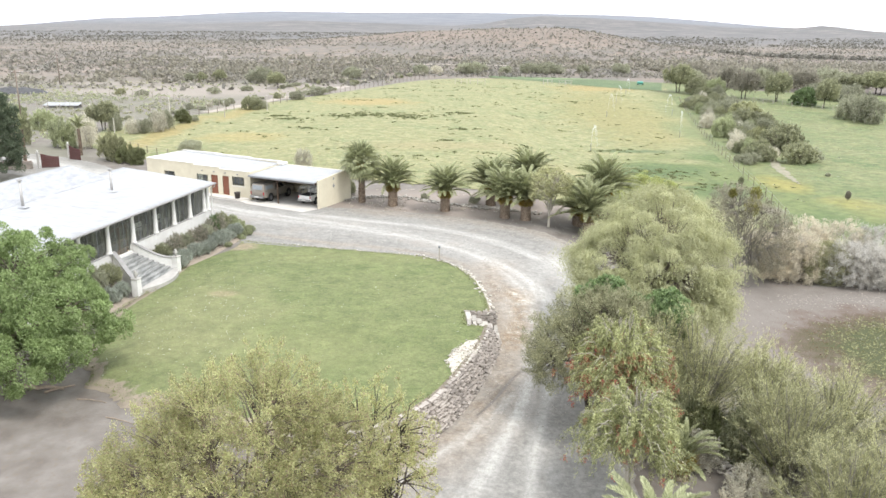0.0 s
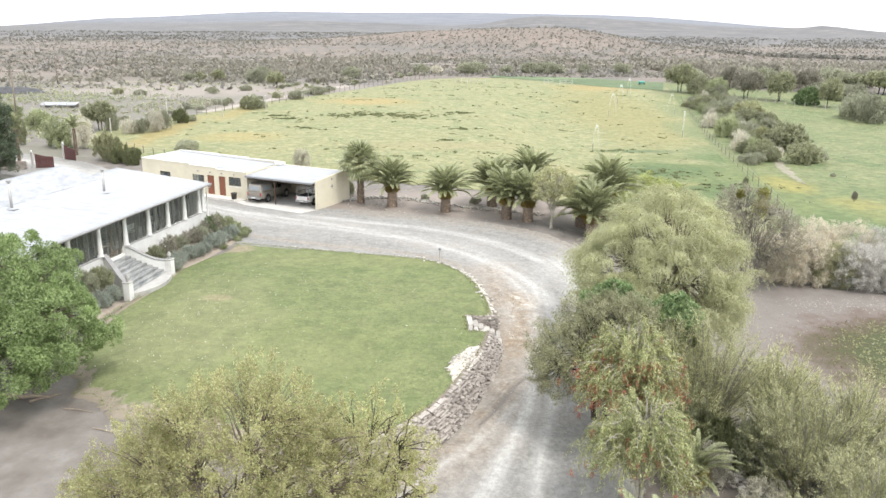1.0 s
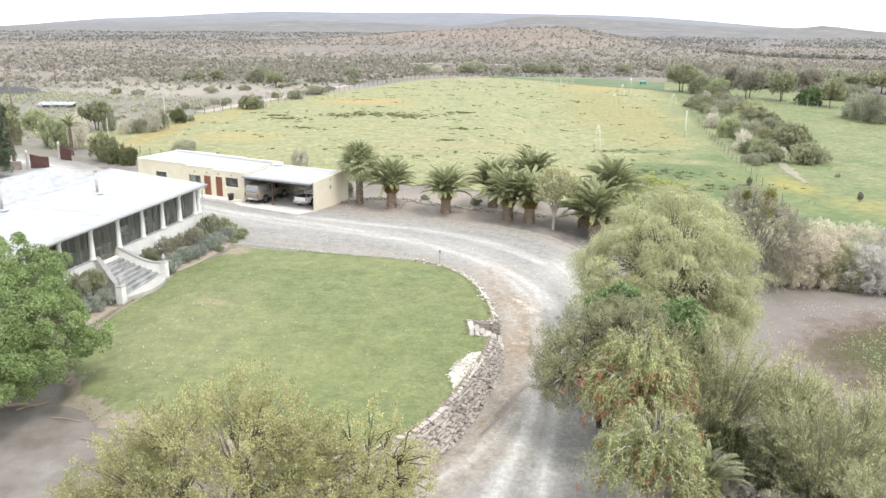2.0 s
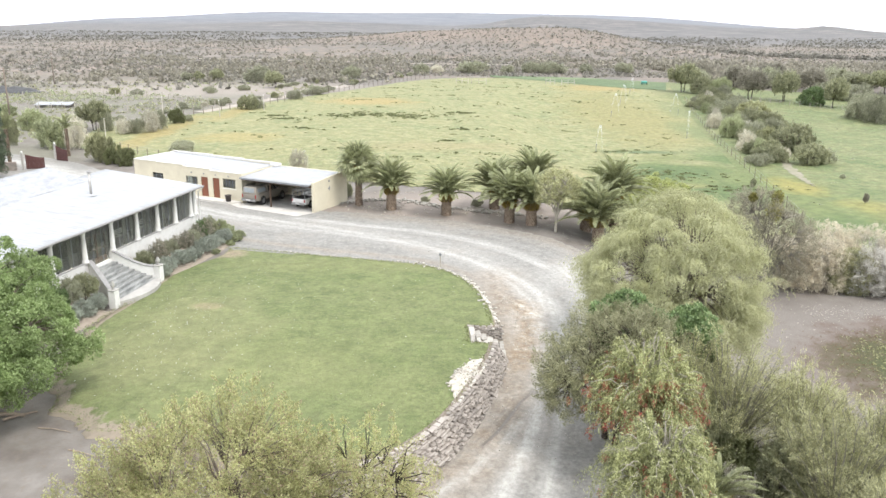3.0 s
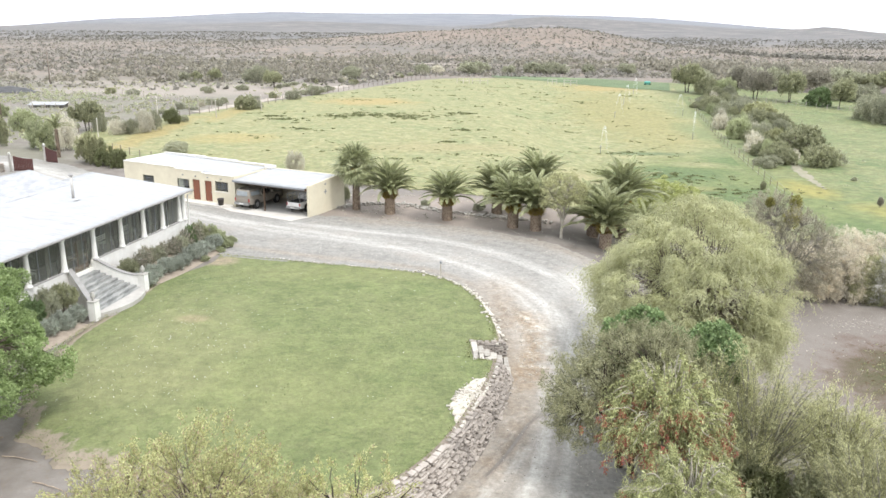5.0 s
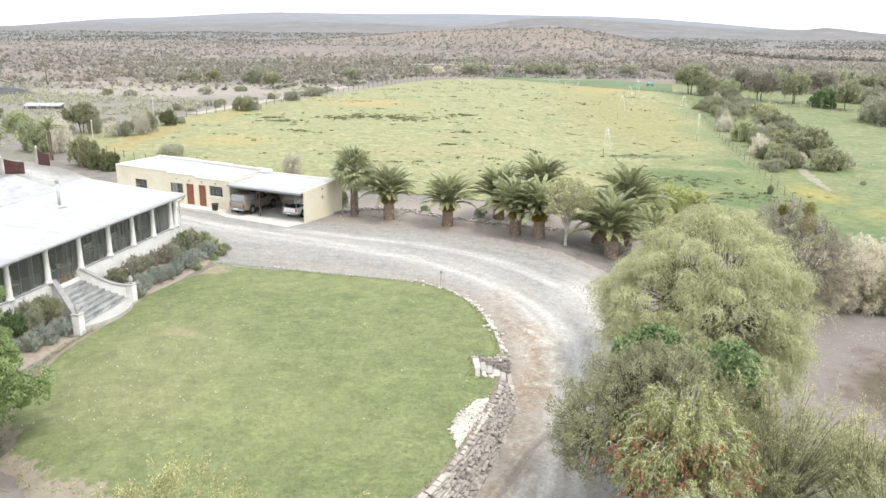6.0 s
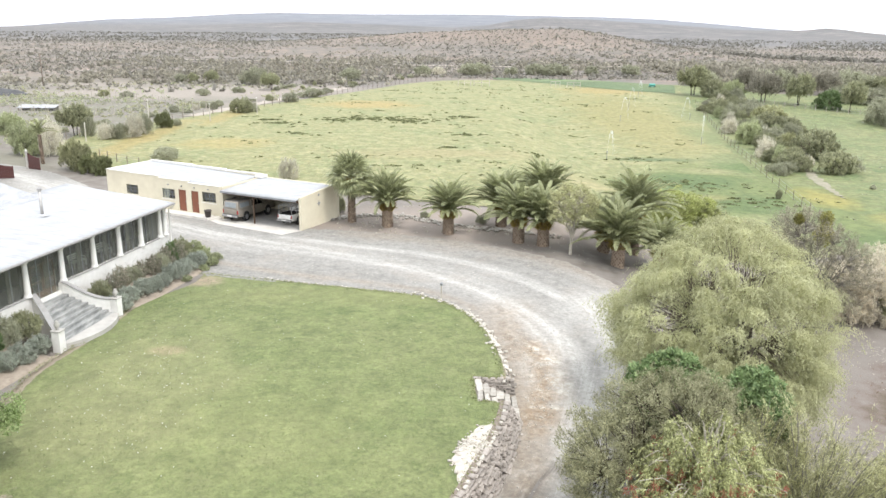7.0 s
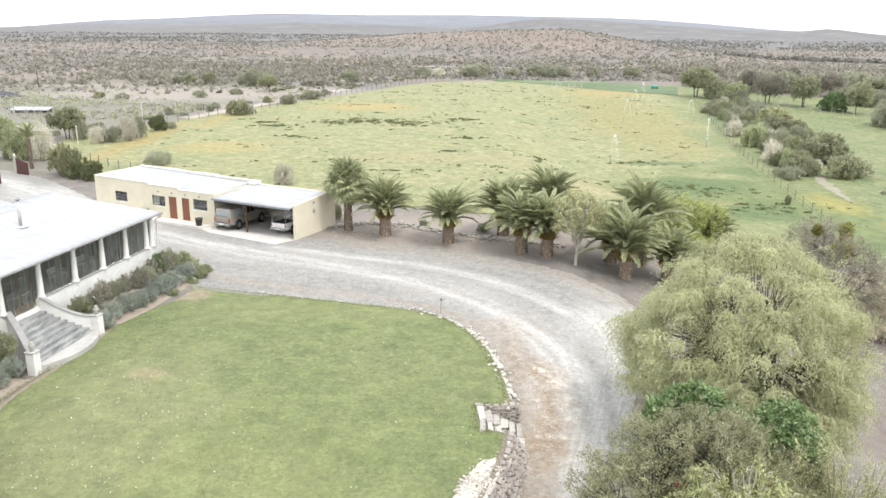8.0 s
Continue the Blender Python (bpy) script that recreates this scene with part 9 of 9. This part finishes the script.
P = np.concatenate([np.stack([rng.uniform(30, 46, 420), rng.normal(64.3, 0.9, 420)], 1), np.stack([rng.uniform(22, 44, 260), rng.normal(61, 3.6, 260)], 1)])
w = rng.uniform(0.06, 0.2, len(P))
scatter("pebbles", "pale pebbles strewn over bare soil", P, w, w * 0.2, PALESTONE, 5, 402, "stones", 0.6)
P = along([(-10.5, 89.5), (-7.4, 91.4), (-4, 91.6), (-0.6, 88.8), (2.5, 87.0), (6, 86.0), (11, 84)], 200)[rng.integers(0, 200, 420)] + rng.normal(0, 0.35, (420, 2))
rubble("rubble", "broken kerb stones and rubble lying behind the palms", P, land(P[:, 0], P[:, 1]) + 0.03, (0.10, 0.34), SLABSTONE, 24)
P = np.stack([rng.uniform(-10, 24, 700), rng.uniform(83, 97, 700)], 1)
P = P[(P[:, 1] > 84) & (fbm(P[:, 0], P[:, 1], 3, 2) > 0.0)]
w = rng.uniform(0.15, 0.45, len(P))
scatter("litter", "dry leaf litter and small stones under the palms", P, w, w * 0.25, LEAF_PALE, 6, 403, "litter", 0.5)


# white garden benches on the verandah, seen through the blinds
def garden_bench(s, d, turn):
    p = HS.at(s, d, FLOOR_Z + 0.003)
    ob = empty("garden_bench", p, "white slatted garden bench behind the verandah glass", "bench", "verandah benches", turn)
    for k in range(4):
        part("seat_slat", box((0, -0.18 + k * 0.12, 0.44), (1.4, 0.1, 0.03), 0.005), BLOSSOM, ob)
    for k in range(3):
        part("back_slat", box((0, 0.25 + 0.03 * k, 0.62 + k * 0.14), (1.4, 0.03, 0.09), 0.005), BLOSSOM, ob)
    for x in (-0.62, 0.62):
        part("leg", box((x, -0.18, 0.212), (0.06, 0.06, 0.424)), BLOSSOM, ob)
        part("leg", box((x, 0.235, 0.45), (0.06, 0.06, 0.9)), BLOSSOM, ob)
        part("armrest", box((x, 0.02, 0.64), (0.07, 0.40, 0.035), 0.005), BLOSSOM, ob)


bench_turn = math.degrees(math.atan2(-0.9755, -0.22)) + 180
for s, d in ((15.9, 2.2), (17.3, 2.6), (20.0, 2.2), (7.0, 2.4), (4.0, 2.4)):
    garden_bench(s, d, bench_turn)
